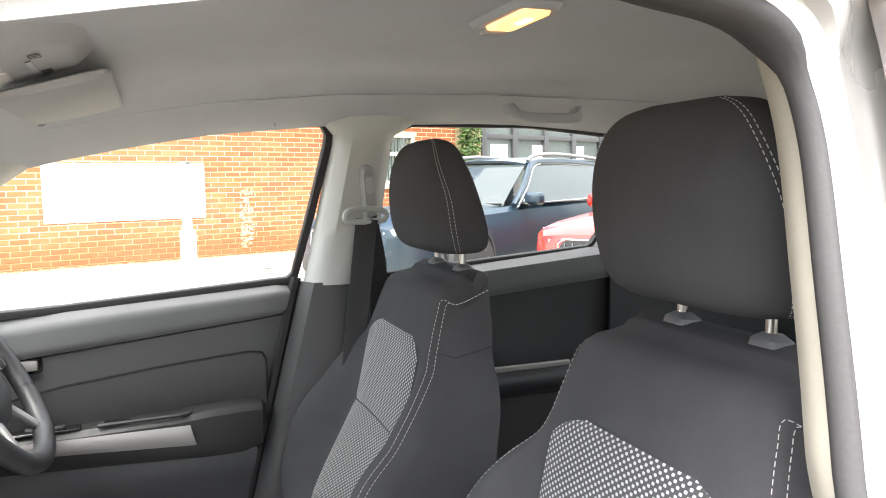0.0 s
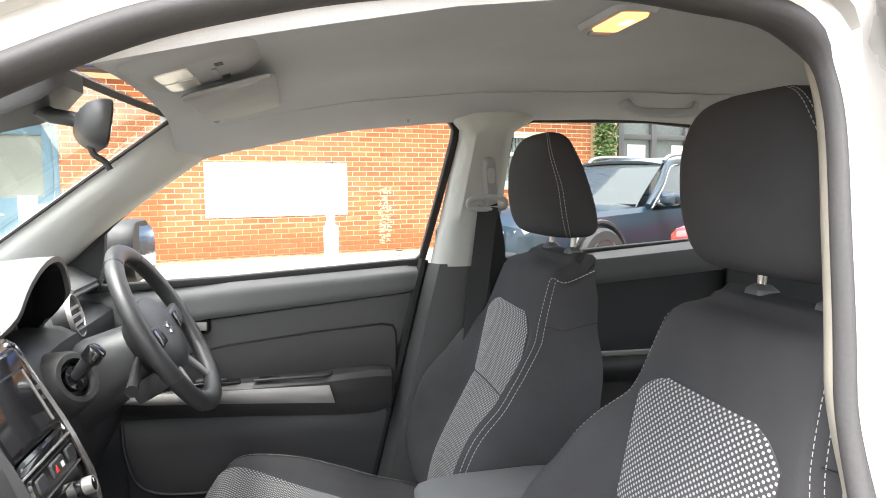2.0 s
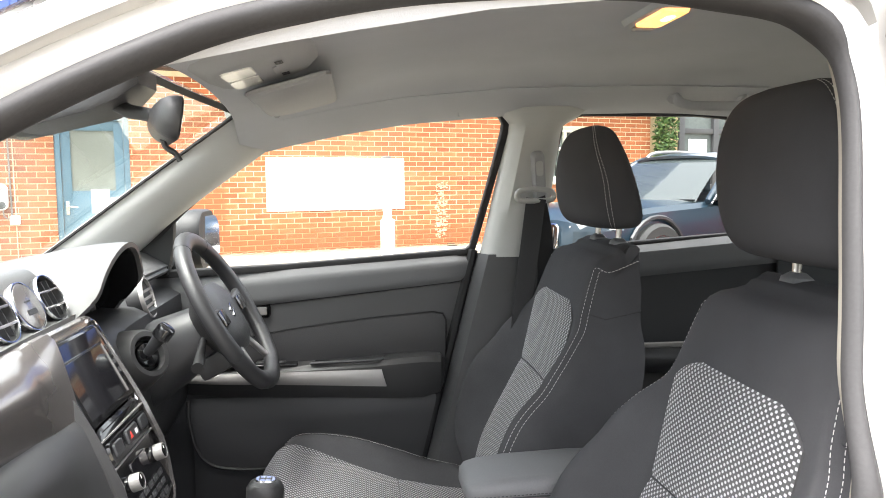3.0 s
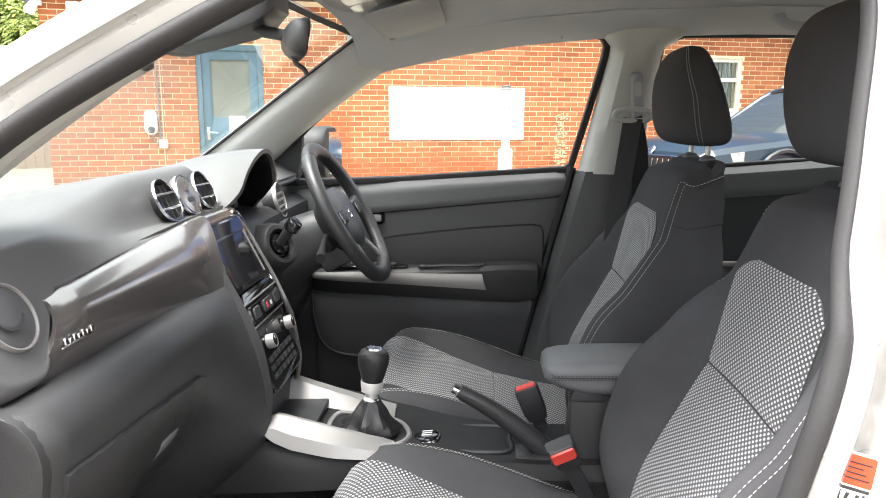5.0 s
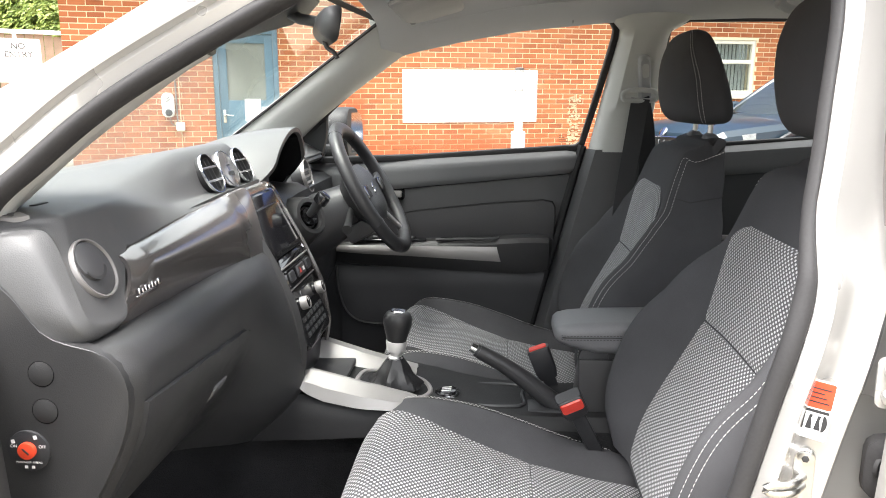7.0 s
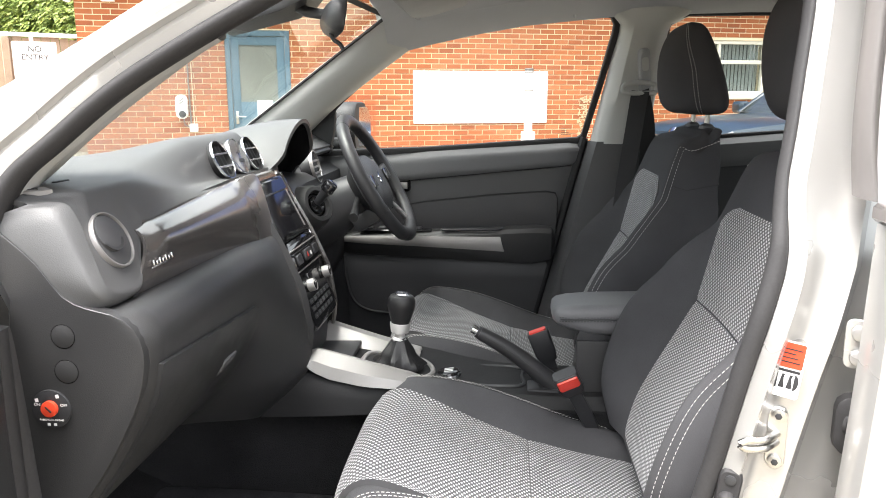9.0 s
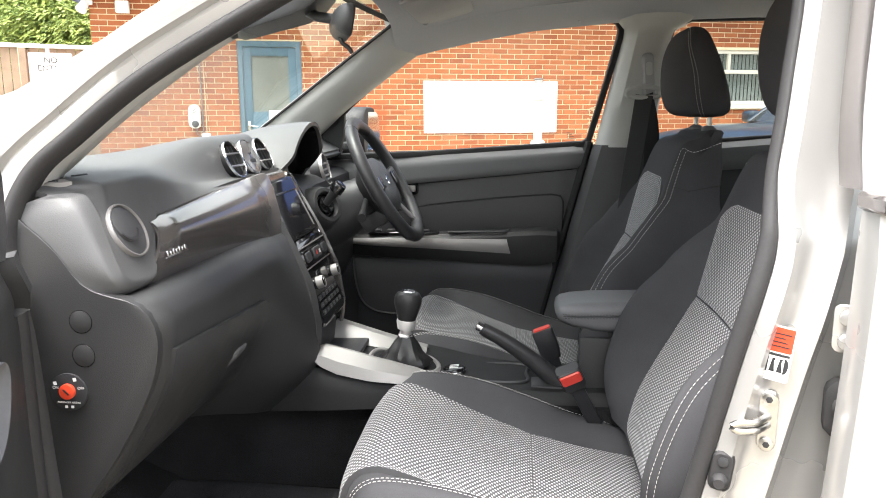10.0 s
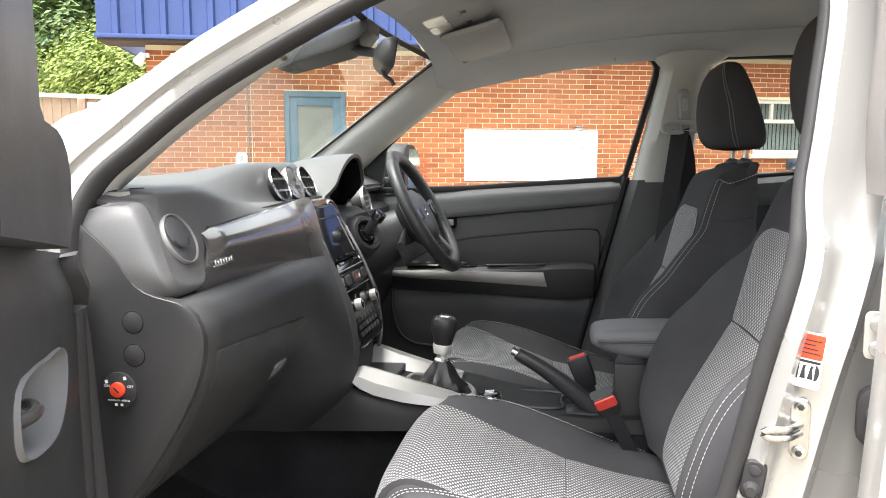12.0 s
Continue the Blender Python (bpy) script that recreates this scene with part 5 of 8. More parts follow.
for s in (-1, 1):
    sp = [WM @ Vector((s * 0.055, -0.004, -0.006)), WM @ Vector((s * 0.11, 0.002, -0.006)), WM @ Vector((s * (R - 0.006), 0.012, -0.001))]
    spk = part("side_spoke", sweep(sp, rounded(0.044, 0.016, 0.006), tuple(WM.to_3x3() @ Vector((0, 1, 0)))), M_PLASTIC, wheel)
    part("button_pad", box((-0.022, -0.017, 0), (0.022, 0.017, 0.006), 0.004, 2, WM @ pose(s * 0.100, 0.0, 0.004)), M_GLOSS, spk)
    sp = [WM @ Vector((s * 0.045, -0.070, -0.012)), WM @ Vector((s * 0.066, -0.105, -0.006)), WM @ Vector((s * 0.088, -R * 0.845, 0.0))]
    part("lower_spoke", sweep(sp, rounded(0.020, 0.010, 0.004), tuple(WM.to_3x3() @ Vector((s * 0.88, 0.48, 0)))), M_SILVER, wheel, "satin silver lower spoke")

# ---- centre console ----
con = thing("centre_console", (0.05, 0, 0.366), "black plastic centre console with satin silver side trims", "centre console")


def con_z(x):
    return lerp_table([(-0.34, 0.655), (-0.26, 0.640), (-0.10, 0.618), (0.0, 0.600), (0.12, 0.585), (0.25, 0.580), (0.45, 0.585)], x)[0]


def con_w(x):
    return lerp_table([(-0.34, 0.165), (-0.20, 0.158), (-0.05, 0.142), (0.05, 0.112), (0.15, 0.100), (0.45, 0.100)], x)[0]


P = []
for x in np.linspace(-0.42, 0.46, 30):
    z, w = con_z(max(x, -0.34)), con_w(max(x, -0.34))
    low_z = lerp_table([(-0.42, 0.555), (-0.10, 0.565), (0.05, 0.50), (0.46, 0.48)], x)[0]
    P.append([(x, -w - 0.012, low_z), (x, -w - 0.006, 0.5 * (low_z + z)), (x, -w, z - 0.012), (x, -w + 0.010, z - 0.002), (x, -w * 0.5, z), (x, 0, z), (x, w * 0.5, z), (x, w - 0.010, z - 0.002), (x, w, z - 0.012),
              (x, w + 0.006, 0.5 * (low_z + z)), (x, w + 0.012, low_z)])
part("console_body", slab(P, 0.008), M_MATT, con)
part("tunnel", slab([[(x, y, 0.366 + 0.19 * (1 - smooth(0.112, 0.142, abs(y)))) for y in np.linspace(-0.15, 0.15, 31)] for x in np.linspace(-0.9, 0.6, 6)], 0.01), M_CARPET, con, "carpeted tunnel")
P = []
for k in np.linspace(0, 1, 24):
    x = -0.264 + 0.236 * k
    top = lerp_table([(0, 0.672), (0.12, 0.6855), (0.4, 0.668), (0.7, 0.648), (0.92, 0.630), (1, 0.620)], k)[0]
    bot = lerp_table([(0, 0.670), (0.11, 0.650), (0.26, 0.635), (0.52, 0.623), (0.8, 0.615), (1, 0.612)], k)[0]
    w = lerp_table([(0, 0.152), (0.6, 0.152), (0.85, 0.142), (1, 0.120)], k)[0]
    inn = lerp_table([(0, 0.132), (0.12, 0.120), (0.6, 0.114), (0.85, 0.102), (1, 0.088)], k)[0]
    P.append([(x, -inn, max(top - 0.030, con_z(x) + 0.002)), (x, -inn - 0.001, top - 0.003), (x, -inn - 0.004, top - 0.001), (x, -inn - 0.011, top - 0.0005), (x, -inn - 0.0135, top - 0.003), (x, -w - 0.001, 0.55 * top + 0.45 * bot), (x, -w - 0.008, bot)])
part("silver_trim", slab(P, -0.006), M_SILVER, con, "satin silver console side trim", sharp=30)
P = []
for k in np.linspace(0, 1, 18):
    x = -0.258 + 0.215 * k
    top, bot = 0.683 - 0.062 * k, max(con_z(x) + 0.002, 0.645 - 0.045 * k)
    yy = 0.050 - 0.004 * math.sin(math.pi * k)
    P.append([(x, yy - 0.014, bot), (x, yy + 0.004, top - 0.006), (x, yy + 0.010, top - 0.001), (x, yy + 0.030, top), (x, yy + 0.044, top - 0.012), (x, yy + 0.050, bot - 0.01)])
part("silver_trim", slab(P, 0.006), M_SILVER, con, "satin silver console side trim", sharp=30)
ringp = [(q[0] + 0.008, q[1] - 0.034) for q in curve_through([(-0.165, 0.0), (-0.150, 0.050), (-0.09, 0.058), (-0.035, 0.052), (-0.012, 0.0), (-0.035, -0.052), (-0.09, -0.058), (-0.150, -0.050)], 48, loop=True)]
part("boot_surround", tube([(x, y, con_z(x) + 0.009) for x, y in ringp], 0.0055, 8, loop=True), M_SILVER, con, "silver ring round the gear lever boot")
part("front_tray", box((-0.262, -0.085, 0.640), (-0.175, 0.085, 0.652), 0.004), M_PLASTIC_D, con)
kn = part("drive_mode_knob", puck(pose(0.030, -0.025, 0.590, 0, -7, 0), 0.026, 0.022, 30, 0.3), M_GLOSS, con, "round drive mode dial with a chrome rim")
part("knob_rim", hoop(pose(0.030, -0.025, 0.596, 0, -7, 0), 0.030, 0.006, 0.010, 36), M_CHROME, kn)
for a in range(3):
    part("knob_print", box((-0.010, -0.0015, 0), (0.010, 0.0015, 0.0005), 0, 1, pose(0.030, -0.025 + (a - 1) * 0.009, 0.6125, 0, -7, 0)), M_WHITE, kn)
tr = part("tray", box((0.085, -0.052, 0.575), (0.185, 0.052, 0.588), 0.004), M_PLASTIC_D, con)
part("tray_rim", tube([(x, y, 0.592) for x, y in curve_through([(0.085, -0.054), (0.185, -0.054), (0.190, 0.0), (0.185, 0.054), (0.085, 0.054), (0.080, 0.0)], 40, loop=True)], 0.004, 8, loop=True), M_PLASTIC_D, tr)

# gear lever
gear = thing("gear_lever", (-0.09, 0, 0.62), "black gear knob on a silver collar above a leather boot", "gear lever")
secs = []
for k in np.linspace(0, 1, 15):
    z = 0.620 + 0.068 * k
    r = 0.044 * (1 - k) ** 1.1 + 0.015
    cx, cy = -0.082 + 0.006 * k, -0.036
    ring = []
    for i in range(28):
        a = 2 * math.pi * i / 28
        f = r * (1 + 0.15 * (1 - 0.6 * k) * math.sin(7 * a + 2 * k) * (k > 0.05) + 0.05 * math.sin(2 * a + 11 * k))
        ring.append((cx + f * math.cos(a), cy + f * 0.95 * math.sin(a), z))
    secs.append(ring)
bm = bmesh.new()
lay(bm, secs, loop_u=True, caps=True)
part("boot", bm, M_BOOT, gear, "black folded leather boot")
GK = pose(-0.077, -0.037, 0.678, 0, 4, 0)
part("collar", rings([(0.0, circle(0.0145, 20)), (0.008, circle(0.0165, 20)), (0.012, circle(0.0120, 20)), (0.020, circle(0.0120, 20)), (0.023, circle(0.0195, 20)), (0.040, circle(0.0225, 20)), (0.044, circle(0.0215, 20))], GK), M_SATIN, gear, "satin silver collar")
part("knob", rings([(0.036, circle(0.0185, 24)), (0.046, circle(0.0205, 24)), (0.062, circle(0.0250, 24, 0.024)), (0.080, circle(0.0300, 24, 0.028)), (0.094, circle(0.0300, 24, 0.028)), (0.103, circle(0.025, 24, 0.024)), (0.107, circle(0.016, 24))], GK), M_BOOT, gear, "black leather gear knob")
part("shift_plate", rings([(0.1035, rounded(0.034, 0.026, 0.010)), (0.1095, rounded(0.030, 0.022, 0.009))], GK), M_CHROME, gear, "chrome shift pattern cap")
part("shift_print", join([box((-0.010, -0.001, 0.1095), (0.010, 0.001, 0.110), 0, 1, GK)] + [box((x - 0.001, -0.007, 0.1095), (x + 0.001, 0.007, 0.110), 0, 1, GK) for x in (-0.009, 0, 0.009)]), M_PLASTIC_D, gear)

# handbrake
hb = thing("handbrake", (0.24, -0.045, 0.585), "black handbrake lever with a chrome button", "handbrake")
pth = curve_through([(0.097, -0.052, 0.708), (0.142, -0.051, 0.683), (0.190, -0.05, 0.650), (0.232, -0.048, 0.616), (0.268, -0.046, 0.588)], 24)
part("grip", tube(pth, 0.0190, 14, scale=list(np.linspace(0.78, 1.12, 24))), M_LEATHER, hb)
part("release_button", tube([(0.081, -0.0525, 0.7170), (0.098, -0.052, 0.7075)], 0.0095, 12), M_CHROME, hb, "chrome release button")
part("button_rim", tube([(0.092, -0.052, 0.711), (0.102, -0.052, 0.705)], 0.0135, 14), M_PLASTIC_D, hb)
part("grip_seam", tube([p + np.array([0, -0.0188, 0.004]) for p in pth[2:-2]], 0.0006, 5), M_PLASTIC_D, hb)
part("slot_cover", box((0.20, -0.075, 0.575), (0.30, -0.015, 0.592), 0.006), M_PLASTIC_D, hb)

# armrest
arm = thing("armrest", (0.36, 0, 0.585), "grey-black padded armrest with stitched edge on a column", "armrest")
secs = []
for x, w, z0, z1 in ((0.250, 0.030, 0.742, 0.754), (0.253, 0.050, 0.736, 0.760), (0.262, 0.062, 0.730, 0.766), (0.284, 0.068, 0.721, 0.771), (0.33, 0.070, 0.711, 0.775), (0.45, 0.070, 0.708, 0.779), (0.54, 0.068, 0.716, 0.778), (0.552, 0.060, 0.73, 0.770)):
    secs.append([(x, q[0], (z0 + z1) / 2 + q[1]) for q in rounded(2 * w, z1 - z0, min(0.020, (z1 - z0) / 2 - 0.002), 4)])
bm = bmesh.new()
lay(bm, secs, loop_u=True, caps=True)
pad = part("pad", bm, M_ARMREST, arm)
sp = [np.array([x, -w - 0.0004, z]) for x, w, z in ((0.256, 0.050, 0.744), (0.268, 0.0645, 0.745), (0.290, 0.069, 0.746), (0.35, 0.0705, 0.748), (0.45, 0.0705, 0.750))]
part("edge_seam", tube(curve_through(sp, 20), 0.0012, 6), M_PLASTIC_D, pad)
for o in (0.004, -0.004):
    me = stitches(curve_through([p + np.array([0, -0.0005, o]) for p in sp], 30), (0, -1, 0.2), 0.004, 0.0025, 0.0007)
    me.materials.clear()
    me.materials.append(M_PLASTIC_D)
    part("seam_thread", me, M_PLASTIC_D, pad)
part("column", rings([(0.0, rounded(0.10, 0.11, 0.015)), (0.14, rounded(0.10, 0.105, 0.015))], pose(0.350, 0, 0.572, 0, 6, 0)), M_PLASTIC, arm)
part("hinge_boss", puck(axes((0.33, -0.052, 0.70), (0, -1, 0)), 0.03, 0.008, 24), M_PLASTIC_D, arm)
part("side_panel", box((0.30, -0.068, 0.46), (0.40, -0.056, 0.70), 0.004), M_PLASTIC, arm)


def buckle(at, lean, label, front=True):
    b = thing("seat_belt_buckle", at, label, "belt buckle", "seat belt buckles")
    m = axes(at, lean, (0, 1, 0))
    part("casing", rings([(0.022 if front else 0.0, rounded(0.040, 0.020, 0.006)), (0.034 if front else 0.02, rounded(0.048, 0.026, 0.006)), (0.072, rounded(0.050, 0.028, 0.006)), (0.076, rounded(0.046, 0.024, 0.005))], m), M_PLASTIC_D, b)
    if front:
        face = m @ pose(0, -0.0125, 0.060, 90)
        part("button_frame", rings([(0.0, rounded(0.047, 0.030, 0.006)), (0.0035, rounded(0.045, 0.028, 0.006))], face), M_PLASTIC_D, b, "black button frame")
        part("press_button", rings([(0.003, rounded(0.043, 0.025, 0.004)), (0.0070, rounded(0.039, 0.021, 0.004))], face), M_RED, b, "red release button")
    else:
        part("press_button", rings([(0.0735, rounded(0.041, 0.018, 0.004)), (0.079, rounded(0.038, 0.015, 0.004))], m), M_RED, b, "red release button")
    part("stem", box((-0.014, -0.004, -0.10), (0.014, 0.004, 0.026), 0.002, 1, m), M_PLASTIC_D, b)
    return b


buckle((0.296, -0.166, 0.612), (-0.40, -0.36, 0.84), "black belt buckle with a red button beside the passenger seat")
buckle((0.252, 0.075, 0.606), (-0.36, -0.10, 0.92), "black belt buckle with a red button beside the driver seat", False)

# ---- driver door, seen from inside ----
def sill_z(x):
    return 1.049 + 0.0645 * x


def door_rear(z):
    return 0.24 + 0.25 * (z - 0.55)


ddoor = thing("driver_door", (0, 0.70, 0.45), "closed black-trimmed driver door with a silver armrest strip", "car door")


def door_sheet(z_lo, z_hi, y_of, x0=-0.56, nx=26, nz=10, x1=None, thick=0.006):
    P = []
    for j in np.linspace(0, 1, nz):
        row = []
        for i in np.linspace(0, 1, nx):
            xx = x0 + (door_rear(1.0) - x0) * i
            z = z_lo(xx) + (z_hi(xx) - z_lo(xx)) * j
            xr = door_rear(z) if x1 is None else x1(z)
            x = x0 + (xr - x0) * i
            z = z_lo(x) + (z_hi(x) - z_lo(x)) * j
            row.append((x, y_of(x, z, i, j), z))
        P.append(row)
    return slab(P, thick)


m1 = lambda x: 0.966 + 0.100 * x
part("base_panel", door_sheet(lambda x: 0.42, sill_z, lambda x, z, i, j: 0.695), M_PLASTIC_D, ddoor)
# the upper pad's paler colour carries the light from the window above
part("upper_pad", door_sheet(m1, lambda x: sill_z(x), lambda x, z, i, j: 0.666 + 0.010 * (1 - smooth(0, 0.15, j)) + 0.028 * smooth(0.55, 1.0, j) ** 2 + 0.014 * smooth(0.96, 1.0, i)), M_DOORPAD_LIT, ddoor, "black soft upper door pad")
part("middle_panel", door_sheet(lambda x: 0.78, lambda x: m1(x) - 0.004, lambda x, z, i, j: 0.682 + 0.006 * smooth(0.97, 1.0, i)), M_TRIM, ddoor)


def ins_top(x):
    return lerp_table([(-0.36, 0.835), (-0.25, 0.858), (-0.10, 0.886), (0.10, 0.908), (0.27, 0.921), (0.295, 0.916), (0.31, 0.90)], x)[0]


part("insert", door_sheet(lambda x: 0.775, ins_top, lambda x, z, i, j: 0.676 - 0.004 * math.sin(math.pi * min(1, j)) , x0=-0.36, x1=lambda z: 0.300), M_LEATHER, ddoor, "smooth black door insert")
gp = [(x, 0.6765, ins_top(x)) for x in np.linspace(-0.36, 0.295, 24)] + [(0.302, 0.6765, 0.90), (0.303, 0.6765, 0.86), (0.296, 0.6765, 0.80)]
part("insert_groove", tube(gp, 0.0026, 6), M_BLACK, ddoor)
secs = []
for x, yo, z0, z1 in ((-0.42, 0.668, 0.735, 0.780), (-0.34, 0.655, 0.725, 0.787), (-0.25, 0.643, 0.718, 0.793), (-0.05, 0.632, 0.714, 0.800), (0.10, 0.622, 0.710, 0.806), (0.16, 0.618, 0.708, 0.812), (0.24, 0.620, 0.708, 0.816), (0.285, 0.632, 0.716, 0.812), (0.296, 0.66, 0.73, 0.80)):
    secs.append([(x, 0.70, z1 + 0.006), (x, yo + 0.030, z1 + 0.003), (x, yo + 0.010, z1), (x, yo, z1 - 0.012), (x, yo + 0.003, z0 + 0.03), (x, yo + 0.022, z0), (x, 0.70, z0 - 0.01)])
bm = bmesh.new()
lay(bm, secs, loop_u=True, caps=True)
armr = part("door_armrest", bm, M_PLASTIC, ddoor, "black padded door armrest")
P = []
for k in np.linspace(0, 1, 26):
    x = -0.40 + 0.545 * k
    yo = lerp_table([(-0.42, 0.668), (-0.34, 0.655), (-0.25, 0.643), (-0.05, 0.632), (0.15, 0.619)], x)[0]
    top = lerp_table([(0, 0.776), (0.3, 0.784), (1, 0.790)], k)[0]
    bot = lerp_table([(0, 0.768), (0.2, 0.762), (0.5, 0.758), (1, 0.748)], k)[0]
    P.append([(x - 0.012 * (k > 0.97) * j, yo - 0.004 - 0.004 * math.sin(math.pi * j), bot + (top - bot) * j) for j in np.linspace(0, 1, 6)])
part("armrest_strip", slab(P, 0.004), M_SILVER, armr, "satin silver armrest strip")
part("switch_panel", box((-0.30, 0.640, 0.797), (-0.075, 0.678, 0.804), 0.003, 1), M_GLOSS, armr, "window switch panel")
for x in (-0.27, -0.225, -0.165, -0.12):
    part("window_switch", box((x - 0.014, 0.646, 0.803), (x + 0.014, 0.668, 0.811), 0.003, 1), M_PLASTIC_D, armr)
part("grab_slot", box((-0.035, 0.637, 0.8025), (0.120, 0.672, 0.806), 0.003, 1), M_GLOSS, armr)
part("grab_lip", tube(curve_through([(-0.045, 0.635, 0.806), (0.04, 0.630, 0.809), (0.125, 0.626, 0.812), (0.140, 0.645, 0.815)], 16), 0.004, 8), M_PLASTIC_D, armr)
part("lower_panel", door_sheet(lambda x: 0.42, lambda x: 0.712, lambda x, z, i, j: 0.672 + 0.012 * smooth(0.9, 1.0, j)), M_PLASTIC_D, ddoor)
pk = [(-0.345, 0.640, 0.720), (-0.340, 0.630, 0.66), (-0.322, 0.622, 0.597), (-0.288, 0.620, 0.562), (-0.22, 0.620, 0.548), (0.0, 0.622, 0.545), (0.20, 0.630, 0.545)]
pkc = curve_through(pk, 40)
part("map_pocket_lip", tube(pkc, 0.0045, 8), M_BLACK, ddoor)
P = [[np.array([p[0] - 0.0 * j, p[1] + 0.002 + 0.002 * j, p[2] * (1 - j) + 0.43 * j]) for j in np.linspace(0, 1, 5)] for p in pkc[6:]]
part("map_pocket", slab(P, 0.006), M_PLASTIC_D, ddoor, "black door pocket")
lev = part("lever_bezel", rings([(0, rounded(0.060, 0.040, 0.012)), (0.006, rounded(0.054, 0.034, 0.010))], axes((-0.172, 0.682, 0.935), (0, -1, 0))), M_GLOSS, ddoor)
part("door_lever", box((-0.028, -0.010, 0.006), (0.022, 0.010, 0.018), 0.004, 2, axes((-0.172, 0.682, 0.935), (0, -1, 0))), M_SILVER, lev, "silver inside door lever")

FRONT_WIN = [(-0.475, 0.672, 1.030), (-0.10, 0.700, 1.042), (0.372, 0.700, 1.074), (0.415, 0.668, 1.24), (0.452, 0.638, 1.395), (0.435, 0.628, 1.425), (0.30, 0.622, 1.432), (0.12, 0.622, 1.424), (-0.02, 0.626, 1.400),
             (-0.142, 0.633, 1.355), (-0.344, 0.652, 1.190), (-0.43, 0.664, 1.105)]


def polyline(pts, n):
    p = np.array(list(pts) + [pts[0]], float)
    L = np.r_[0, np.cumsum(np.linalg.norm(np.diff(p, axis=0), axis=1))]
    t = np.linspace(0, L[-1], n + 1)[:-1]
    return np.stack([np.interp(t, L, p[:, i]) for i in range(3)], 1)


def window_set(parent, pts, mat, frame_w, n=90):
    loop = polyline(pts, n)
    c = loop.mean(axis=0)
    part("window_frame", sweep(loop, rounded(frame_w, 0.022, 0.004, 2), lambda i: (loop[i] - c) * np.array([1, 0.3, 1.6]), loop=True), M_RUBBER, parent, "black window frame and seal")
    bm = bmesh.new()
    lay(bm, [loop + np.array([0, 0.004, 0]), np.array([c + np.array([0, 0.012, 0]) + (p - c) * 0.5 for p in loop]), np.array([c + np.array([0, 0.014, 0]) + (p - c) * 0.02 for p in loop])], loop_u=True)
    g = part("window_glass", bm, mat, parent)
    g.visible_shadow = False
    return g


window_set(ddoor, FRONT_WIN, M_GLASS, 0.018)
part("glass_print", join([box((0.310, 0.712, 1.088 + i * 0.006), (0.338 - 0.006 * i, 0.7125, 1.0895 + i * 0.006)) for i in range(4)]), M_PLASTIC_D, ddoor, "small dark glazing print bars")
sail = [(-0.53, 1.010), (-0.385, 1.032), (-0.368, 1.100), (-0.362, 1.175), (-0.375, 1.172), (-0.45, 1.100), (-0.54, 1.03)]
part("mirror_sail", rings([(0, sail), (0.016, sail), (0.020, [(a * 0.98 - 0.009, b * 0.98 + 0.021) for a, b in sail])], Matrix(((1, 0, 0, 0), (0, 0, -1, 0.672), (0, 1, 0, 0), (0, 0, 0, 1)))), M_BLACK, ddoor, "black mirror mounting triangle")
dm = thing("door_mirror", (-0.36, 0.86, 1.05), "black and silver driver door mirror outside the window", "door mirror")
secs = []
for x, k in ((-0.470, 0.30), (-0.455, 0.66), (-0.415, 0.92), (-0.365, 1.0), (-0.335, 0.985), (-0.328, 0.94)):
    secs.append([(x + 0.0, 0.865 + q[0] * k, 1.105 + q[1] * k) for q in rounded(0.225, 0.160, 0.062, 6)])
bm = bmesh.new()
lay(bm, secs, loop_u=True, caps=True)
part("housing", bm, M_BLACK, dm, "black mirror housing")
part("mirror_glass", plate(rounded(0.19, 0.125, 0.045, 5), 0.003, axes((-0.3270, 0.868, 1.105), (1, -0.10, 0.02))), M_MIRROR, dm)
part("mirror_arm", box((-0.42, 0.70, 1.035), (-0.35, 0.80, 1.075), 0.015, 2), M_PLASTIC_D, dm)

# ---- pillar, belt and rear door on the driver side ----
P = []
for k in np.linspace(0, 1, 18):
    z = 1.066 + 0.375 * k
    xf = 0.392 + 0.075 * k - 0.05 * smooth(0.86, 1, k)
    xr = 0.552 + 0.045 * k + 0.07 * smooth(0.86, 1, k)
    y = 0.640 - 0.055 * k
    P.append([(xf, y + 0.045, z), (xf + 0.012, y + 0.008, z), (xf * 0.75 + xr * 0.25, y - 0.016, z), ((xf + xr) / 2, y - 0.020, z), (xf * 0.25 + xr * 0.75, y - 0.016, z), (xr - 0.006, y + 0.008, z), (xr + 0.004, y + 0.05, z), (xr + 0.012, y + 0.085, z)])
solo("b_pillar_trim", slab(P, 0.005), M_PILLAR, "light grey upper pillar trim behind the driver window", "pillar trim", kind="structure")
P = []
for k in np.linspace(0, 1, 14):
    z = 0.42 + 0.652 * k
    xf, xr = door_rear(z) + 0.012, 0.50 + 0.06 * k
    P.append([(xf - 0.03, 0.720, z), (xf, 0.700, z), (xf + 0.008, 0.668, z), (xf + 0.025, 0.632, z), ((xf + xr) / 2, 0.622, z), (xr - 0.02, 0.632, z), (xr, 0.70, z)])
solo("b_pillar_lower_trim", slab(P, 0.005), M_TRIM, "grey-black lower pillar trim behind the driver door", "pillar trim", kind="structure")
solo("driver_door_seal", tube([(door_rear(z) + 0.004, 0.690 - 0.05 * smooth(1.07, 1.4, z), z) for z in np.linspace(0.44, 1.08, 16)], 0.013, 8), M_BLACK,
     "black rubber seal behind the driver door", "door seal", kind="structure")
belt = thing("seat_belt", (0.50, 0.56, 0.60), "black seat belt hanging from a grey guide loop on the pillar", "seat belt")
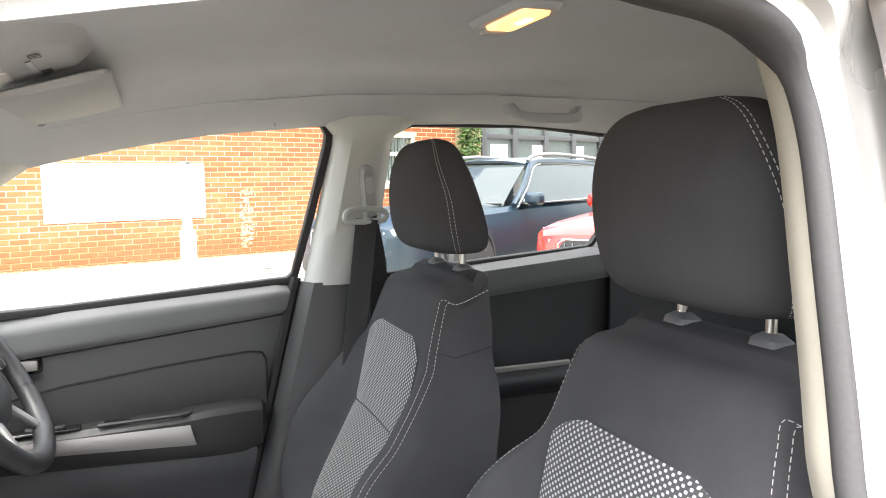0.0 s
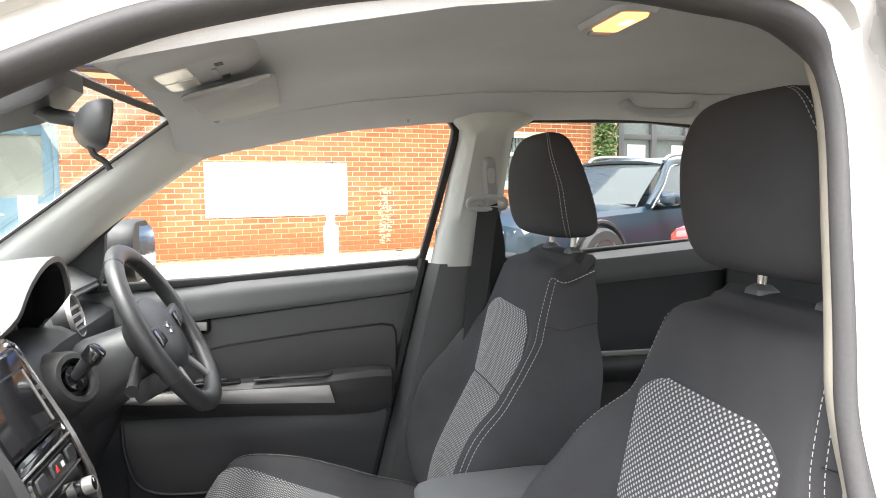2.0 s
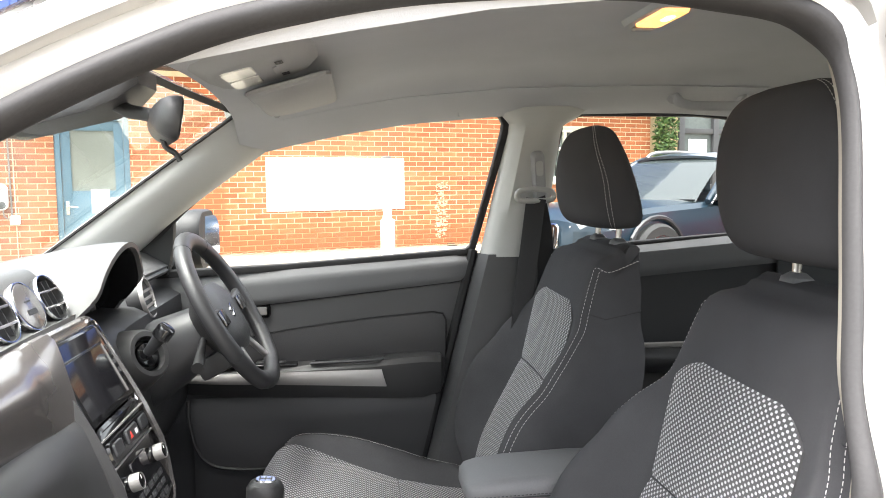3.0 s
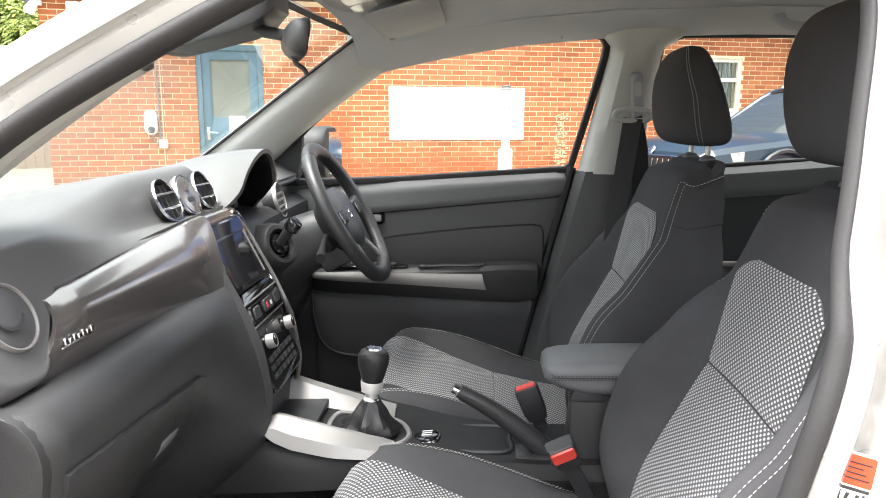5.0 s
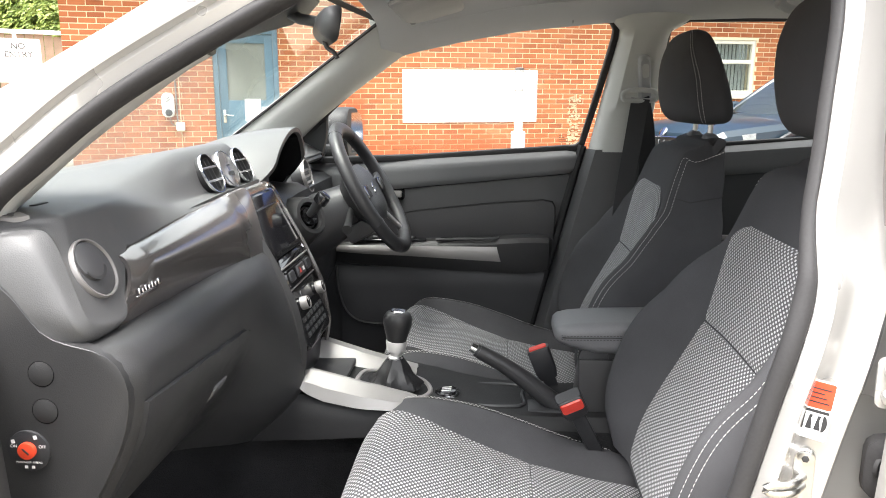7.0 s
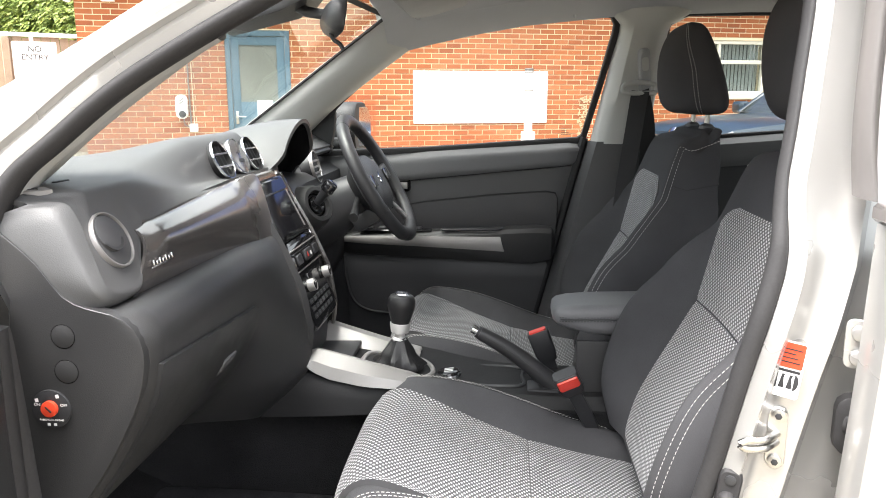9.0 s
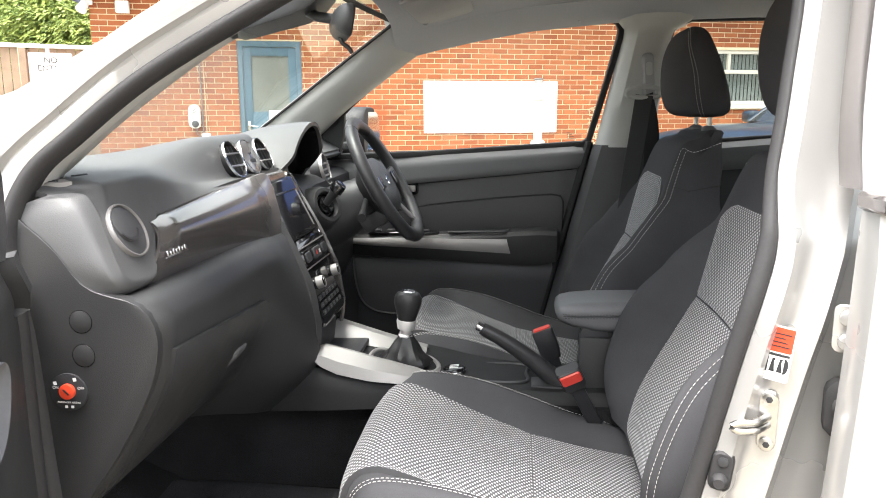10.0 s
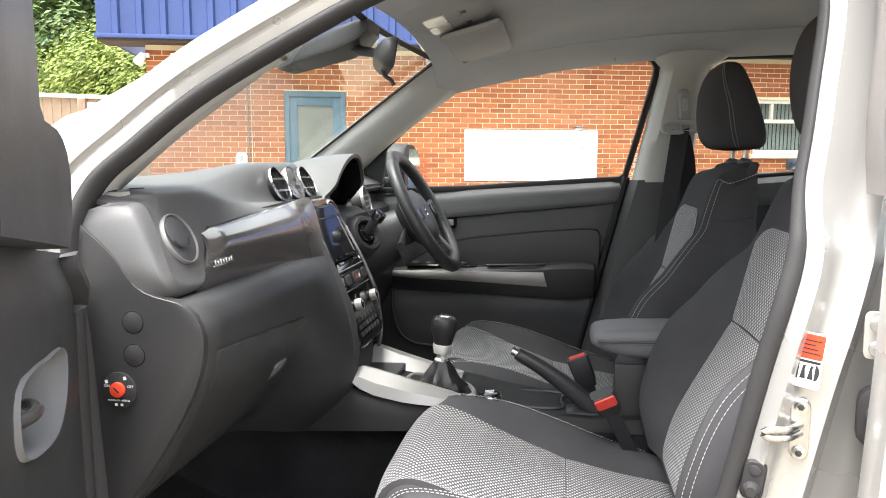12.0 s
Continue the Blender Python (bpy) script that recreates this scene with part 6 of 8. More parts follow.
part("height_slider", rings([(0, rounded(0.034, 0.130, 0.013)), (0.012, rounded(0.030, 0.124, 0.012)), (0.018, rounded(0.022, 0.108, 0.010))], axes((0.524, 0.590, 1.266), (0.03, -1, -0.14)) @ pose(0, 0, 0, 0, 0, 6)), M_VISOR, belt, "grey height slider")
part("slider_button", rings([(0.012, rounded(0.020, 0.040, 0.006)), (0.019, rounded(0.017, 0.036, 0.006))], axes((0.522, 0.587, 1.289), (0.03, -1, -0.14)) @ pose(0, 0, 0, 0, 0, 6)), M_PILLAR, belt)
DL = axes((0.508, 0.553, 1.222), (0.10, -1, -0.1))
lp = [DL @ Vector(p) for p in ((-0.042, 0.008, 0), (-0.046, -0.007, 0), (-0.030, -0.013, 0), (0.030, -0.013, 0), (0.046, -0.007, 0), (0.042, 0.008, 0), (0.015, 0.014, 0), (-0.015, 0.014, 0))]
part("guide_loop", tube(curve_through([tuple(p) for p in lp], 40, loop=True), 0.0068, 10, loop=True, side=(0, 1, 0)), M_PILLAR, belt, "light grey belt guide loop")
web = curve_through([(0.510, 0.552, 1.214), (0.498, 0.560, 1.10), (0.482, 0.572, 0.95), (0.470, 0.582, 0.80), (0.455, 0.600, 0.56)], 24)
part("webbing", sweep(web, rounded(0.048, 0.0025, 0.001, 1), (0.97, -0.2, 0)), M_BELT, belt, "black woven belt webbing")
web2 = curve_through([(0.512, 0.556, 1.214), (0.538, 0.585, 1.12), (0.546, 0.598, 1.0), (0.540, 0.605, 0.80)], 16)
part("webbing", sweep(web2, rounded(0.046, 0.0025, 0.001, 1), (0.97, 0.2, 0)), M_BELT, belt, "black woven belt webbing")

rdoor = thing("rear_door", (0.9, 0.70, 0.45), "closed black-trimmed rear door on the driver side", "car door", "rear doors")
r_sill = lambda x: 1.066 + 0.078 * (x - 0.557)
P = [[(x, 0.695, z * (r_sill(x) - 0.42) + 0.42) for x in np.linspace(0.52, 1.40, 12)] for z in np.linspace(0, 1, 6)]
part("base_panel", slab(P, 0.006), M_PLASTIC_D, rdoor)
P = [[(x, 0.664 + 0.03 * smooth(0.7, 1, k) ** 2 + 0.01 * (1 - smooth(0, 0.2, k)), r_sill(x) - 0.085 * (1 - k)) for x in np.linspace(0.54, 1.40, 16)] for k in np.linspace(0, 1, 10)]
part("upper_pad", slab(P, 0.006), M_DOORPAD_LIT, rdoor)
P = [[(x, 0.640 + 0.03 * (k - 0.5) ** 2 * 4, 0.74 + 0.085 * k) for x in np.linspace(0.62, 1.20, 12)] for k in np.linspace(0, 1, 8)]
part("door_armrest", slab(P, 0.03), M_PLASTIC_D, rdoor)
part("armrest_strip", box((0.70, 0.630, 0.818), (1.06, 0.640, 0.832), 0.003, 1), M_SILVER, rdoor, "satin silver strip")
REAR_WIN = [(0.545, 0.695, 1.070), (0.80, 0.700, 1.088), (1.16, 0.705, 1.112), (1.22, 0.690, 1.20), (1.225, 0.665, 1.34), (1.195, 0.648, 1.402), (0.95, 0.640, 1.424), (0.64, 0.640, 1.424), (0.596, 0.645, 1.405), (0.575, 0.660, 1.28)]
window_set(rdoor, REAR_WIN, M_TINT, 0.012)
P = [[(x, 0.66 - 0.07 * smooth(1.1, 1.45, z), z) for x in np.linspace(1.20, 1.95, 8)] for z in np.linspace(0.42, 1.47, 10)]
solo("rear_quarter_trim", slab(P, 0.008), M_PLASTIC_D, "dark rear quarter trim of the cabin", "panel", kind="structure")
P = [[(x, -0.66 + 0.07 * smooth(1.1, 1.45, z), z) for x in np.linspace(1.30, 1.95, 8)] for z in np.linspace(0.42, 1.47, 10)]
solo("rear_quarter_trim", slab(P, 0.008), M_PLASTIC_D, "dark rear quarter trim of the cabin on the passenger side", "panel", kind="structure")

# ---- rear door on the passenger side, closed: its painted front edge ----
nd = thing("rear_door", (0.9, -0.80, 0.42), "closed silver-white rear passenger door with grey window moulding", "car door", "rear doors")


def skin_y(z):
    return side_y(z) - 0.082


P = []
for z in list(np.linspace(0.40, 1.07, 14)):
    xf = lerp_table([(0.40, 0.500), (0.70, 0.512), (0.9, 0.522), (1.07, 0.526)], z)[0]
    yi, yo = -0.768, skin_y(z)
    ring = [(1.42, yi + 0.03, z), (xf + 0.03, yi + 0.006, z), (xf + 0.008, yi, z), (xf, yi - 0.010, z), (xf, yo + 0.016, z), (xf + 0.006, yo + 0.005, z), (xf + 0.018, yo, z), (0.9, yo - 0.012, z), (1.42, yo, z)]
    P.append(ring)
bm = bmesh.new()
lay(bm, P, loop_u=True, caps=True)
part("door_skin", bm, M_PAINT, nd, "silver-white painted steel")
part("window_moulding", box((0.522, -0.840, 1.071), (1.42, -0.770, 1.090), 0.004, 1), M_STRIP, nd, "grey window moulding")
P = []
for z in list(np.linspace(1.09, 1.42, 9)):
    xf = 0.524 + 0.035 * smooth(1.1, 1.42, z)
    yc = side_y(z)
    P.append([(xf + 0.06, yc + 0.02, z), (xf + 0.004, yc + 0.01, z), (xf, yc - 0.02, z), (xf + 0.004, yc - 0.05, z), (xf + 0.06, yc - 0.055, z)])
bm = bmesh.new()
lay(bm, P, loop_u=True, caps=True)
part("window_pillar", bm, M_STRIP, nd, "grey window pillar cover")
bm = bmesh.new()
lay(bm, [[(x, side_y(z) - 0.03, z) for x in (0.55, 1.0, 1.40)] for z in (1.08, 1.25, 1.42)])
gl = part("window_glass", bm, M_TINT, nd)
gl.visible_shadow = False
part("inner_panel", slab([[(x, -0.74, z) for x in (0.62, 1.42)] for z in (0.42, 1.07)], 0.01), M_PLASTIC_D, nd)
for z in (0.945, 0.917):
    part("hinge_bolt", puck(axes((0.5355, -0.752, z), (-0.35, -0.93, 0)), 0.0095, 0.007, 18, 0.4), M_PAINT, nd, "door hinge bolt")
part("hinge_leaf", plate(rounded(0.027, 0.056, 0.008), 0.004, axes((0.5360, -0.747, 0.931), (-0.35, -0.93, 0)), 0.001), M_PAINT, nd, "painted hinge leaf")
bt = part("cable_boot", rings([(0, rounded(0.042, 0.075, 0.018)), (0.012, rounded(0.038, 0.070, 0.017)), (0.016, rounded(0.028, 0.055, 0.013))], axes((0.545, -0.737, 0.833), (-0.35, -0.93, 0))), M_RUBBER, nd, "black rubber cable boot")
for i in range(4):
    part("boot_rib", hoop(axes((0.539 + 0.006 * i, -0.744 - 0.006 * i, 0.836), (0.5, -0.86, 0)), 0.014, 0.004, 0.004, 16), M_RUBBER, bt)

# ---- fittings on the painted pillar ----
LM = axes((0.4650, -0.7455, 0.899), (-0.42, -0.90, 0.02)) @ pose(0, 0, 0.0, 0, 0, -6)
lb = thing("warning_label", (0.465, -0.738, 0.87), "orange and white airbag warning label on the painted pillar", "label")
part("paper", plate(rounded(0.031, 0.066, 0.003), 0.0006, LM), M_WHITE, lb)
part("orange_field", plate(rounded(0.028, 0.029, 0.002), 0.0004, LM @ pose(0, 0.0165, 0.0006)), M_ORANGE, lb, "orange warning field")
for i in range(4):
    part("print_bar", box((-0.011 + 0.002 * (i % 2), 0.008 + i * 0.005, 0.001), (0.011 - 0.003 * (i % 3), 0.0094 + i * 0.005, 0.0013), 0, 1, LM), M_PLASTIC_D, lb)
part("print_bar", box((-0.013, -0.003, 0.0006), (0.013, 0.000, 0.001), 0, 1, LM), M_PLASTIC_D, lb)
part("pictogram", plate([(0.0048 * math.cos(a), 0.0095 * math.sin(a)) for a in np.linspace(1.57, 4.71, 12)], 0.0004, LM @ pose(-0.0085, -0.014, 0.0006)), M_PLASTIC_D, lb, "black pictogram shape")
part("pictogram", plate([(0.0048 * math.cos(a), 0.0095 * math.sin(a)) for a in np.linspace(-1.57, 1.57, 12)], 0.0004, LM @ pose(0.0085, -0.014, 0.0006)), M_PLASTIC_D, lb, "black pictogram shape")
for x in (-0.0035, 0.0045):
    part("pictogram", plate([(x - 0.003, -0.022), (x + 0.003, -0.022), (x + 0.0012, -0.010), (x + 0.0022, -0.006), (x - 0.0010, -0.006)], 0.0004, LM @ pose(0, 0, 0.0006)), M_PLASTIC_D, lb, "black pictogram shape")

stk = thing("door_striker", (0.446, -0.745, 0.80), "bright steel door striker loop on a two-screw plate", "door striker")
KM = axes((0.463, -0.736, 0.814), (-0.30, -0.95, 0))
part("plate", plate(rounded(0.021, 0.074, 0.009), 0.005, KM, 0.002), M_STEEL, stk)
for z in (0.028, -0.028):
    sc = part("screw", puck(KM @ pose(0, z, 0.005), 0.0080, 0.004, 18), M_STEEL, stk)
    part("screw_socket", puck(KM @ pose(0, z, 0.0095), 0.004, 0.001, 6), M_PLASTIC_D, sc)
lp = [KM @ Vector(p) for p in ((0.0, 0.0050, 0.004), (-0.012, 0.0050, 0.026), (-0.030, 0.0050, 0.036), (-0.038, 0.0, 0.038), (-0.030, -0.0050, 0.036), (-0.012, -0.0050, 0.026), (0.0, -0.0050, 0.004))]
part("loop", tube(curve_through([tuple(p) for p in lp], 30), 0.0046, 10), M_STEEL, stk, "steel loop")
plug = thing("door_light_switch", (0.400, -0.745, 0.74), "black rubber door light switch in the pillar", "switch")
UM = axes((0.412, -0.744, 0.752), (-0.30, -0.95, 0.05)) @ pose(0, 0, 0, 0, 0, -7)
part("base", plate(rounded(0.026, 0.050, 0.010), 0.009, UM, 0.003), M_RUBBER, plug)
part("screw", puck(UM @ pose(0, 0.013, 0.009), 0.006, 0.002, 14), M_PLASTIC_D, plug)
part("plunger", rings([(0.008, circle(0.010, 18)), (0.015, circle(0.0095, 18)), (0.020, circle(0.006, 18))], UM @ pose(0, -0.011, 0)), M_RUBBER, plug)

# ---- the open passenger door ----
OP = radians(60)
d_, n_ = Vector((math.cos(OP), -math.sin(OP), 0)), Vector((math.sin(OP), math.cos(OP), 0))
OD = Matrix(((d_.x, n_.x, 0, -0.415), (d_.y, n_.y, 0, -0.795), (0, 0, 1, 0), (0, 0, 0, 1)))     # u along the door, v to the cabin, z
od = thing("passenger_door", (-0.2, -1.2, 0.45), "opened passenger door with black inner trim", "car door")
rec = curve_through([(0.137, 0.914), (0.146, 0.890), (0.178, 0.870), (0.236, 0.863), (0.318, 0.876), (0.405, 0.900), (0.432, 0.925), (0.420, 0.958), (0.345, 0.956), (0.277, 0.946), (0.178, 0.933)], 64, loop=True)
rec_c = np.array((0.285, 0.912))
rec_a = np.arctan2((rec[:, 1] - rec_c[1]) * 3, rec[:, 0] - rec_c[0])
order = np.argsort(rec_a)


def in_recess(u, z):
    """1 in the middle of the handle recess, 0 outside it."""
    d = np.array((u, z)) - rec_c
    a = math.atan2(d[1] * 3, d[0])
    q = np.array([np.interp(a, rec_a[order], rec[order, k], period=2 * math.pi) for k in (0, 1)]) - rec_c
    return 1 - smooth(0.80, 0.99, np.linalg.norm(d * (1, 3)) / np.linalg.norm(q * (1, 3)))


def panel_v(u, z, k):
    return -0.012 * (1 - smooth(-0.045, -0.01, u)) - 0.015 * smooth(0.9, 1.0, k) - 0.012 * math.sin(2.5 * k)


P = []
for k in np.concatenate([np.linspace(0, 0.64, 8), np.linspace(0.655, 0.90, 34), np.linspace(0.92, 1, 4)]):
    row = []
    for u in np.concatenate([np.linspace(-0.045, 0.11, 12), np.linspace(0.118, 0.45, 44), np.linspace(0.47, 0.98, 10)]):
        z = 0.45 + (0.562 + 0.134 * u) * k
        row.append(tuple(OD @ Vector((u + 0.045 * smooth(0.80, 0.97, k) * (u < 0), panel_v(u, z, k) - 0.042 * in_recess(u, z), z))))
    P.append(row)
part("inner_panel", slab(P, -0.02), M_PLASTIC, od, "matt black inner door panel")
part("outer_skin", box((-0.01, -0.115, 0.42), (1.0, -0.05, 1.03), 0.012, 2, OD), M_PAINT, od, "silver-white outer skin")
part("edge_seal", tube([tuple(OD @ Vector((-0.042, -0.020, z))) for z in np.linspace(0.45, 0.96, 12)], 0.017, 10), M_RUBBER, od)
bm = bmesh.new()
lay(bm, [[tuple(OD @ Vector((rec_c[0] + (q[0] - rec_c[0]) * w, -0.0085 - dv, rec_c[1] + (q[1] - rec_c[1]) * w))) for q in rec] for w, dv in ((1.03, 0.003), (1.0, -0.0015), (0.96, 0.000), (0.88, 0.010), (0.82, 0.024), (0.70, 0.032), (0.40, 0.036), (0.02, 0.037))], loop_u=True)
rc = part("handle_recess", bm, M_ARMREST, od, "grey scooped handle recess")
part("lever_cup", rings([(0, circle(0.062, 26, 0.020)), (0.006, circle(0.058, 26, 0.017))], OD @ pose(0.315, -0.046, 0.898, -90, 0, 0) @ pose(0, 0, 0, 0, 0, -8)), M_GLOSS, rc, "gloss black lever cup")
part("door_lever", tube(curve_through([tuple(OD @ Vector(p)) for p in ((0.250, -0.034, 0.899), (0.29, -0.018, 0.906), (0.34, -0.014, 0.914), (0.41, -0.020, 0.928))], 16), 0.0062, 10, scale=[0.7] + [1.0] * 15), M_STRIP, rc, "silver inside door lever")
part("door_lock", rings([(0, rounded(0.030, 0.016, 0.007)), (0.010, rounded(0.026, 0.013, 0.006))], OD @ pose(0.262, -0.044, 0.913, -90, 0, 0)), M_PLASTIC_D, rc)
tri = [(0.217, 1.041), (0.182, 1.062), (0.176, 1.112), (0.195, 1.134), (0.225, 1.147), (0.270, 1.155), (0.350, 1.159), (0.372, 1.170), (0.385, 1.30), (0.56, 1.32), (0.56, 1.085), (0.407, 1.066), (0.30, 1.052)]
part("mirror_sail", rings([(-0.025, tri), (0.004, tri), (0.010, [(a * 0.98 + 0.006, b * 0.99 + 0.011) for a, b in tri])], OD @ Matrix(((1, 0, 0, 0), (0, 0, 1, 0), (0, 1, 0, 0), (0, 0, 0, 1)))), M_PLASTIC_D, od, "black quarter trim at the mirror")
part("window_frame", tube([tuple(OD @ Vector(p)) for p in ((0.40, -0.045, 1.20), (0.42, -0.04, 1.29), (0.52, -0.03, 1.37), (0.85, -0.02, 1.43), (0.95, -0.03, 1.38), (0.92, -0.05, 1.06))], 0.018, 10), M_RUBBER, od, "black window frame")
part("run_channel", box((0.50, -0.05, 1.04), (0.53, -0.02, 1.25), 0.005, 1, OD), M_STRIP, od, "grey window channel")

# ---- roof fittings ----
dome = thing("roof_lamp", (0.565, -0.055, 1.515), "lit roof lamp with a warm orange lens", "lamp")
DLM = axes((0.565, -0.055, 1.5190), (0, 0, -1), (1, 0, 0))
part("bezel", rings([(-0.004, rounded(0.168, 0.074, 0.015)), (0.005, rounded(0.158, 0.064, 0.014))], DLM @ pose(0.012, 0, 0)), M_HEADLINER, dome, "grey lamp bezel")
part("lens", rings([(0.004, rounded(0.122, 0.044, 0.006)), (0.010, rounded(0.118, 0.040, 0.006))], DLM), M_LAMP, dome, "glowing orange lens")
part("bulb", rings([(0.0095, rounded(0.040, 0.016, 0.007)), (0.0106, rounded(0.036, 0.012, 0.006))], DLM @ pose(-0.01, 0.006, 0)), M_BULB, dome, "bright lamp core")
part("slide_switch", box((0.070, -0.018, 0.005), (0.090, 0.018, 0.012), 0.003, 1, DLM), M_VISOR, dome)

oh = thing("overhead_console", (-0.09, 0.0, 1.45), "light grey overhead console with map lamps", "overhead console")
OM = axes((-0.062, 0.004, 1.4335), (0.27, 0, -0.963), (1, 0, 0))
part("housing", rings([(-0.030, rounded(0.330, 0.230, 0.08)), (-0.014, rounded(0.285, 0.190, 0.07)), (-0.003, rounded(0.240, 0.160, 0.062)), (0.002, rounded(0.225, 0.148, 0.060)), (0.004, rounded(0.205, 0.135, 0.055))], OM), M_VISOR, oh)
for s in (-1, 1):
    part("map_lamp", rings([(0.003, rounded(0.080, 0.050, 0.012)), (0.0060, rounded(0.076, 0.046, 0.011))], OM @ pose(s * 0.043, -0.032, 0)), M_MAPLAMP, oh, "clear map lamp lens")
    for i in range(3):
        part("speaker_slit", box((s * 0.055 - 0.010 + i * 0.008, 0.026, 0.0045), (s * 0.055 - 0.006 + i * 0.008, 0.038, 0.0058), 0, 1, OM), M_PLASTIC_D, oh)
part("microphone_slot", box((-0.030, 0.018, 0.0045), (0.030, 0.026, 0.0070), 0.002, 1, OM), M_VISOR, oh)

vis = thing("sun_visor", (-0.06, 0.36, 1.43), "folded grey sun visor above the driver", "sun visor")
VM = axes((-0.030, 0.250, 1.419), (0.266, 0, -0.964), (1, 0, 0))
blade = [(-0.200, -0.055), (-0.190, -0.070), (0.150, -0.074), (0.190, -0.050), (0.206, -0.020), (0.208, 0.060), (0.198, 0.074), (-0.192, 0.076), (-0.203, 0.066)]
blade = [tuple(p) for p in polyline([(a, b, 0) for a, b in blade], 60)[:, :2]]
part("blade", rings([(-0.006, [(a * 0.98, b * 0.95) for a, b in blade]), (-0.003, blade), (0.002, blade), (0.006, [(a * 0.975, b * 0.93) for a, b in blade])], VM), M_VISOR, vis)
part("pivot", tube([tuple(VM @ Vector((0.19, -0.060, 0))), tuple(VM @ Vector((0.228, -0.064, -0.004)))], 0.008, 8), M_VISOR, vis)

mir = thing("rear_view_mirror", (-0.20, -0.02, 1.33), "black interior mirror on a ball arm", "mirror")
MM = axes((-0.196, -0.015, 1.352), (0.93, 0.30, -0.15)) @ Matrix.Scale(0.88, 4)
part("housing", rings([(-0.040, rounded(0.08, 0.02, 0.0095, 6)), (-0.036, rounded(0.15, 0.036, 0.017, 6)), (-0.028, rounded(0.198, 0.055, 0.026, 6)), (-0.016, rounded(0.224, 0.068, 0.032, 6)), (-0.004, rounded(0.234, 0.074, 0.035, 6)), (0.003, rounded(0.234, 0.074, 0.035, 6)), (0.006, rounded(0.229, 0.069, 0.033, 6))], MM), M_LEATHER, mir)
part("mirror_glass", plate(rounded(0.218, 0.058, 0.025, 4), 0.001, MM @ pose(0, 0, 0.006)), M_MIRROR, mir)
part("dip_tab", tube(curve_through([tuple(MM @ Vector(p)) for p in ((0, -0.032, -0.014), (0.0, -0.046, -0.006), (0.0, -0.054, 0.010), (0.0, -0.066, 0.020))], 12), 0.0045, 8), M_PLASTIC_D, mir)
part("arm", tube([tuple(MM @ Vector((0, 0.005, -0.03))), (-0.262, -0.008, 1.368), (-0.295, 0.0, 1.385)], 0.011, 10), M_PLASTIC_D, mir)
cam_box = thing("camera_housing", (-0.38, 0, 1.36), "black sensor housing behind the windscreen", "sensor housing")
bm = bmesh.new()
lay(bm, [[(x, q[0] * w, z + q[1]) for q in rounded(1.0, h, min(0.015, h / 2 - 0.001), 3)] for x, w, z, h in ((-0.44, 0.10, 1.332, 0.010), (-0.40, 0.13, 1.352, 0.028), (-0.30, 0.15, 1.386, 0.045), (-0.26, 0.13, 1.404, 0.040), (-0.235, 0.10, 1.418, 0.025))], loop_u=True, caps=True)
part("housing", bm, M_PLASTIC_D, cam_box)

# grab handle and flush cover above the windows
gh = thing("grab_handle", (0.93, 0.50, 1.44), "light grey folding grab handle above the rear window", "grab handle")
gp = curve_through([(0.842, 0.535, 1.462), (0.850, 0.515, 1.442), (0.872, 0.502, 1.432), (0.93, 0.497, 1.430), (0.99, 0.502, 1.432), (1.014, 0.515, 1.442), (1.022, 0.535, 1.462)], 36)
part("grip", sweep(gp, rounded(0.024, 0.013, 0.006), (0, 0.35, 1)), M_HEADLINER, gh)
for x in (0.846, 1.018):
    part("mount", rings([(-0.020, rounded(0.034, 0.034, 0.015, 5)), (0.006, rounded(0.030, 0.030, 0.014, 5)), (0.012, rounded(0.020, 0.020, 0.0095, 5))], axes((x, 0.535, 1.452), (0, -0.75, -0.66))), M_HEADLINER, gh)
cv = curve_through([(0.128, 0.585, 1.405), (0.130, 0.562, 1.445), (0.142, 0.548, 1.464), (0.225, 0.546, 1.472), (0.31, 0.546, 1.470), (0.324, 0.560, 1.450), (0.327, 0.583, 1.412)], 30)
solo("trim_cover_edge", tube(cv, 0.0028, 6), M_HEADLINER, "raised outline of the flush cover above the driver window", "trim cover", kind="structure")

# ---- the brick building across the yard ----
WO, WA = Vector((-1.256, 9.584, 0)), math.atan2(0.624, 2.0)
WALL = Matrix.Translation(WO) @ Matrix.Rotation(WA, 4, 'Z')      # s along the wall, y into it, z up


def on_wall(s, out, z):
    return WALL @ Vector((s, -out, z))


def wbox(s0, s1, z0, z1, o0, o1, bevel=0.0):
    return box((s0, -o1, z0), (s1, -o0, z1), bevel, 2, WALL)


S0, S1, WTOP = -4.55, 6.78, 2.74
DOOR = (-2.66, -1.77, 2.135)
WIN = (4.70, 5.88, 1.24, 2.11)
house = thing("brick_wall", on_wall(1, 0, 0.2), "orange-red brick wall with cream mortar joints", "wall", kind="structure")


def wall_back():
    sx = [S0, DOOR[0], DOOR[1], WIN[0], WIN[1], S1]
    bms = [wbox(S0, DOOR[0], 0.0, WTOP, -0.25, -0.009), wbox(DOOR[0], DOOR[1], DOOR[2], WTOP, -0.25, -0.009), wbox(DOOR[1], WIN[0], 0.0, WTOP, -0.25, -0.009),
           wbox(WIN[0], WIN[1], 0.0, WIN[2], -0.25, -0.009), wbox(WIN[0], WIN[1], WIN[3], WTOP, -0.25, -0.009), wbox(WIN[1], S1, 0.0, WTOP, -0.25, -0.009)]
    return join(bms)


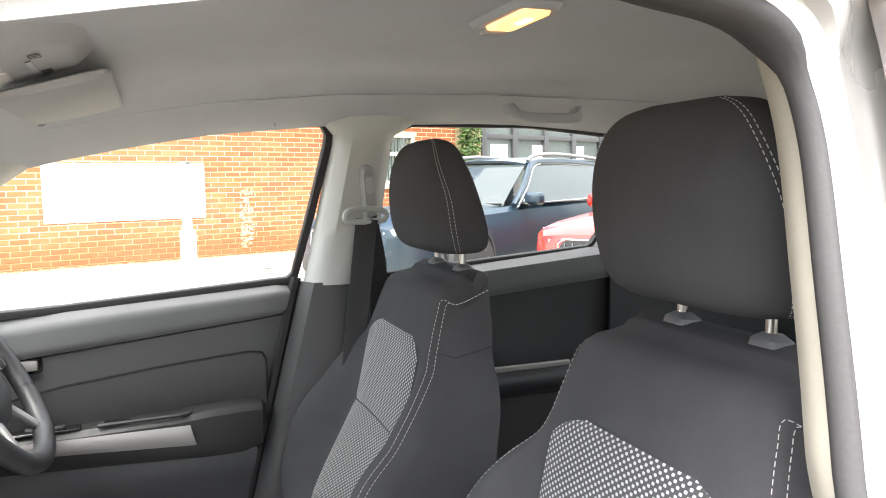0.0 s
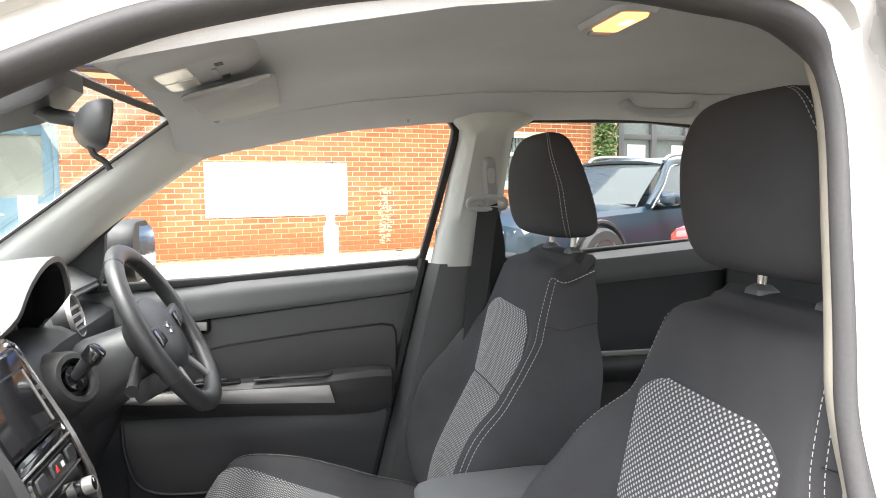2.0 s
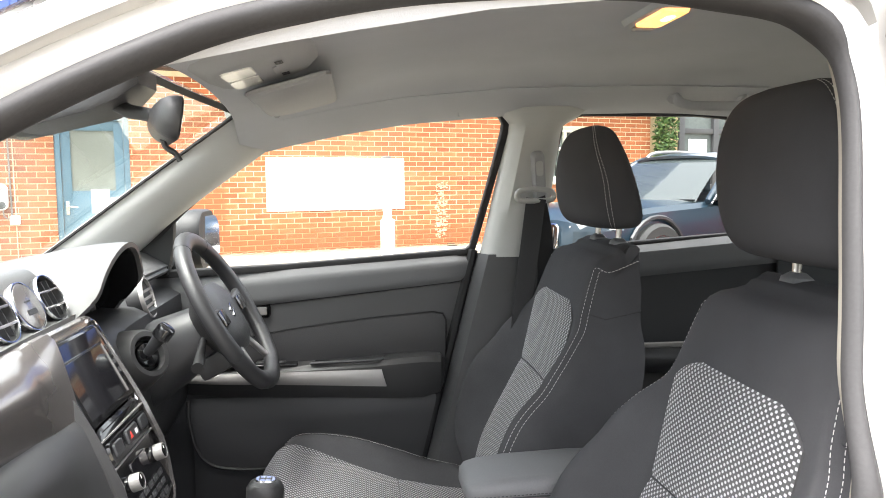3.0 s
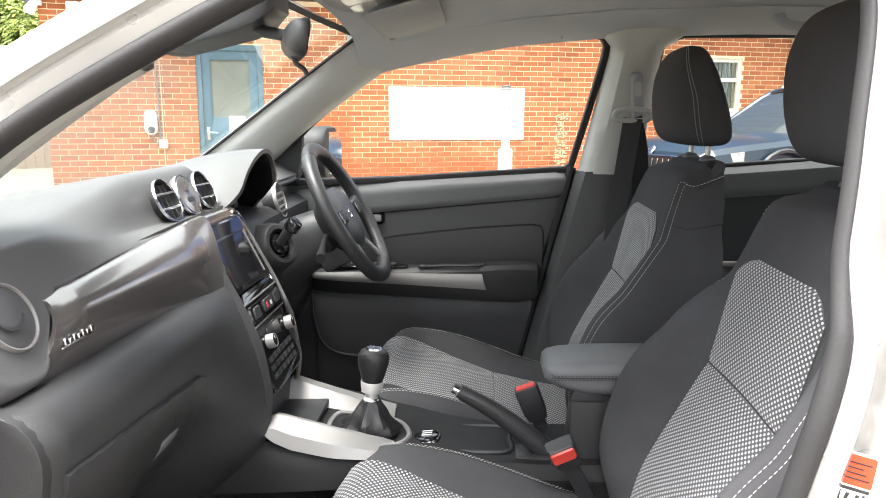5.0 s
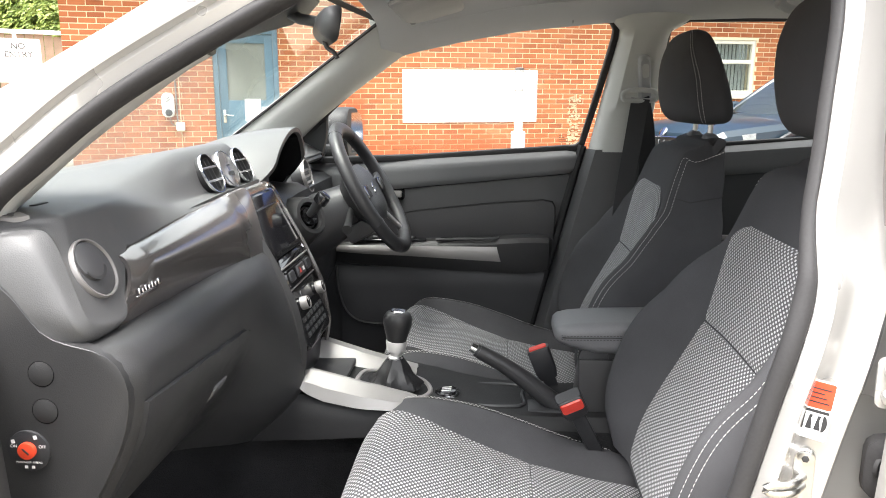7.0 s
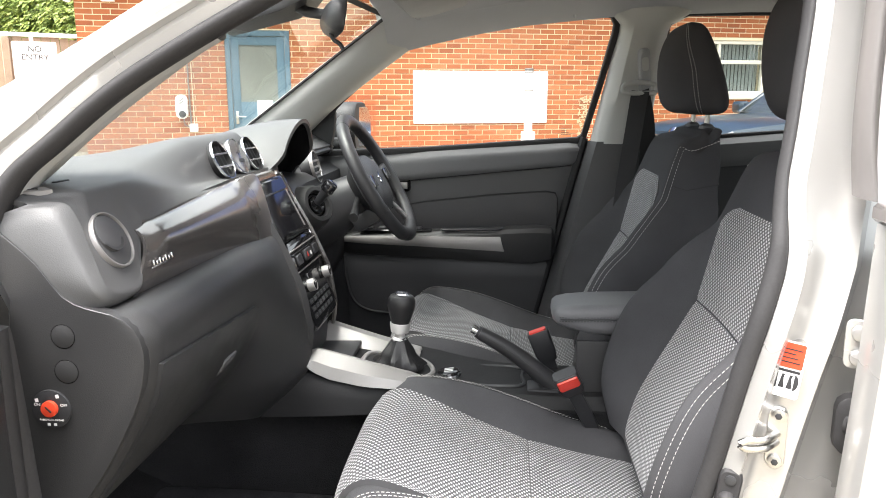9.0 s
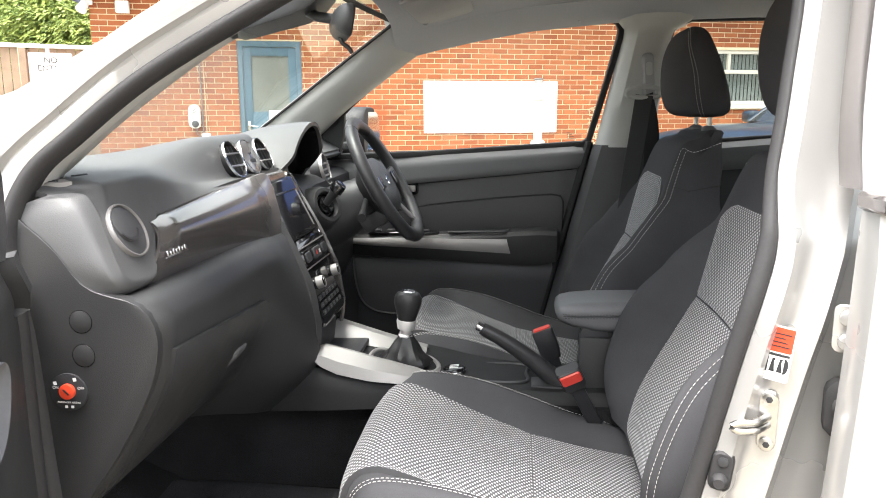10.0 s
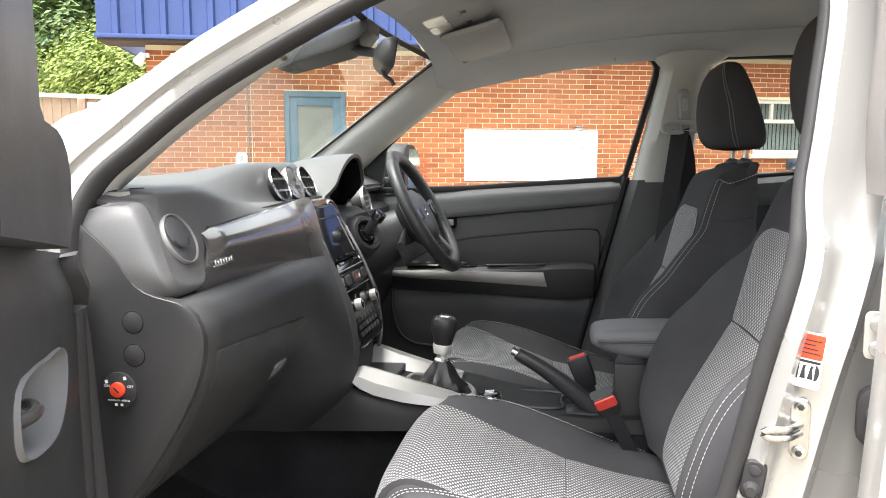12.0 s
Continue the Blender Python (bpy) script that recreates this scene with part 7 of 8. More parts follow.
part("mortar_bed", wall_back(), M_MORTAR, house, "cream mortar between the bricks")
solo("building_side", wbox(S0, S0 + 0.2, 0.0, WTOP, -9, -0.26), M_BRICK_FAR, "brick flank of the building", "wall", kind="structure")

sign = thing("sign_board", on_wall(1.0, 0.02, 0.83), "blank white rectangular sign board screwed to the brick wall", "sign")
SIGN_W = 2.095
part("board", wbox(0, SIGN_W, 0.826, 1.598, 0.004, 0.018, 0.003), M_BOARD, sign)
for z, w in ((1.520, 0.10), (1.505, 0.06), (1.300, 0.09)):
    part("print_bar", wbox(SIGN_W - 0.26, SIGN_W - 0.26 + w, z, z + 0.008, 0.018, 0.0185), M_PLASTIC_D, sign, "small dark print bar")
for i in range(4):
    for z in (0.845, 1.58):
        part("screw", puck(WALL @ pose(0.03 + i * (SIGN_W - 0.06) / 3, -0.018, z, 90), 0.008, 0.004, 10), M_STEEL, sign)

post = thing("parking_post", (0.393, 7.5, 0.17), "white painted steel post with a thicker sleeve at its foot", "post")
part("sleeve", rings([(0.0, circle(0.084, 20)), (0.67, circle(0.084, 20)), (0.685, circle(0.076, 20)), (0.69, circle(0.052, 20))], pose(0.393, 7.5, 0.12)), M_BOARD, post)
part("cap", rings([(1.395, circle(0.053, 16)), (1.415, circle(0.053, 16)), (1.425, circle(0.040, 16))], pose(0.393, 7.5, 0.12)), M_CABLE, post, "grey cap")
part("pole", rings([(0.66, circle(0.049, 16)), (1.40, circle(0.049, 16)), (1.41, circle(0.038, 16))], pose(0.393, 7.5, 0.12)), M_BOARD, post)
part("cap", rings([(1.395, circle(0.053, 16)), (1.415, circle(0.053, 16)), (1.425, circle(0.040, 16))], pose(0.393, 7.5, 0.12)), M_CABLE, post, "grey cap")
part("cap", rings([(1.16, circle(0.052, 16)), (1.165, circle(0.058, 16)), (1.180, circle(0.052, 16))], pose(0.393, 7.5, 0.12)), M_CABLE, post)

part("cap", rings([(1.370, circle(0.052, 16)), (1.376, circle(0.060, 16)), (1.390, circle(0.052, 16))], pose(0.393, 7.5, 0.12)), M_CABLE, post)

bdoor = thing("building_door", on_wall(-2.2, 0, 0.2), "grey-blue painted door with a half glazed panel and paper notices", "door", kind="structure")
part("door_frame", join([wbox(DOOR[0], DOOR[0] + 0.07, 0.1, DOOR[2], -0.12, -0.02, 0.005), wbox(DOOR[1] - 0.07, DOOR[1], 0.1, DOOR[2], -0.12, -0.02, 0.005),
                         wbox(DOOR[0] + 0.07, DOOR[1] - 0.07, DOOR[2] - 0.08, DOOR[2], -0.12, -0.02, 0.005)]), M_BLUEDOOR, bdoor)
d0, d1 = DOOR[0] + 0.075, DOOR[1] - 0.075
part("door_leaf", join([wbox(d0, d0 + 0.11, 0.12, DOOR[2] - 0.085, -0.10, -0.045, 0.004), wbox(d1 - 0.11, d1, 0.12, DOOR[2] - 0.085, -0.10, -0.045, 0.004),
                        wbox(d0 + 0.11, d1 - 0.11, 1.93, DOOR[2] - 0.085, -0.10, -0.045, 0.004), wbox(d0 + 0.11, d1 - 0.11, 0.12, 1.15, -0.10, -0.045, 0.004)]), M_BLUEDOOR, bdoor)
part("door_pane", wbox(d0 + 0.105, d1 - 0.105, 1.145, 1.935, -0.08, -0.07), M_DOORGLASS, bdoor, "dull reflecting glass pane")
part("notice", wbox(d0 + 0.33, d0 + 0.55, 0.86, 1.17, -0.046, -0.043), M_WHITE, bdoor, "white paper notice")
part("notice", wbox(d0 + 0.56, d0 + 0.74, 0.74, 1.06, -0.046, -0.043), M_WHITE, bdoor, "white paper notice")
part("handle_plate", wbox(d0 + 0.03, d0 + 0.07, 0.84, 1.02, -0.045, -0.036, 0.003), M_STEEL, bdoor)
part("door_lever", tube([on_wall(d0 + 0.05, -0.036, 0.95), on_wall(d0 + 0.05, 0.01, 0.95), on_wall(d0 + 0.17, 0.012, 0.94)], 0.009, 8), M_STEEL, bdoor)
solo("door_step", wbox(DOOR[0] - 0.05, DOOR[1] + 0.05, 0.05, 0.24, 0.0, 0.28, 0.01), M_GROUND, "low concrete step under the blue door", "step", kind="structure")

win = thing("building_window", on_wall(5.4, 0, 1.25), "white framed window with pale vertical blinds", "window", kind="structure")
fr = [wbox(WIN[0], WIN[0] + 0.06, WIN[2], WIN[3], -0.11, -0.03, 0.006), wbox(WIN[1] - 0.06, WIN[1], WIN[2], WIN[3], -0.11, -0.03, 0.006),
      wbox(WIN[0] + 0.06, WIN[1] - 0.06, WIN[3] - 0.06, WIN[3], -0.11, -0.03, 0.006), wbox(WIN[0] + 0.06, WIN[1] - 0.06, WIN[2], WIN[2] + 0.07, -0.11, -0.03, 0.006),
      wbox(WIN[0] + 0.06, WIN[1] - 0.06, 1.74, 1.80, -0.11, -0.03, 0.006)]
for f in fr:
    part("frame_bar", f, M_UPVC, win)
part("frame_bar", wbox(WIN[0] + 0.30, WIN[0] + 0.35, 1.80, WIN[3] - 0.06, -0.11, -0.03, 0.006), M_UPVC, win)
p_ = part("pane", wbox(WIN[0] + 0.05, WIN[1] - 0.05, WIN[2] + 0.06, WIN[3] - 0.05, -0.085, -0.08), M_TINT, win)
p_.visible_shadow = False
part("window_sill", wbox(WIN[0] - 0.05, WIN[1] + 0.05, WIN[2] - 0.06, WIN[2], -0.10, 0.05, 0.006), M_UPVC, win)
part("dim_recess", wbox(WIN[0] - 0.05, WIN[1] + 0.05, WIN[2] - 0.02, WIN[3] + 0.05, -0.62, -0.6), M_ROOMDARK, win)
for i in range(15):
    s = WIN[0] + 0.12 + i * 0.069
    part("blind_slat", box((-0.035, -0.002, WIN[2] + 0.07), (0.035, 0.002, WIN[3] - 0.05), 0, 1, WALL @ Matrix.Translation((s, 0.17, 0)) @ Matrix.Rotation(radians(20), 4, 'Z')), M_BLIND, win)

chg = thing("wall_charger", on_wall(-3.27, 0.05, 1.05), "white oval electric car charging unit on the brick wall", "charger")
cs = -3.275
part("casing", rings([(0.0, rounded(0.165, 0.335, 0.075, 5)), (0.07, rounded(0.160, 0.330, 0.075, 5)), (0.085, rounded(0.14, 0.31, 0.07, 5))], WALL @ pose(cs, -0.004, 1.085, 90)), M_BOARD, chg)
part("socket", puck(WALL @ pose(cs + 0.01, -0.088, 0.985, 90), 0.048, 0.012), M_PLASTIC_D, chg, "dark grey round socket")
for k, (dz, tilt) in enumerate(((0.035, 18), (0.0, 18))):
    part("emblem_bar", box((-0.035, -0.009, -0.0), (0.035, 0.009, 0.004), 0.003, 2, WALL @ pose(cs + 0.005, -0.089, 1.145 + dz, 90) @ pose(0, 0, 0, 0, 0, 35)), M_CABLE, chg, "grey curved emblem mark")
part("junction_box", wbox(cs + 0.09, cs + 0.20, 0.74, 0.85, 0.0, 0.06, 0.006), M_BOARD, chg, "small white junction box")
part("cable", tube([on_wall(cs + 0.02, 0.05, 0.92), on_wall(cs + 0.03, 0.06, 0.84), on_wall(cs + 0.09, 0.03, 0.80)], 0.008, 8), M_CABLE, chg)
solo("conduit", tube([on_wall(cs + 0.11, 0.015, 0.85), on_wall(cs + 0.105, 0.015, 1.6), on_wall(cs + 0.10, 0.015, 2.7)], 0.010, 8), M_CABLE, "thin dark conduit running up the brick wall", "conduit")
solo("downpipe", tube([on_wall(cs + 0.155, 0.03, 0.25), on_wall(cs + 0.155, 0.03, 1.6), on_wall(cs + 0.15, 0.03, 2.7)], 0.006, 8), M_MORTAR, "thin pale cable running up the brick wall", "cable")

# old paint smudge: flakes left on the bricks
rnd = random.Random(5)
bms = []
for i in range(190):
    s, z = 2.60 + rnd.random() * 0.20, 0.34 + rnd.random() * 0.88
    w, h = 0.010 + 0.035 * rnd.random(), 0.008 + 0.018 * rnd.random()
    bms.append(wbox(s, s + w, z, z + h, 0.0065, 0.009))
solo("paint_flakes", join(bms), M_FLAKE, "flaking strip of old pale paint on the bricks", "paint", kind="stuff")

# blue clad upper storey with a dark soffit
clad = thing("blue_cladding", on_wall(1, 0.3, 2.75), "dark blue ribbed steel cladding above the brick wall", "cladding", kind="structure")
n = 40
for i in range(n):
    s = S0 - 0.55 + i * (S1 + 0.6 - S0 + 0.55) / n
    w = (S1 + 0.6 - S0 + 0.55) / n
    ring = [(s, 0.30), (s + w * 0.62, 0.30), (s + w * 0.70, 0.345), (s + w * 0.92, 0.345), (s + w, 0.30), (s + w, 0.26), (s, 0.26)]
    bm = bmesh.new()
    lay(bm, [[tuple(on_wall(a, o, z)) for a, o in ring] for z in (2.80, 5.2)], loop_u=True, caps=True)
    part("rib_sheet", bm, M_CLAD, clad)
part("soffit", wbox(S0 - 0.55, S1 + 0.6, 2.74, 2.80, -0.24, 0.30), M_SOFFIT, clad, "dark brown soffit boards")
part("edge_trim", wbox(S0 - 0.57, S1 + 0.62, 2.775, 2.83, 0.30, 0.36, 0.006), M_CLAD, clad)
part("flank_sheet", wbox(S0 - 0.55, S0 - 0.5, 2.80, 5.2, -8, 0.26), M_CLAD, clad)
cctv = thing("security_light", on_wall(S0 + 0.2, 0.1, 2.4), "pair of white wall lights under the soffit", "wall light")
part("housing", wbox(S0 + 0.35, S0 + 0.52, 2.46, 2.62, 0.0, 0.10, 0.015), M_BOARD, cctv)
part("lamp_head", rings([(0, circle(0.05, 14)), (0.14, circle(0.075, 14)), (0.16, circle(0.06, 14))], axes(on_wall(S0 - 0.02, 0.06, 2.6), (-0.25, -0.45, -0.8))), M_BOARD, cctv)
part("bracket", wbox(S0 - 0.02, S0 + 0.06, 2.56, 2.62, 0.0, 0.06, 0.01), M_BOARD, cctv)

# leaf litter along the foot of the wall
rnd = random.Random(9)
verts, faces = [], []
for i in range(2600):
    s, o = S0 + rnd.random() * (S1 - S0), abs(rnd.gauss(0, 0.28)) + 0.01
    p = on_wall(s, o, 0)
    r, a = 0.010 + 0.018 * rnd.random(), rnd.random() * 6.28
    z = ground_z(p.x, p.y) + 0.004 + 0.01 * rnd.random()
    k = len(verts)
    for j in range(4):
        q = a + j * 1.57
        verts.append((p.x + r * math.cos(q) * (1.6 if j % 2 else 0.8), p.y + r * math.sin(q) * (1.6 if j % 2 else 0.8), z + 0.006 * rnd.random()))
    faces.append((k, k + 1, k + 2, k + 3))
me = bpy.data.meshes.new("leaf_litter")
me.from_pydata(verts, [], faces)
me.materials.append(M_LITTER)
tagged(part("leaf_litter", me, M_LITTER), "dry leaves and grit along the foot of the wall", "leaf litter", kind="stuff")

# ---- fence, sign and trees past the building's end ----
fence = thing("wooden_fence", (-9.0, 12.0, 0.24), "weathered upright board fence with a white top rail", "fence")
FA, FB = Vector((-11.5, 8.6, 0)), Vector((-5.0, 13.2, 0))
fd = (FB - FA).normalized()
FM = Matrix.Translation(FA) @ Matrix.Rotation(math.atan2(fd.y, fd.x), 4, 'Z')
L = (FB - FA).length
rnd = random.Random(3)
bd = [finish("board", box((-0.068, -0.011, 0.24), (0.068, 0.011, 2.22 + 0.02 * k), 0.004, 1), M_WOOD) for k in range(3)]
for i in range(int(L / 0.145)):
    ob = part("board", bd[rnd.randrange(3)], M_WOOD, fence)
    ob.matrix_basis = FM @ Matrix.Translation((0.07 + i * 0.145, rnd.gauss(0, 0.004), rnd.gauss(0, 0.012)))
part("top_rail", box((0, -0.05, 2.24), (L, 0.05, 2.31), 0.006, 1, FM), M_BOARD, fence, "white painted top rail")
for i in range(int(L / 1.9) + 1):
    part("fence_post", box((i * 1.9 - 0.06, -0.09, 0.2), (i * 1.9 + 0.06, -0.015, 2.235), 0.008, 1, FM), M_WOOD, fence)

nsign = thing("road_sign", (-7.6, 9.8, 0.24), "white rectangular sign board with black NO ENTRY lettering", "sign")
NS = axes((-7.24, 9.81, 1.74), (0.55, -0.83, 0))
part("board", plate(rounded(0.62, 0.66, 0.02), 0.012, NS), M_BOARD, nsign)
lettering("lettering", "NO\nENTRY", 0.125, NS @ pose(0.0, 0.15, 0.0125), M_PLASTIC_D, nsign, 0.001, "black capital letters")
part("pole", rings([(0, circle(0.03, 12)), (2.0, circle(0.03, 12))], pose(-7.29, 9.83, 0.2)), M_BOARD, nsign)


def clump_tree(name, at, height, spread, base, seed, mat, label, count, leaf):
    rnd = random.Random(seed)
    t = thing(name, at, label, "tree", "trees behind the fence")
    x, y, z = at
    trunk = [(x, y, z), (x + 0.1, y, z + height * 0.25), (x - 0.05, y + 0.1, z + height * 0.55), (x, y, z + height * 0.8)]
    bms = [tube(trunk, 0.035 * height * 0.5, 8, scale=[1, 0.8, 0.5, 0.2])]
    hubs = []
    for i in range(11):
        a, h = rnd.random() * 6.28, base + (1 - base) * (i + 0.5) / 11 * 0.9
        r = spread * (0.45 + 0.5 * rnd.random()) * (1.05 - 0.75 * max(0, h - 0.35))
        p = (x + r * math.cos(a), y + r * math.sin(a), z + height * h)
        hubs.append((p, spread * (0.45 + 0.25 * rnd.random())))
        bms.append(tube([(x, y, z + height * h * 0.7), ((x + p[0]) / 2, (y + p[1]) / 2, z + height * h * 0.9), p], 0.02 * height * 0.3, 5, scale=[1, 0.6, 0.2]))
    hubs.append(((x, y, z + height * 0.86), spread * 0.5))
    part("trunk", join(bms), M_BARK, t)
    verts, faces = [], []
    for i in range(count):
        (hx, hy, hz), r = hubs[rnd.randrange(len(hubs))]
        v = Vector((rnd.gauss(0, 1), rnd.gauss(0, 1), rnd.gauss(0, 0.8))).normalized() * r * (0.55 + 0.5 * rnd.random())
        c = Vector((hx, hy, hz)) + v
        n = (v.normalized() + Vector((rnd.gauss(0, 0.5), rnd.gauss(0, 0.5), 0.6 + rnd.gauss(0, 0.5)))).normalized()
        a = n.orthogonal().normalized()
        b = n.cross(a)
        s = leaf * (0.6 + 0.8 * rnd.random())
        k = len(verts)
        for ca, cb, cn in ((-1, 0, 0), (0, -0.5, 0.15), (1, 0, -0.1), (0, 0.5, 0.15)):
            verts.append(c + a * s * ca + b * s * cb + n * s * cn)
        faces.append((k, k + 1, k + 2, k + 3))
    me = bpy.data.meshes.new("crown")
    me.from_pydata([tuple(v) for v in verts], [], faces)
    me.materials.append(mat)
    part("crown", me, mat, t)
    return t


clump_tree("tree", (-21.0, 27.0, 0.24), 9.5, 3.4, 0.18, 1, M_LEAF, "tall dark green leafy tree behind the fence", 15000, 0.16)
clump_tree("tree", (-16.0, 28.0, 0.24), 8.6, 3.2, 0.15, 2, M_LEAF, "tall dark green leafy tree behind the fence", 15000, 0.16)
clump_tree("tree", (-25.0, 23.0, 0.24), 9.0, 3.4, 0.15, 6, M_LEAF, "tall dark green leafy tree behind the fence", 13000, 0.16)
clump_tree("tree", (-9.3, 13.6, 0.24), 3.3, 1.5, 0.30, 4, M_LEAF_Y, "bright yellow-green conifer bush leaning over the fence", 30000, 0.046)

# ---- parked cars across the yard ----


def parked_car(name, label, nose, theta, L, W, H, hood_z, paint, rails, cab=0.0):
    base = Matrix.Translation((nose[0], nose[1], ground_z(*nose))) @ Matrix.Rotation(theta, 4, 'Z')
    car = thing(name, tuple(base.translation), label, "car", "parked cars")
    w = W / 2
    belt = hood_z + 0.06

    def tf(rows):
        return [[tuple(base @ Vector(p)) for p in r] for r in rows]

    rows = []
    for s, k, top, crown in ((0.0, 0.72, hood_z - 0.22, 0.02), (0.04, 0.80, hood_z - 0.12, 0.03), (0.14, 0.88, hood_z - 0.06, 0.04), (0.45, 0.96, hood_z - 0.02, 0.05), (0.9, 0.99, hood_z + 0.02, 0.045), (1.28 + cab, 1.0, belt - 0.01, 0.03),
                             (1.7, 1.0, belt, 0.0), (2.6, 1.0, belt + 0.02, 0.0), (3.5, 1.0, belt + 0.05, 0.0), (L - 0.35, 0.97, belt + 0.08, 0.0), (L - 0.08, 0.90, belt + 0.06, 0.0), (L, 0.82, belt - 0.1, 0.0)):
        ww = w * k
        rows.append([(s, -ww * 0.96, 0.22), (s, -ww * 1.0, 0.45), (s, -ww, 0.62), (s, -ww * 0.985, top - 0.14), (s, -ww * 0.97, top - 0.05), (s, -ww * 0.90, top), (s, -ww * 0.55, top + crown * 0.8), (s, 0, top + crown),
                     (s, ww * 0.55, top + crown * 0.8), (s, ww * 0.90, top), (s, ww * 0.97, top - 0.05), (s, ww * 0.985, top - 0.14), (s, ww, 0.62), (s, ww, 0.45), (s, ww * 0.96, 0.22)])
    bm = bmesh.new()
    lay(bm, tf(rows), loop_u=True, caps=True)
    body = part("body", bm, paint, car, sharp=28)
    # roof
    rr = []
    for s, z, k in ((1.98, H - 0.05, 0.66), (2.2, H - 0.015, 0.68), (2.7, H, 0.69), (3.4, H - 0.01, 0.68), (4.0, H - 0.05, 0.66), (4.12, H - 0.07, 0.65)):
        rr.append([(s + cab * 0.7 + 0.05 * (abs(u) ** 2), u * w * k, z - 0.045 * abs(u) ** 3) for u in np.linspace(-1, 1, 13)])
    roof = part("roof", slab(tf(rr), 0.03), paint, car)
    # windscreen and side glass
    P = [[(1.22 + cab + (0.80 - 0.3 * cab) * k + 0.10 * u * u * (1 - 0.3 * k), u * w * (0.86 - 0.20 * k), belt - 0.01 + (H - 0.05 - belt) * k ** 0.9) for u in np.linspace(-1, 1, 13)] for k in np.linspace(0, 1, 10)]
    part("windscreen", slab(tf(P), 0.01), M_CARGLASS, car, "dark reflecting windscreen")
    for sd in (-1, 1):
        P = [[(1.52 + cab * (1 - 0.3 * k) * (1 - j) + 0.62 * k + (2.45 - 0.92 * k) * j, sd * w * (0.955 - 0.27 * k + 0.02 * math.sin(3.1 * k)), belt + 0.012 + (H - 0.075 - belt) * k) for j in np.linspace(0, 1, 20)] for k in np.linspace(0, 1, 7)]
        part("side_glass", slab(tf(P), 0.012 * sd), M_CARGLASS, car, "dark side window")
        a = [(1.40 + cab, sd * w * 0.955, belt + 0.004), (1.75 + cab * 0.85, sd * w * 0.86, belt + 0.24 * (H - belt) / 0.55), (2.10 + cab * 0.7, sd * w * 0.715, H - 0.075), (2.6, sd * w * 0.69, H - 0.045), (3.3, sd * w * 0.69, H - 0.055), (3.95, sd * w * 0.70, H - 0.10)]
        part("pillar", tube([tuple(base @ Vector(p)) for p in curve_through(a, 24)], 0.035, 8), paint, car)
        part("chrome_line", tube([tuple(base @ (Vector(p) + Vector((0.035, sd * 0.022, -0.022)))) for p in curve_through(a, 24)], 0.010, 6), M_CHROME, car, "bright window line")
        part("belt_line", tube([tuple(base @ Vector((s, sd * (w * 0.965 + 0.004), belt + 0.005 + 0.02 * (s - 1.4)))) for s in np.linspace(1.45 + cab, 4.0, 8)], 0.010, 6), M_CHROME, car, "bright belt line")

        if rails:
            r = [(2.15 + cab * 0.7, sd * w * 0.62, H - 0.03), (2.30 + cab * 0.7, sd * w * 0.625, H + 0.035), (3.0, sd * w * 0.63, H + 0.05), (3.8, sd * w * 0.625, H + 0.01), (4.0, sd * w * 0.62, H - 0.05)]
            part("roof_rail", tube([tuple(base @ Vector(p)) for p in curve_through(r, 20)], 0.022, 8), M_SILVER, car, "satin silver roof rail")
        bmh = bmesh.new()
        lay(bmh, tf([[(1.52 + cab + x, sd * (w + 0.11 + q[0] * k), belt + 0.075 + q[1] * k) for q in rounded(0.22, 0.145, 0.05, 4)] for x, k in ((-0.03, 0.5), (0.0, 0.92), (0.05, 1.0), (0.085, 0.96), (0.09, 0.88))]), loop_u=True, caps=True)
        mm = part("door_mirror", bmh, paint, car)
        part("mirror_base", box((1.50 + cab, sd * (w + 0.02) - 0.06, belt + 0.0), (1.62 + cab, sd * (w + 0.02) + 0.06, belt + 0.035), 0.012, 1, base @ Matrix.Identity(4)), M_GLOSS, mm)
        P = [[(0.06 + 0.34 * j - 0.02 * k + 0.02 * j * k, sd * (w * (0.60 + 0.335 * j) - 0.0), hood_z - 0.24 + 0.10 * k + 0.07 * j) for j in np.linspace(0, 1, 8)] for k in np.linspace(0, 1, 4)]
        P = [[(p[0] - 0.012, p[1] + sd * 0.022, p[2]) for p in r] for r in P]
        part("headlamp", slab(tf(P), 0.02 * sd), M_LENS, car, "clear headlamp lens")
        for sx in (0.86, L - 0.82):
            wm = base @ pose(sx, sd * (w - 0.02), 0.34, -90 * sd)
            tyre = part("tyre", rings([(-0.10, circle(0.29, 28)), (-0.10, circle(0.33, 28)), (0.06, circle(0.34, 28)), (0.10, circle(0.31, 28)), (0.10, circle(0.23, 28))], wm), M_TYRE, car)
            part("rim", join([hoop(wm @ pose(0, 0, 0.07), 0.235, 0.03, 0.03, 28)] + [box((0.02, -0.025, 0.07), (0.215, 0.025, 0.092), 0.008, 1, wm @ Matrix.Rotation(radians(72 * i), 4, 'Z')) for i in range(5)]), M_ALLOY, tyre)
            part("arch_trim", tube([tuple(wm @ Vector((0.40 * math.cos(a), 0.40 * math.sin(a), 0.03))) for a in np.linspace(0, 2 * math.pi, 25)[:-1]], 0.025, 6, loop=True), M_PLASTIC_D, car)
    gm = base @ axes((-0.005, 0, hood_z - 0.26), (-1, 0, 0.12))
    gr = part("grille", rings([(-0.02, rounded(W * 0.50, 0.24, 0.06)), (0.02, rounded(W * 0.49, 0.23, 0.06))], gm), M_GLOSS, car, "black grille")
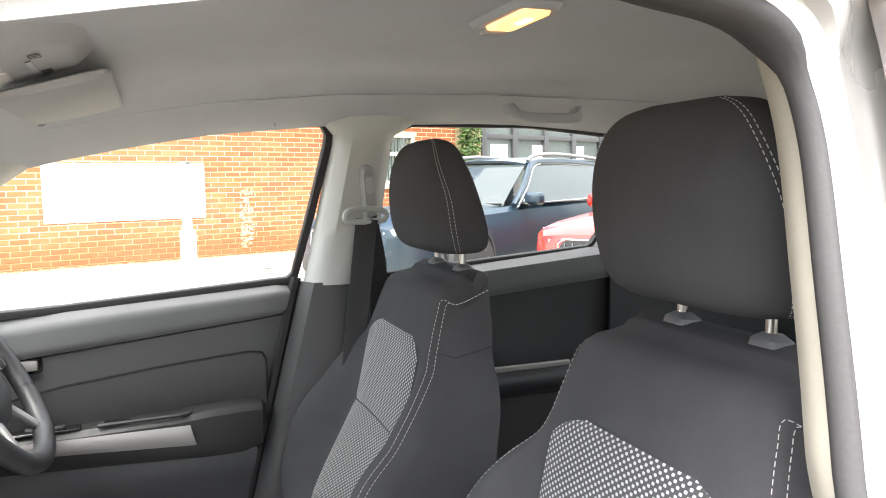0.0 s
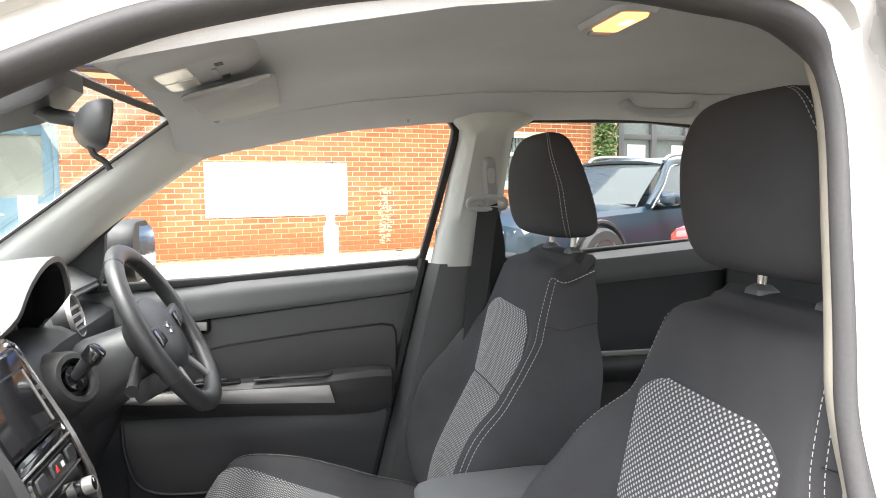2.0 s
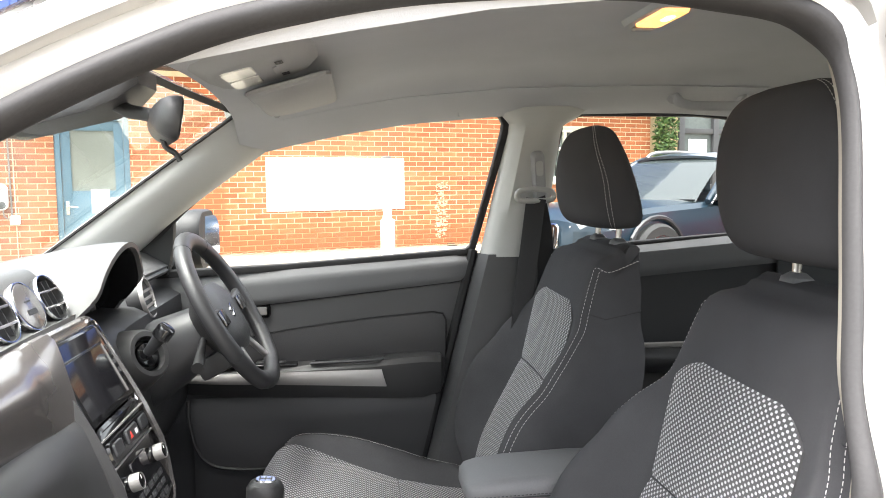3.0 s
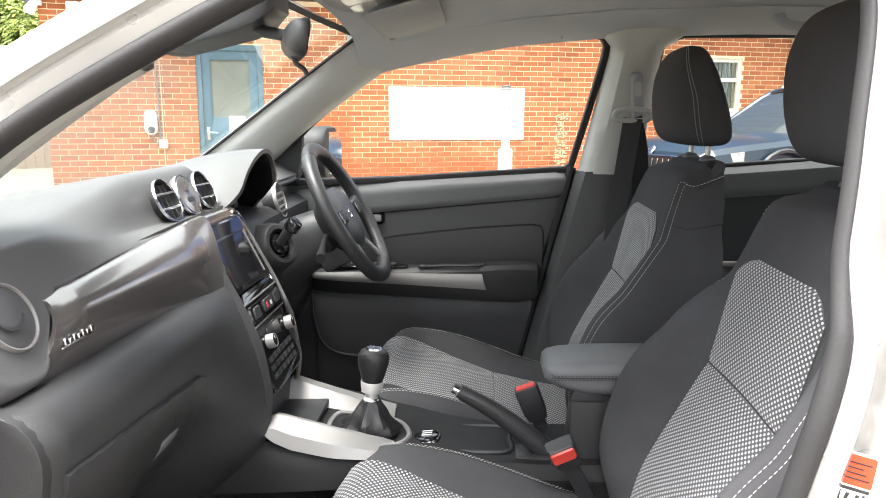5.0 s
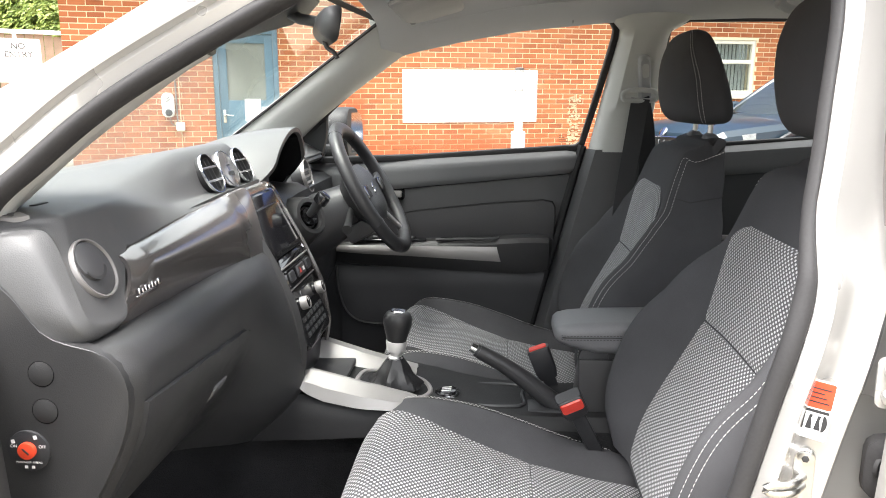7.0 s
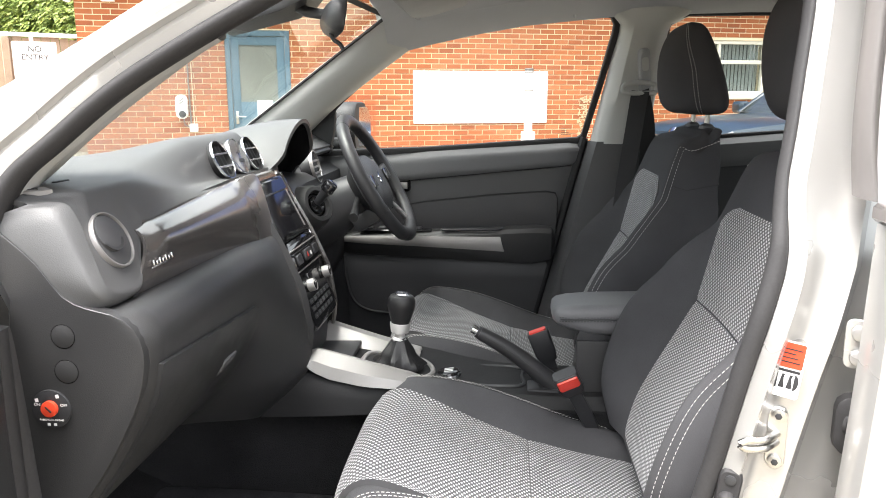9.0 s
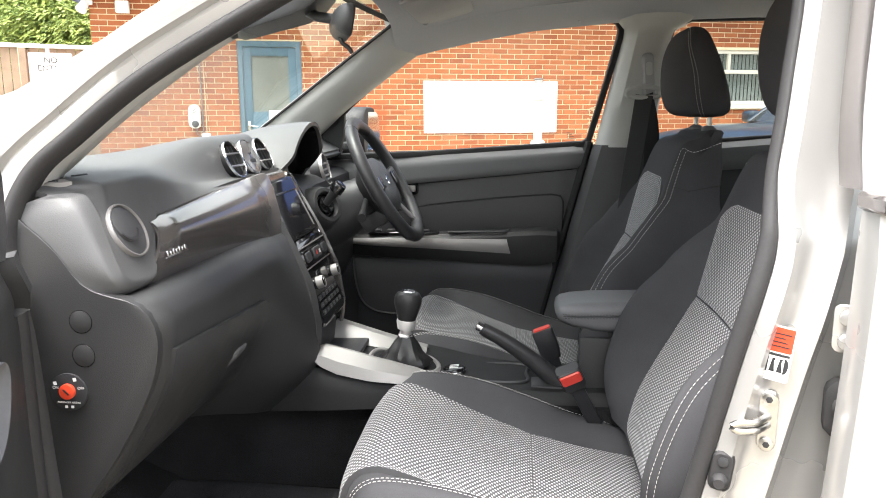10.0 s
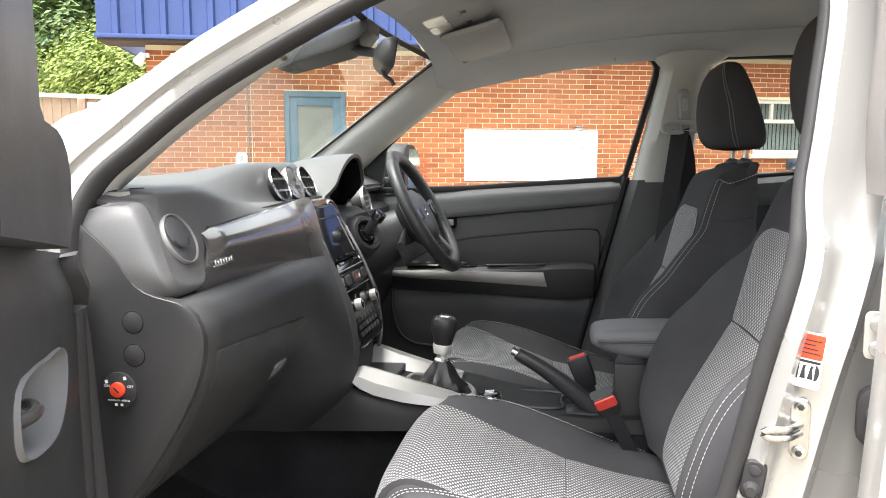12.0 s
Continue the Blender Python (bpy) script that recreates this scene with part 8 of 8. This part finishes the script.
    for i in range(11):
        x = (i - 5) * W * 0.044
        part("grille_bar", box((x - 0.008, -0.10, 0.018), (x + 0.008, 0.095, 0.03), 0.004, 1, gm), M_GLOSS if rails else M_PLASTIC_D, gr)
    part("grille_rim", tube([tuple(gm @ Vector((q[0], q[1], 0.02))) for q in rounded(W * 0.51, 0.25, 0.06, 5)], 0.010, 6, loop=True), M_CHROME, gr)
    part("emblem", puck(base @ axes((0.035, 0, hood_z - 0.09), (-0.8, 0, 0.6)), 0.05, 0.012, 24), M_CHROME, car, "round chrome emblem shape")
    part("lower_bumper", box((-0.03, -w * 0.7, 0.24), (0.12, w * 0.7, 0.46), 0.03, 2, base), M_PLASTIC_D, car)
    part("plate_panel", box((-0.045, -0.26, 0.42), (-0.03, 0.26, 0.53), 0.003, 1, base), M_BOARD, car, "blank pale plate")
    P = [[(1.30 + cab + 0.08 * j, u * w * 0.84, belt + 0.018 - 0.01 * j) for u in np.linspace(-1, 1, 9)] for j in (0, 1)]
    part("cowl", slab(tf(P), 0.01), M_PLASTIC_D, car)
    return car


parked_car("parked_car", "dark blue crossover car with silver roof rails parked facing the yard", (1.80, 6.25), radians(26), 4.55, 1.84, 1.40, 0.81, M_BLUECAR, True, 0.27)
parked_car("parked_car", "bright red hatchback car parked beside the blue one", (3.35, 3.90), radians(27), 4.1, 1.76, 1.45, 0.90, M_REDCAR, False)

# ---- glazed showroom front past the brick wall ----
M_TAN = surface("tan_wall_panel", (0.42, 0.31, 0.17), 0.6, big=2, fine=40, var=0.1, relief=0.1)
M_SHOW = surface("showroom_glass", (0.10, 0.115, 0.11), 0.06, big=1, fine=20, var=0.3, relief=0, spec=0.9)
M_DARKFRAME = surface("dark_grey_frame", (0.055, 0.055, 0.058), 0.45, var=0.1, relief=0.1)
SX, SB = 7.0, 0.35
show = thing("showroom_front", (7.0, 12.5, 0.24), "dark framed glass showroom front with a tan panel", "shopfront", kind="structure")
part("tan_panel", wbox(6.82, 7.70, 0.2, 2.74, -SB - 0.1, -SB), M_TAN, show, "tan wall panel")
for i, s in enumerate((7.72, 8.55, 9.45, 10.3, 11.2, 12.4, 13.6, 14.8)):
    part("frame_post", wbox(s, s + 0.13, 0.2, 2.74, -SB - 0.1, -SB + 0.03, 0.008), M_DARKFRAME if i != 4 else M_PLASTIC_D, show)
    part("glass_pane", wbox(s + 0.13, s + (1.2 if i > 3 else 0.9), 0.3, 2.70, -SB - 0.06, -SB - 0.045), M_SHOW, show, "reflecting glass pane")
for z in (0.22, 1.05, 2.10, 2.62):
    part("frame_rail", wbox(7.72, 15.9, z, z + 0.10, -SB - 0.09, -SB + 0.01, 0.006), M_DARKFRAME, show)
for i in range(5):
    part("poster", wbox(8.0 + i * 1.15, 8.45 + i * 1.15, 1.35, 2.0, -SB - 0.045, -SB - 0.04), M_BOARD, show, "pale poster behind the glass")
hedge = thing("climbing_plant", tuple(on_wall(6.95, 0.1, 0.24)), "dark green climbing plant at the end of the brick wall", "plant")
rnd = random.Random(21)
verts, faces = [], []
for i in range(2600):
    c = on_wall(6.80 + 0.42 * rnd.random(), 0.02 + 0.22 * rnd.random(), 0.3 + 2.45 * rnd.random())
    a = Vector((rnd.gauss(0, 1), rnd.gauss(0, 1), rnd.gauss(0, 1))).normalized()
    b = a.orthogonal().normalized()
    r = 0.03 + 0.03 * rnd.random()
    k = len(verts)
    for p in (c - a * r, c - b * r * 0.6, c + a * r, c + b * r * 0.6):
        verts.append(tuple(p))
    faces.append((k, k + 1, k + 2, k + 3))
me = bpy.data.meshes.new("foliage")
me.from_pydata(verts, [], faces)
me.materials.append(M_LEAF)
part("foliage", me, M_LEAF, hedge)
part("stem", tube([tuple(on_wall(7.0, 0.08, z)) for z in (0.2, 1.0, 1.9, 2.6)], 0.02, 6), M_BARK, hedge)

# ---- bricks of the wall ----
BL, BH, JT = 0.2125, 0.0625, 0.0125
brick_mesh = finish("brick", box((0, -0.0, 0), (BL, 0.09, BH), 0.003, 1), M_BRICK)
rnd = random.Random(11)
verts, faces = [], []
made = 0
course = 0
z = 0.055
while z + BH < WTOP + 0.001:
    s = S0 - (0.1125 if course % 2 else 0)
    while s < S1 - 0.02:
        a, b = max(s, S0), min(s + BL, S1)
        cuts = [(a, b)]
        if z + BH > 0 and z < DOOR[2]:
            cuts = [(p, q) for p, q in cuts for p, q in (((p, min(q, DOOR[0]))), ((max(p, DOOR[1]), q)))] if not (b <= DOOR[0] or a >= DOOR[1]) else cuts
        if z + BH > WIN[2] and z < WIN[3]:
            cuts = [(p, q) for p, q in cuts for p, q in (((p, min(q, WIN[0]))), ((max(p, WIN[1]), q)))] if not (b <= WIN[0] or a >= WIN[1]) else cuts
        for p, q in cuts:
            if q - p < 0.02:
                continue
            out = rnd.gauss(0, 0.0012)
            near = -0.45 < s < 2.95 and 0.2 < z < 1.75 and q - p > 0.208 and not (0.03 < s and s + BL < SIGN_W and 0.83 < z < 1.52)
            if near and made < 300:
                ob = part("brick", brick_mesh, M_BRICK, house)
                ob.matrix_basis = WALL @ Matrix.Translation((p, out, z + rnd.gauss(0, 0.0008)))
                made += 1
            else:
                k = len(verts)
                e = 0.003
                for (aa, bb, yy, z0, z1) in ((p, q, e, z, z + BH), (p + e, q - e, 0, z + e, z + BH - e)):
                    for u, w in ((aa, z0), (bb, z0), (bb, z1), (aa, z1)):
                        verts.append(tuple(WALL @ Vector((u, yy + out, w))))
                for u, w in ((p, z), (q, z), (q, z + BH), (p, z + BH)):
                    verts.append(tuple(WALL @ Vector((u, 0.03, w))))
                faces.append((k + 4, k + 5, k + 6, k + 7))
                for i in range(4):
                    j = (i + 1) % 4
                    faces.append((k + i, k + j, k + 4 + j, k + 4 + i))
                    faces.append((k + 8 + i, k + 8 + j, k + j, k + i))
        s += BL + JT
    z += BH + JT
    course += 1
me = bpy.data.meshes.new("brick_field")
me.from_pydata(verts, [], faces)
me.materials.append(M_BRICK_FAR)
tagged(part("brick_field", me, M_BRICK_FAR, house), kind="stuff")
